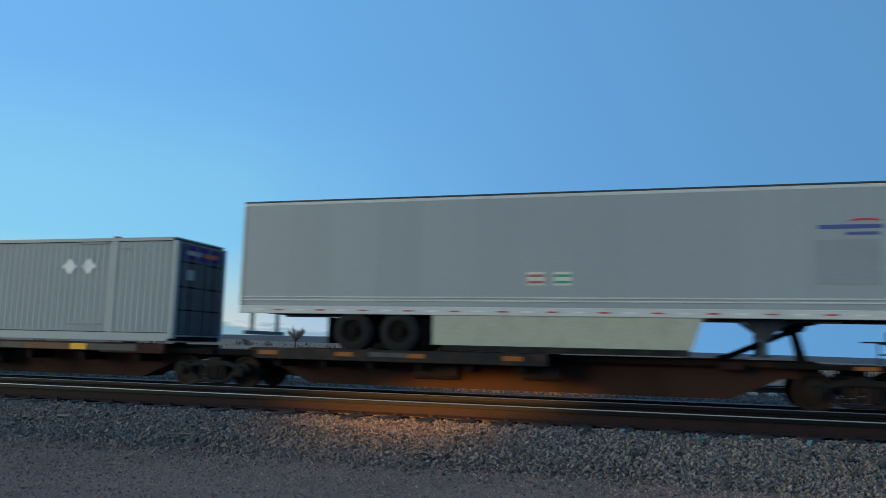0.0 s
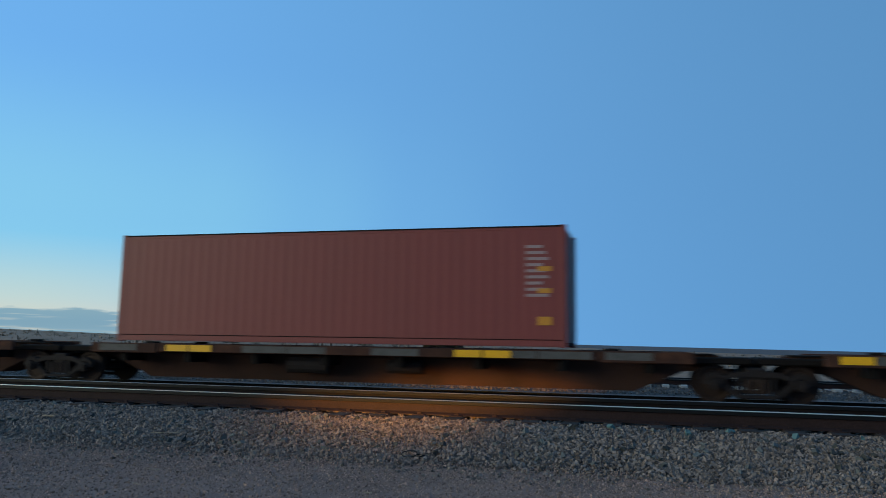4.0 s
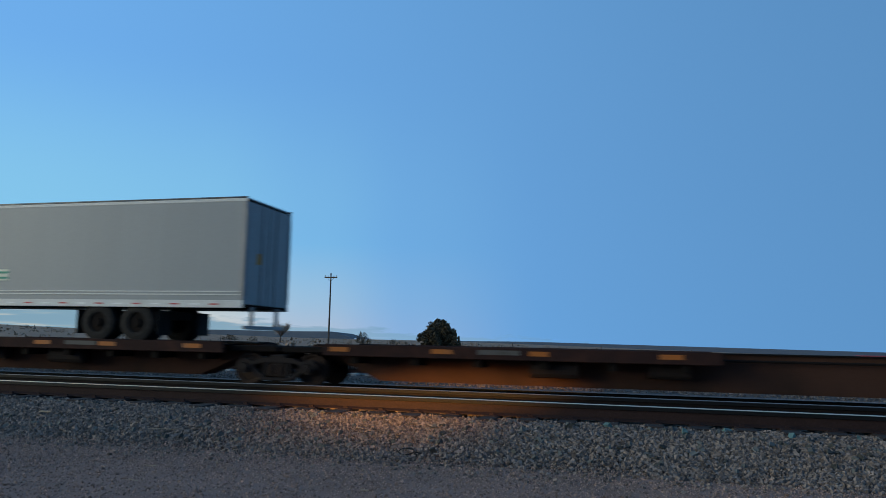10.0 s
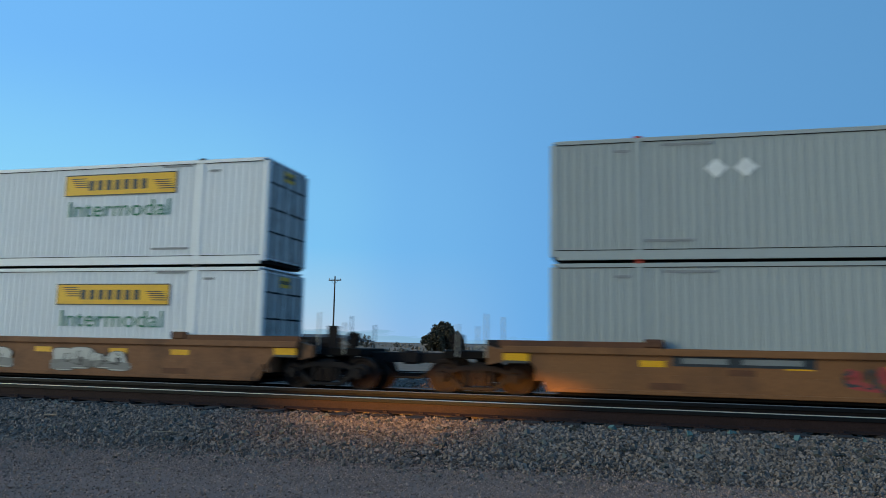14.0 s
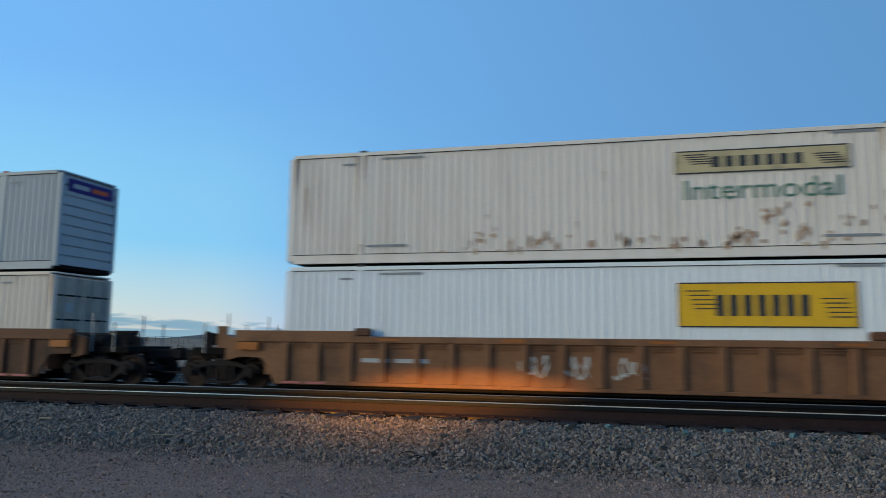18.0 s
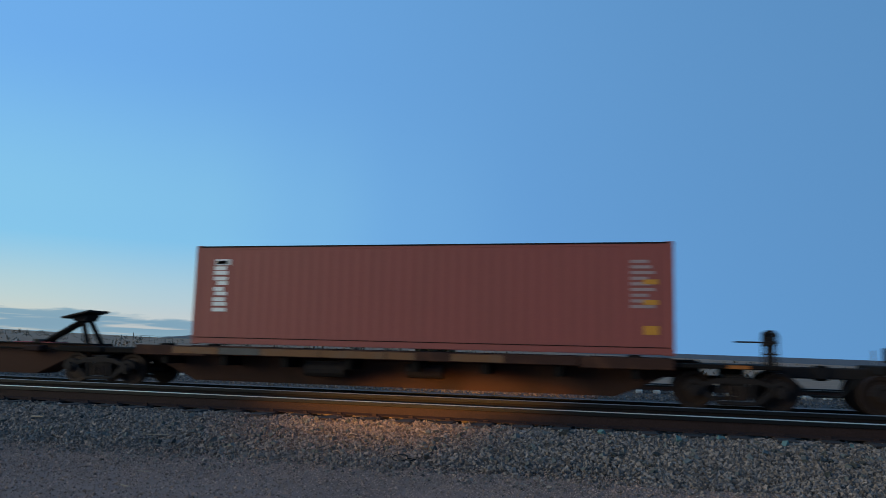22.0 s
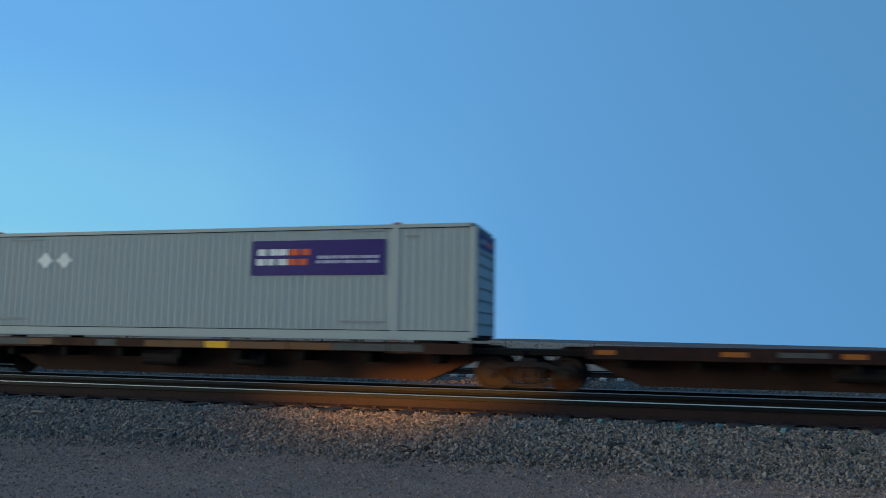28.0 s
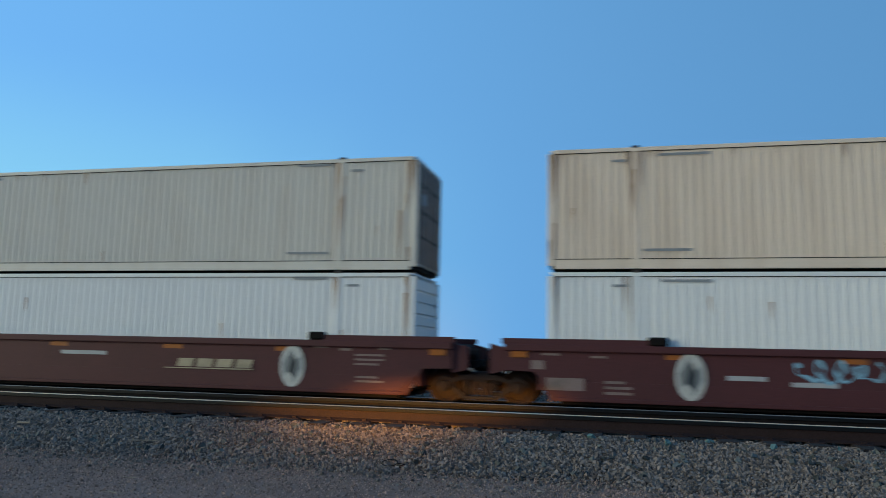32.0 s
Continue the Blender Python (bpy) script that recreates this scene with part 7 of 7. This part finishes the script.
art("maroon", (-807.4, -827.0, -846.5), 60, {
    0: [(swirl, -5.05), (scribble, GRAFFITI_BLUE, -3.1, -1.0, 0.72, 1.25, -1.386, 58, 0.06, 4), (pale_rows, [(-4.3, 0.75, 0.8, 5), (-3.0, 0.65, 0.9, 6), (-0.7, 1.15, 1.3, 8), (5.5, 0.4, 1.0, 6), (6.4, 0.8, 0.8, 5), (6.4, 0.65, 0.8, 5)]),
        (stencil_rows, ((-8.55, 0.88, 0.3, 0.2), (-8.2, 0.42, 0.85, 0.28), (-6.9, 0.36, 0.6, 0.06), (-6.9, 0.48, 0.6, 0.06), (-6.9, 0.6, 0.45, 0.06), (-8.3, 1.2, 0.4, 0.05), (-7.2, 1.16, 0.35, 0.05))),
        (slant_name, 1.5, 4.2, 0.66, 0.92), (scribble, GRAFFITI_GREY, 4.25, 6.0, 0.72, 1.25, -1.386, 59, 0.07, 4)],
    1: [(pale_rows, [(-1.7, 0.95, 1.4, 8)]), (slant_name, 1.5, 4.2, 0.66, 0.92), (swirl, 5.07),
        (stencil_rows, ((6.7, 1.08, 0.75, 0.05), (6.7, 0.97, 0.75, 0.05), (6.7, 0.86, 0.6, 0.05), (5.6, 1.26, 0.4, 0.06), (6.3, 1.2, 0.3, 0.06), (7.3, 1.24, 0.3, 0.06), (6.75, 0.45, 0.7, 0.05), (6.75, 0.55, 0.55, 0.05)))]}, 1.45)


def stack(s, low, high):
    box53(s, WELL0, *low, accent=CASTING_DARK if low[0] != "grey" else CASTING_RED)
    if high:
        box53(s, WELL1, *high, accent=CASTING_DARK if high[0] not in ("grey", "bluegrey") else CASTING_RED)


hauler_up = (sign_hauler, SIGN_YELLOW)
yellow_end = (sign_end, SIGN_YELLOW, 0.1, 0.35)
hauler_low = (sign_hauler, SIGN_YELLOW, (0.601, 0.828), (0.64, 0.84))
stack(-364.91, ("grey", "grey corrugated container with a half bleached purple panel", (sign_parcel, "half"), (sign_end, LILAC, 0.15)),
      ("grey", "grey corrugated container with a purple panel stacked on another", (sign_parcel, "new"), (sign_lights,), (sign_end, PURPLE)))
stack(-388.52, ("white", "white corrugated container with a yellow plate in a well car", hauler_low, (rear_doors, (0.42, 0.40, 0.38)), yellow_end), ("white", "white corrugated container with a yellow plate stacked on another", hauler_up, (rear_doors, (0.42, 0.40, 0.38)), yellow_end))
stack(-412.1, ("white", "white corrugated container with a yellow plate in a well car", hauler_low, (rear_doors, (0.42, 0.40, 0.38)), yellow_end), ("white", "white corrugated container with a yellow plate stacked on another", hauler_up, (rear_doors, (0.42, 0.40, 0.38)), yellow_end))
stack(-435.52, ("white", "white corrugated container with a pale yellow plate in a well car", (sign_hauler, SIGN_CREAM, (0.601, 0.828), (0.707, 0.897))),
      ("white", "white corrugated container with a yellow plate stacked on another", hauler_up, yellow_end))
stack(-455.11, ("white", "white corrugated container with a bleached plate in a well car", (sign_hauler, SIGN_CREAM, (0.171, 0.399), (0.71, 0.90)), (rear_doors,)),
      ("oldwhite", "weathered white container with a faded tan plate on top", (sign_hauler, SIGN_FADED, (0.599, 0.829), (0.66, 0.855), True, GREEN_GREY), (post_rust, 12)))
stack(-474.54, ("white", "white corrugated container with a large yellow plate in a well car", (sign_hauler, SIGN_YELLOW, (0.597, 0.824), (0.487, 0.827), False)),
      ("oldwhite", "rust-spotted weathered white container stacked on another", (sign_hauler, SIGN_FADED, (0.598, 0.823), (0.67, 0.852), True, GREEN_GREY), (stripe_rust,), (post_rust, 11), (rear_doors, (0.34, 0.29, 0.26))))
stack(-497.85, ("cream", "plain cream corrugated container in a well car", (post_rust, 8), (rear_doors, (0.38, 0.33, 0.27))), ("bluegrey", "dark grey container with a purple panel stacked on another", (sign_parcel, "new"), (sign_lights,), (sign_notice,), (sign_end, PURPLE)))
stack(-517.54, ("white", "white container with golden ends and a round red emblem", (yellow_ends,), (sign_round,)),
      ("iso_white", "white container with blue name blocks and a yellow spark", (sign_spark,)))
stack(-537.14, ("iso_white", "white container with blue name blocks sunk in a well car", (sign_spark, 0.51, True)),
      ("palegrey", "pale grey container with a yellow plate stacked on another", (sign_hauler, SIGN_YELLOW, (0.17, 0.398), (0.69, 0.916))))
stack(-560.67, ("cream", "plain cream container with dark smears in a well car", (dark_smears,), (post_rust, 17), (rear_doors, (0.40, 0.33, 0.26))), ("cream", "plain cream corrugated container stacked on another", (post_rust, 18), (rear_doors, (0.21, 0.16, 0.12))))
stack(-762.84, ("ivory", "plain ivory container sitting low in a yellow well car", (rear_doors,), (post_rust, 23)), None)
stack(-782.28, ("ivory", "plain ivory container sitting low in a yellow well car", (rear_doors,), (post_rust, 23)), None)
stack(-801.71, ("bluegrey", "blue-grey container with a purple panel in a yellow well car", (sign_parcel, "new"), (sign_lights,), (sign_end, PURPLE)), None)
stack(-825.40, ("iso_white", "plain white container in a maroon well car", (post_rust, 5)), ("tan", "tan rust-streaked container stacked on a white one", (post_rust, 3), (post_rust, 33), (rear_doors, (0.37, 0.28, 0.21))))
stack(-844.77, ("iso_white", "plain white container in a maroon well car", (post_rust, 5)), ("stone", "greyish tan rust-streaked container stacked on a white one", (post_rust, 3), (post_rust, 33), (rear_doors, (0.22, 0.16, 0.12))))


# ---- ties, loose stones and litter
def ties():
    t = tagged(new("ties"), "dark weathered wooden ties under the near rails", "railway tie", "", "structure")
    for i in range(-60, 50):
        x = i * 0.52 + 0.1
        part("tie", shared(("tie",), lambda: Build().box(-0.115, 0.115, -0.56, 2.07, Z_NEAR - 0.2 - 0.17, Z_NEAR - 0.2, 0.012)), TIE, t, at=(x + 0.02 * math.sin(i * 7.1), Y_NEAR + 0.06 + 0.09 * math.sin(i * 3.3), 0))
        for dy in (0, 1.51) if -32 < i < 16 else ():
            part("tie_plate", shared(("tie_plate",), lambda: Build().box(-0.09, 0.09, -0.17, 0.17, Z_NEAR - 0.204, Z_NEAR - 0.188, 0.003).box(-0.03, 0.03, -0.11, -0.085, Z_NEAR - 0.19, Z_NEAR - 0.165)), RAIL_RUST, t, at=(x, Y_NEAR + dy, 0))
    u = tagged(new("ties"), "dark wooden ties under the train's rails", "railway tie", "", "structure")
    for i in range(-40, 36):
        part("tie", shared(("far_tie",), lambda: Build().box(-0.115, 0.115, -1.3, 1.3, Z_TRACK - 0.37, Z_TRACK - 0.2, 0.01)), TIE, u, at=(i * 0.52, Y_TRACK, 0))

    w = tagged(new("ties"), "pale concrete ties of the empty far track", "railway tie", "", "structure")
    for i in range(-52, 18):
        part("tie", shared(("concrete_tie",), lambda: Build().box(-0.12, 0.12, -1.29, 1.29, Z_FAR - 0.4, Z_FAR - 0.188, 0.02)), CONCRETE, w, at=(i * 0.61, Y_FAR, 0))


ties()


def bed_height(y):
    pts = [(0, -0.02), (8.1, -0.02), (8.45, 0.01), (8.75, 0.09), (9.05, 0.18), (9.3, 0.25), (9.55, 0.30), (11.7, 0.305), (12.3, 0.26), (13.3, -0.05), (14.2, -0.16), (21.5, -0.16), (25.8, -0.16), (27.3, -0.13), (31.2, -0.13), (32.8, -0.17), (75, -0.17)]
    return float(np.interp(y, [a for a, b in pts], [b for a, b in pts]))


def stone_shapes(rng, n=12):
    """A few angular stones: jittered boxes with cut corners."""
    out = []
    for _ in range(n):
        vs = np.array([(x, y, z) for x in (-1, 1) for y in (-1, 1) for z in (-1, 1)], float) * 0.5
        vs *= rng.uniform(0.65, 1.35, (1, 3))
        vs += rng.uniform(-0.26, 0.26, vs.shape)
        out.append(vs)
    return out


QUADS = np.array([(0, 1, 3, 2), (4, 6, 7, 5), (0, 4, 5, 1), (2, 3, 7, 6), (0, 2, 6, 4), (1, 5, 7, 3)])


def scatter(name, mat, count, xr, yr, size, seed, label, sink=0.2, dense=None):
    """Loose angular stones as one joined mesh."""
    rng = np.random.default_rng(seed)
    shapes = stone_shapes(rng)
    x, y = rng.uniform(*xr, count), rng.uniform(*yr, count)
    if dense is not None:
        keep = rng.random(count) < dense(x, y)
        x, y = x[keep], y[keep]
    n = len(x)
    s = rng.uniform(size[0], size[1], n)
    a, b, c = rng.uniform(0, 2 * np.pi, n), rng.uniform(-0.9, 0.9, n), rng.uniform(-0.9, 0.9, n)
    vs = np.stack([shapes[i % len(shapes)] for i in range(n)]) * s[:, None, None]
    ca, sa, cb, sb, cc, sc = np.cos(a)[:, None], np.sin(a)[:, None], np.cos(b)[:, None], np.sin(b)[:, None], np.cos(c)[:, None], np.sin(c)[:, None]
    px, py, pz = vs[..., 0], vs[..., 1], vs[..., 2]
    py, pz = py * cb - pz * sb, py * sb + pz * cb
    px, pz = px * cc + pz * sc, -px * sc + pz * cc
    px, py = px * ca - py * sa, px * sa + py * ca
    z = np.array([bed_height(v) for v in y])
    pos = np.stack([px + x[:, None], py + y[:, None], pz + (z + s * sink)[:, None]], -1).reshape(-1, 3)
    faces = (QUADS[None] + 8 * np.arange(n)[:, None, None]).reshape(-1, 4)
    me = bpy.data.meshes.new(name)
    me.vertices.add(len(pos))
    me.vertices.foreach_set("co", pos.ravel())
    me.loops.add(faces.size)
    me.loops.foreach_set("vertex_index", faces.ravel())
    me.polygons.add(len(faces))
    me.polygons.foreach_set("loop_start", np.arange(0, faces.size, 4))
    me.update(calc_edges=True)
    me.shade_flat()
    me.materials.append(mat)
    return tagged(new(name, me), label, "gravel", "", "stuff")


scatter("ballast_stones", STONE, 90000, (-11.5, 4.5), (8.0, 9.95), (0.013, 0.037), 1, "grey angular crushed stone on the ballast shoulder",
        dense=lambda x, y: np.clip((y - 8.1 + 0.15 * np.sin(x * 1.3) + 0.1 * np.sin(x * 3.7)) / 0.7, 0.03, 1) ** 1.5 * np.where(y > 9.5, 0.32, 1.0))
scatter("ballast_stones", STONE, 9000, (-22, -11.5), (8.4, 9.9), (0.03, 0.058), 2, "grey angular crushed stone on the ballast shoulder")
scatter("ballast_stones", STONE, 5000, (4.5, 10), (8.4, 9.9), (0.03, 0.058), 3, "grey angular crushed stone on the ballast shoulder")
scatter("ballast_stones", STONE, 7000, (-14, 6), (10.3, 11.6), (0.04, 0.075), 4, "grey crushed stone between the near rails")
scatter("ballast_stones", STONE, 30000, (-38, 12), (14, 35), (0.028, 0.06), 5, "blue-grey crushed stone under the passing train")
scatter("gravel", GRAVEL, 105000, (-9.8, 3.2), (4.8, 8.7), (0.003, 0.011), 6, "fine gravel pressed into dark dirt", dense=lambda x, y: 0.4 + 0.6 * np.clip((y - 6.0) / 2.2, 0, 1))
scatter("gravel", STONE, 7000, (-11, 4), (7.3, 8.6), (0.010, 0.03), 7, "loose stones strayed from the ballast onto dirt", dense=lambda x, y: np.clip((y - 7.2) / 1.3, 0, 1) ** 1.5)


scatter("gravel", GRAVEL, 5200, (-9.8, 3.2), (4.8, 8.4), (0.009, 0.020), 17, "scattered pale pebbles on dark dirt")


def single_stones():
    """The nearest larger stones of the shoulder, each by itself."""
    rng = random.Random(8)
    shapes = stone_shapes(np.random.default_rng(9), 8)
    grey = material("ballast_single_stone", (0.085, 0.087, 0.08), 0.9, 0, 0.5, (0.13, 0.115, 0.10), 6, 0.4, 60, vary=0.6, spec=0.15)
    green = material("ballast_green_stone", (0.09, 0.15, 0.14), 0.8, 0, 0.4, (0.1, 0.12, 0.11), 6, 0.3, 60)
    bed = tagged(new("loose_ballast"), "single angular grey stones lying on the ballast shoulder", "", "", "structure")
    spots = [(rng.uniform(-9, 4), rng.uniform(8.5, 9.6), rng.uniform(0.036, 0.052), grey) for _ in range(290)]
    spots += [(x, y, s, green) for x, y, s in ((0.44, 9.43, 0.07), (0.93, 9.68, 0.06), (-0.44, 9.57, 0.07), (1.6, 9.5, 0.06), (2.3, 9.55, 0.05))]
    for x, y, s, m in spots:
        n = rng.randrange(8)
        ob = part("stone", shared(("stone", n), lambda: Build().add([tuple(v) for v in shapes[n]], [tuple(int(i) for i in q) for q in QUADS])), m, bed, at=(x, y, bed_height(y) + s * 0.45))
        ob.scale, ob.rotation_euler = (s, s, s), (rng.uniform(-0.8, 0.8), rng.uniform(-0.8, 0.8), rng.uniform(0, 6.28))


single_stones()


def litter(name, label, category, x, y, size, mat, turn, lift=0.0):
    t = thing(name, label, category)
    a, b, c = size
    part("body", Build().box(-a / 2, a / 2, -b / 2, b / 2, 0, c, min(size) * 0.2), mat, t)
    t.location, t.rotation_euler = (x, y, bed_height(y) + lift), (0.05, 0, turn)


litter("wood_stick", "pale splintered wood stick on the ballast", "stick", -8.11, 8.99, (0.195, 0.028, 0.021), STRAW, 0.1, 0.05)
litter("straw_stalk", "pale dry straw stalk on the ballast", "straw", -3.43, 8.99, (0.15, 0.014, 0.0084), STRAW, -0.6, 0.06)
litter("straw_stalk", "pale dry straw stalk on the ballast", "straw", -2.57, 9.17, (0.12, 0.01, 0.0084), STRAW, -0.9, 0.06)
litter("twig", "thin pale twig on dark dirt", "twig", -4.82, 6.8, (0.12, 0.008, 0.007), STRAW, 0.1, 0.03)
litter("twig", "thin pale twig on dark dirt", "twig", -4.48, 6.08, (0.15, 0.008, 0.007), STRAW, -0.4, 0.03)
litter("wood_chip", "small pale wood chip on dark dirt", "wood chip", -2.39, 6.44, (0.075, 0.014, 0.0084), STRAW, 0.05, 0.02)
litter("twig", "thin curved dry stalk on the ballast", "twig", -6.0, 8.66, (0.375, 0.01, 0.0084), STRAW, 0.25, 0.05)


def wire_loop(x, y):
    t = thing("wire_loop", "bent dark rusty wire loop on dirt", "wire")
    k = Build()
    ring = [(0.09 * math.cos(q * math.pi / 8), 0.075 * math.sin(q * math.pi / 8), 0.05 + 0.025 * math.sin(q * math.pi / 8)) for q in range(17)]
    for p, q in zip(ring, ring[1:]):
        k.rod(p, q, 0.0055, 6)
    k.rod(ring[0], (0.18, 0.03, 0.035), 0.0055, 6).rod((0.18, 0.03, 0.035), (0.13, -0.05, 0.03), 0.0055, 6)
    part("wire", k, BLACK, t)
    t.location = (x, y, bed_height(y))


wire_loop(-2.64, 8.43)
motions()
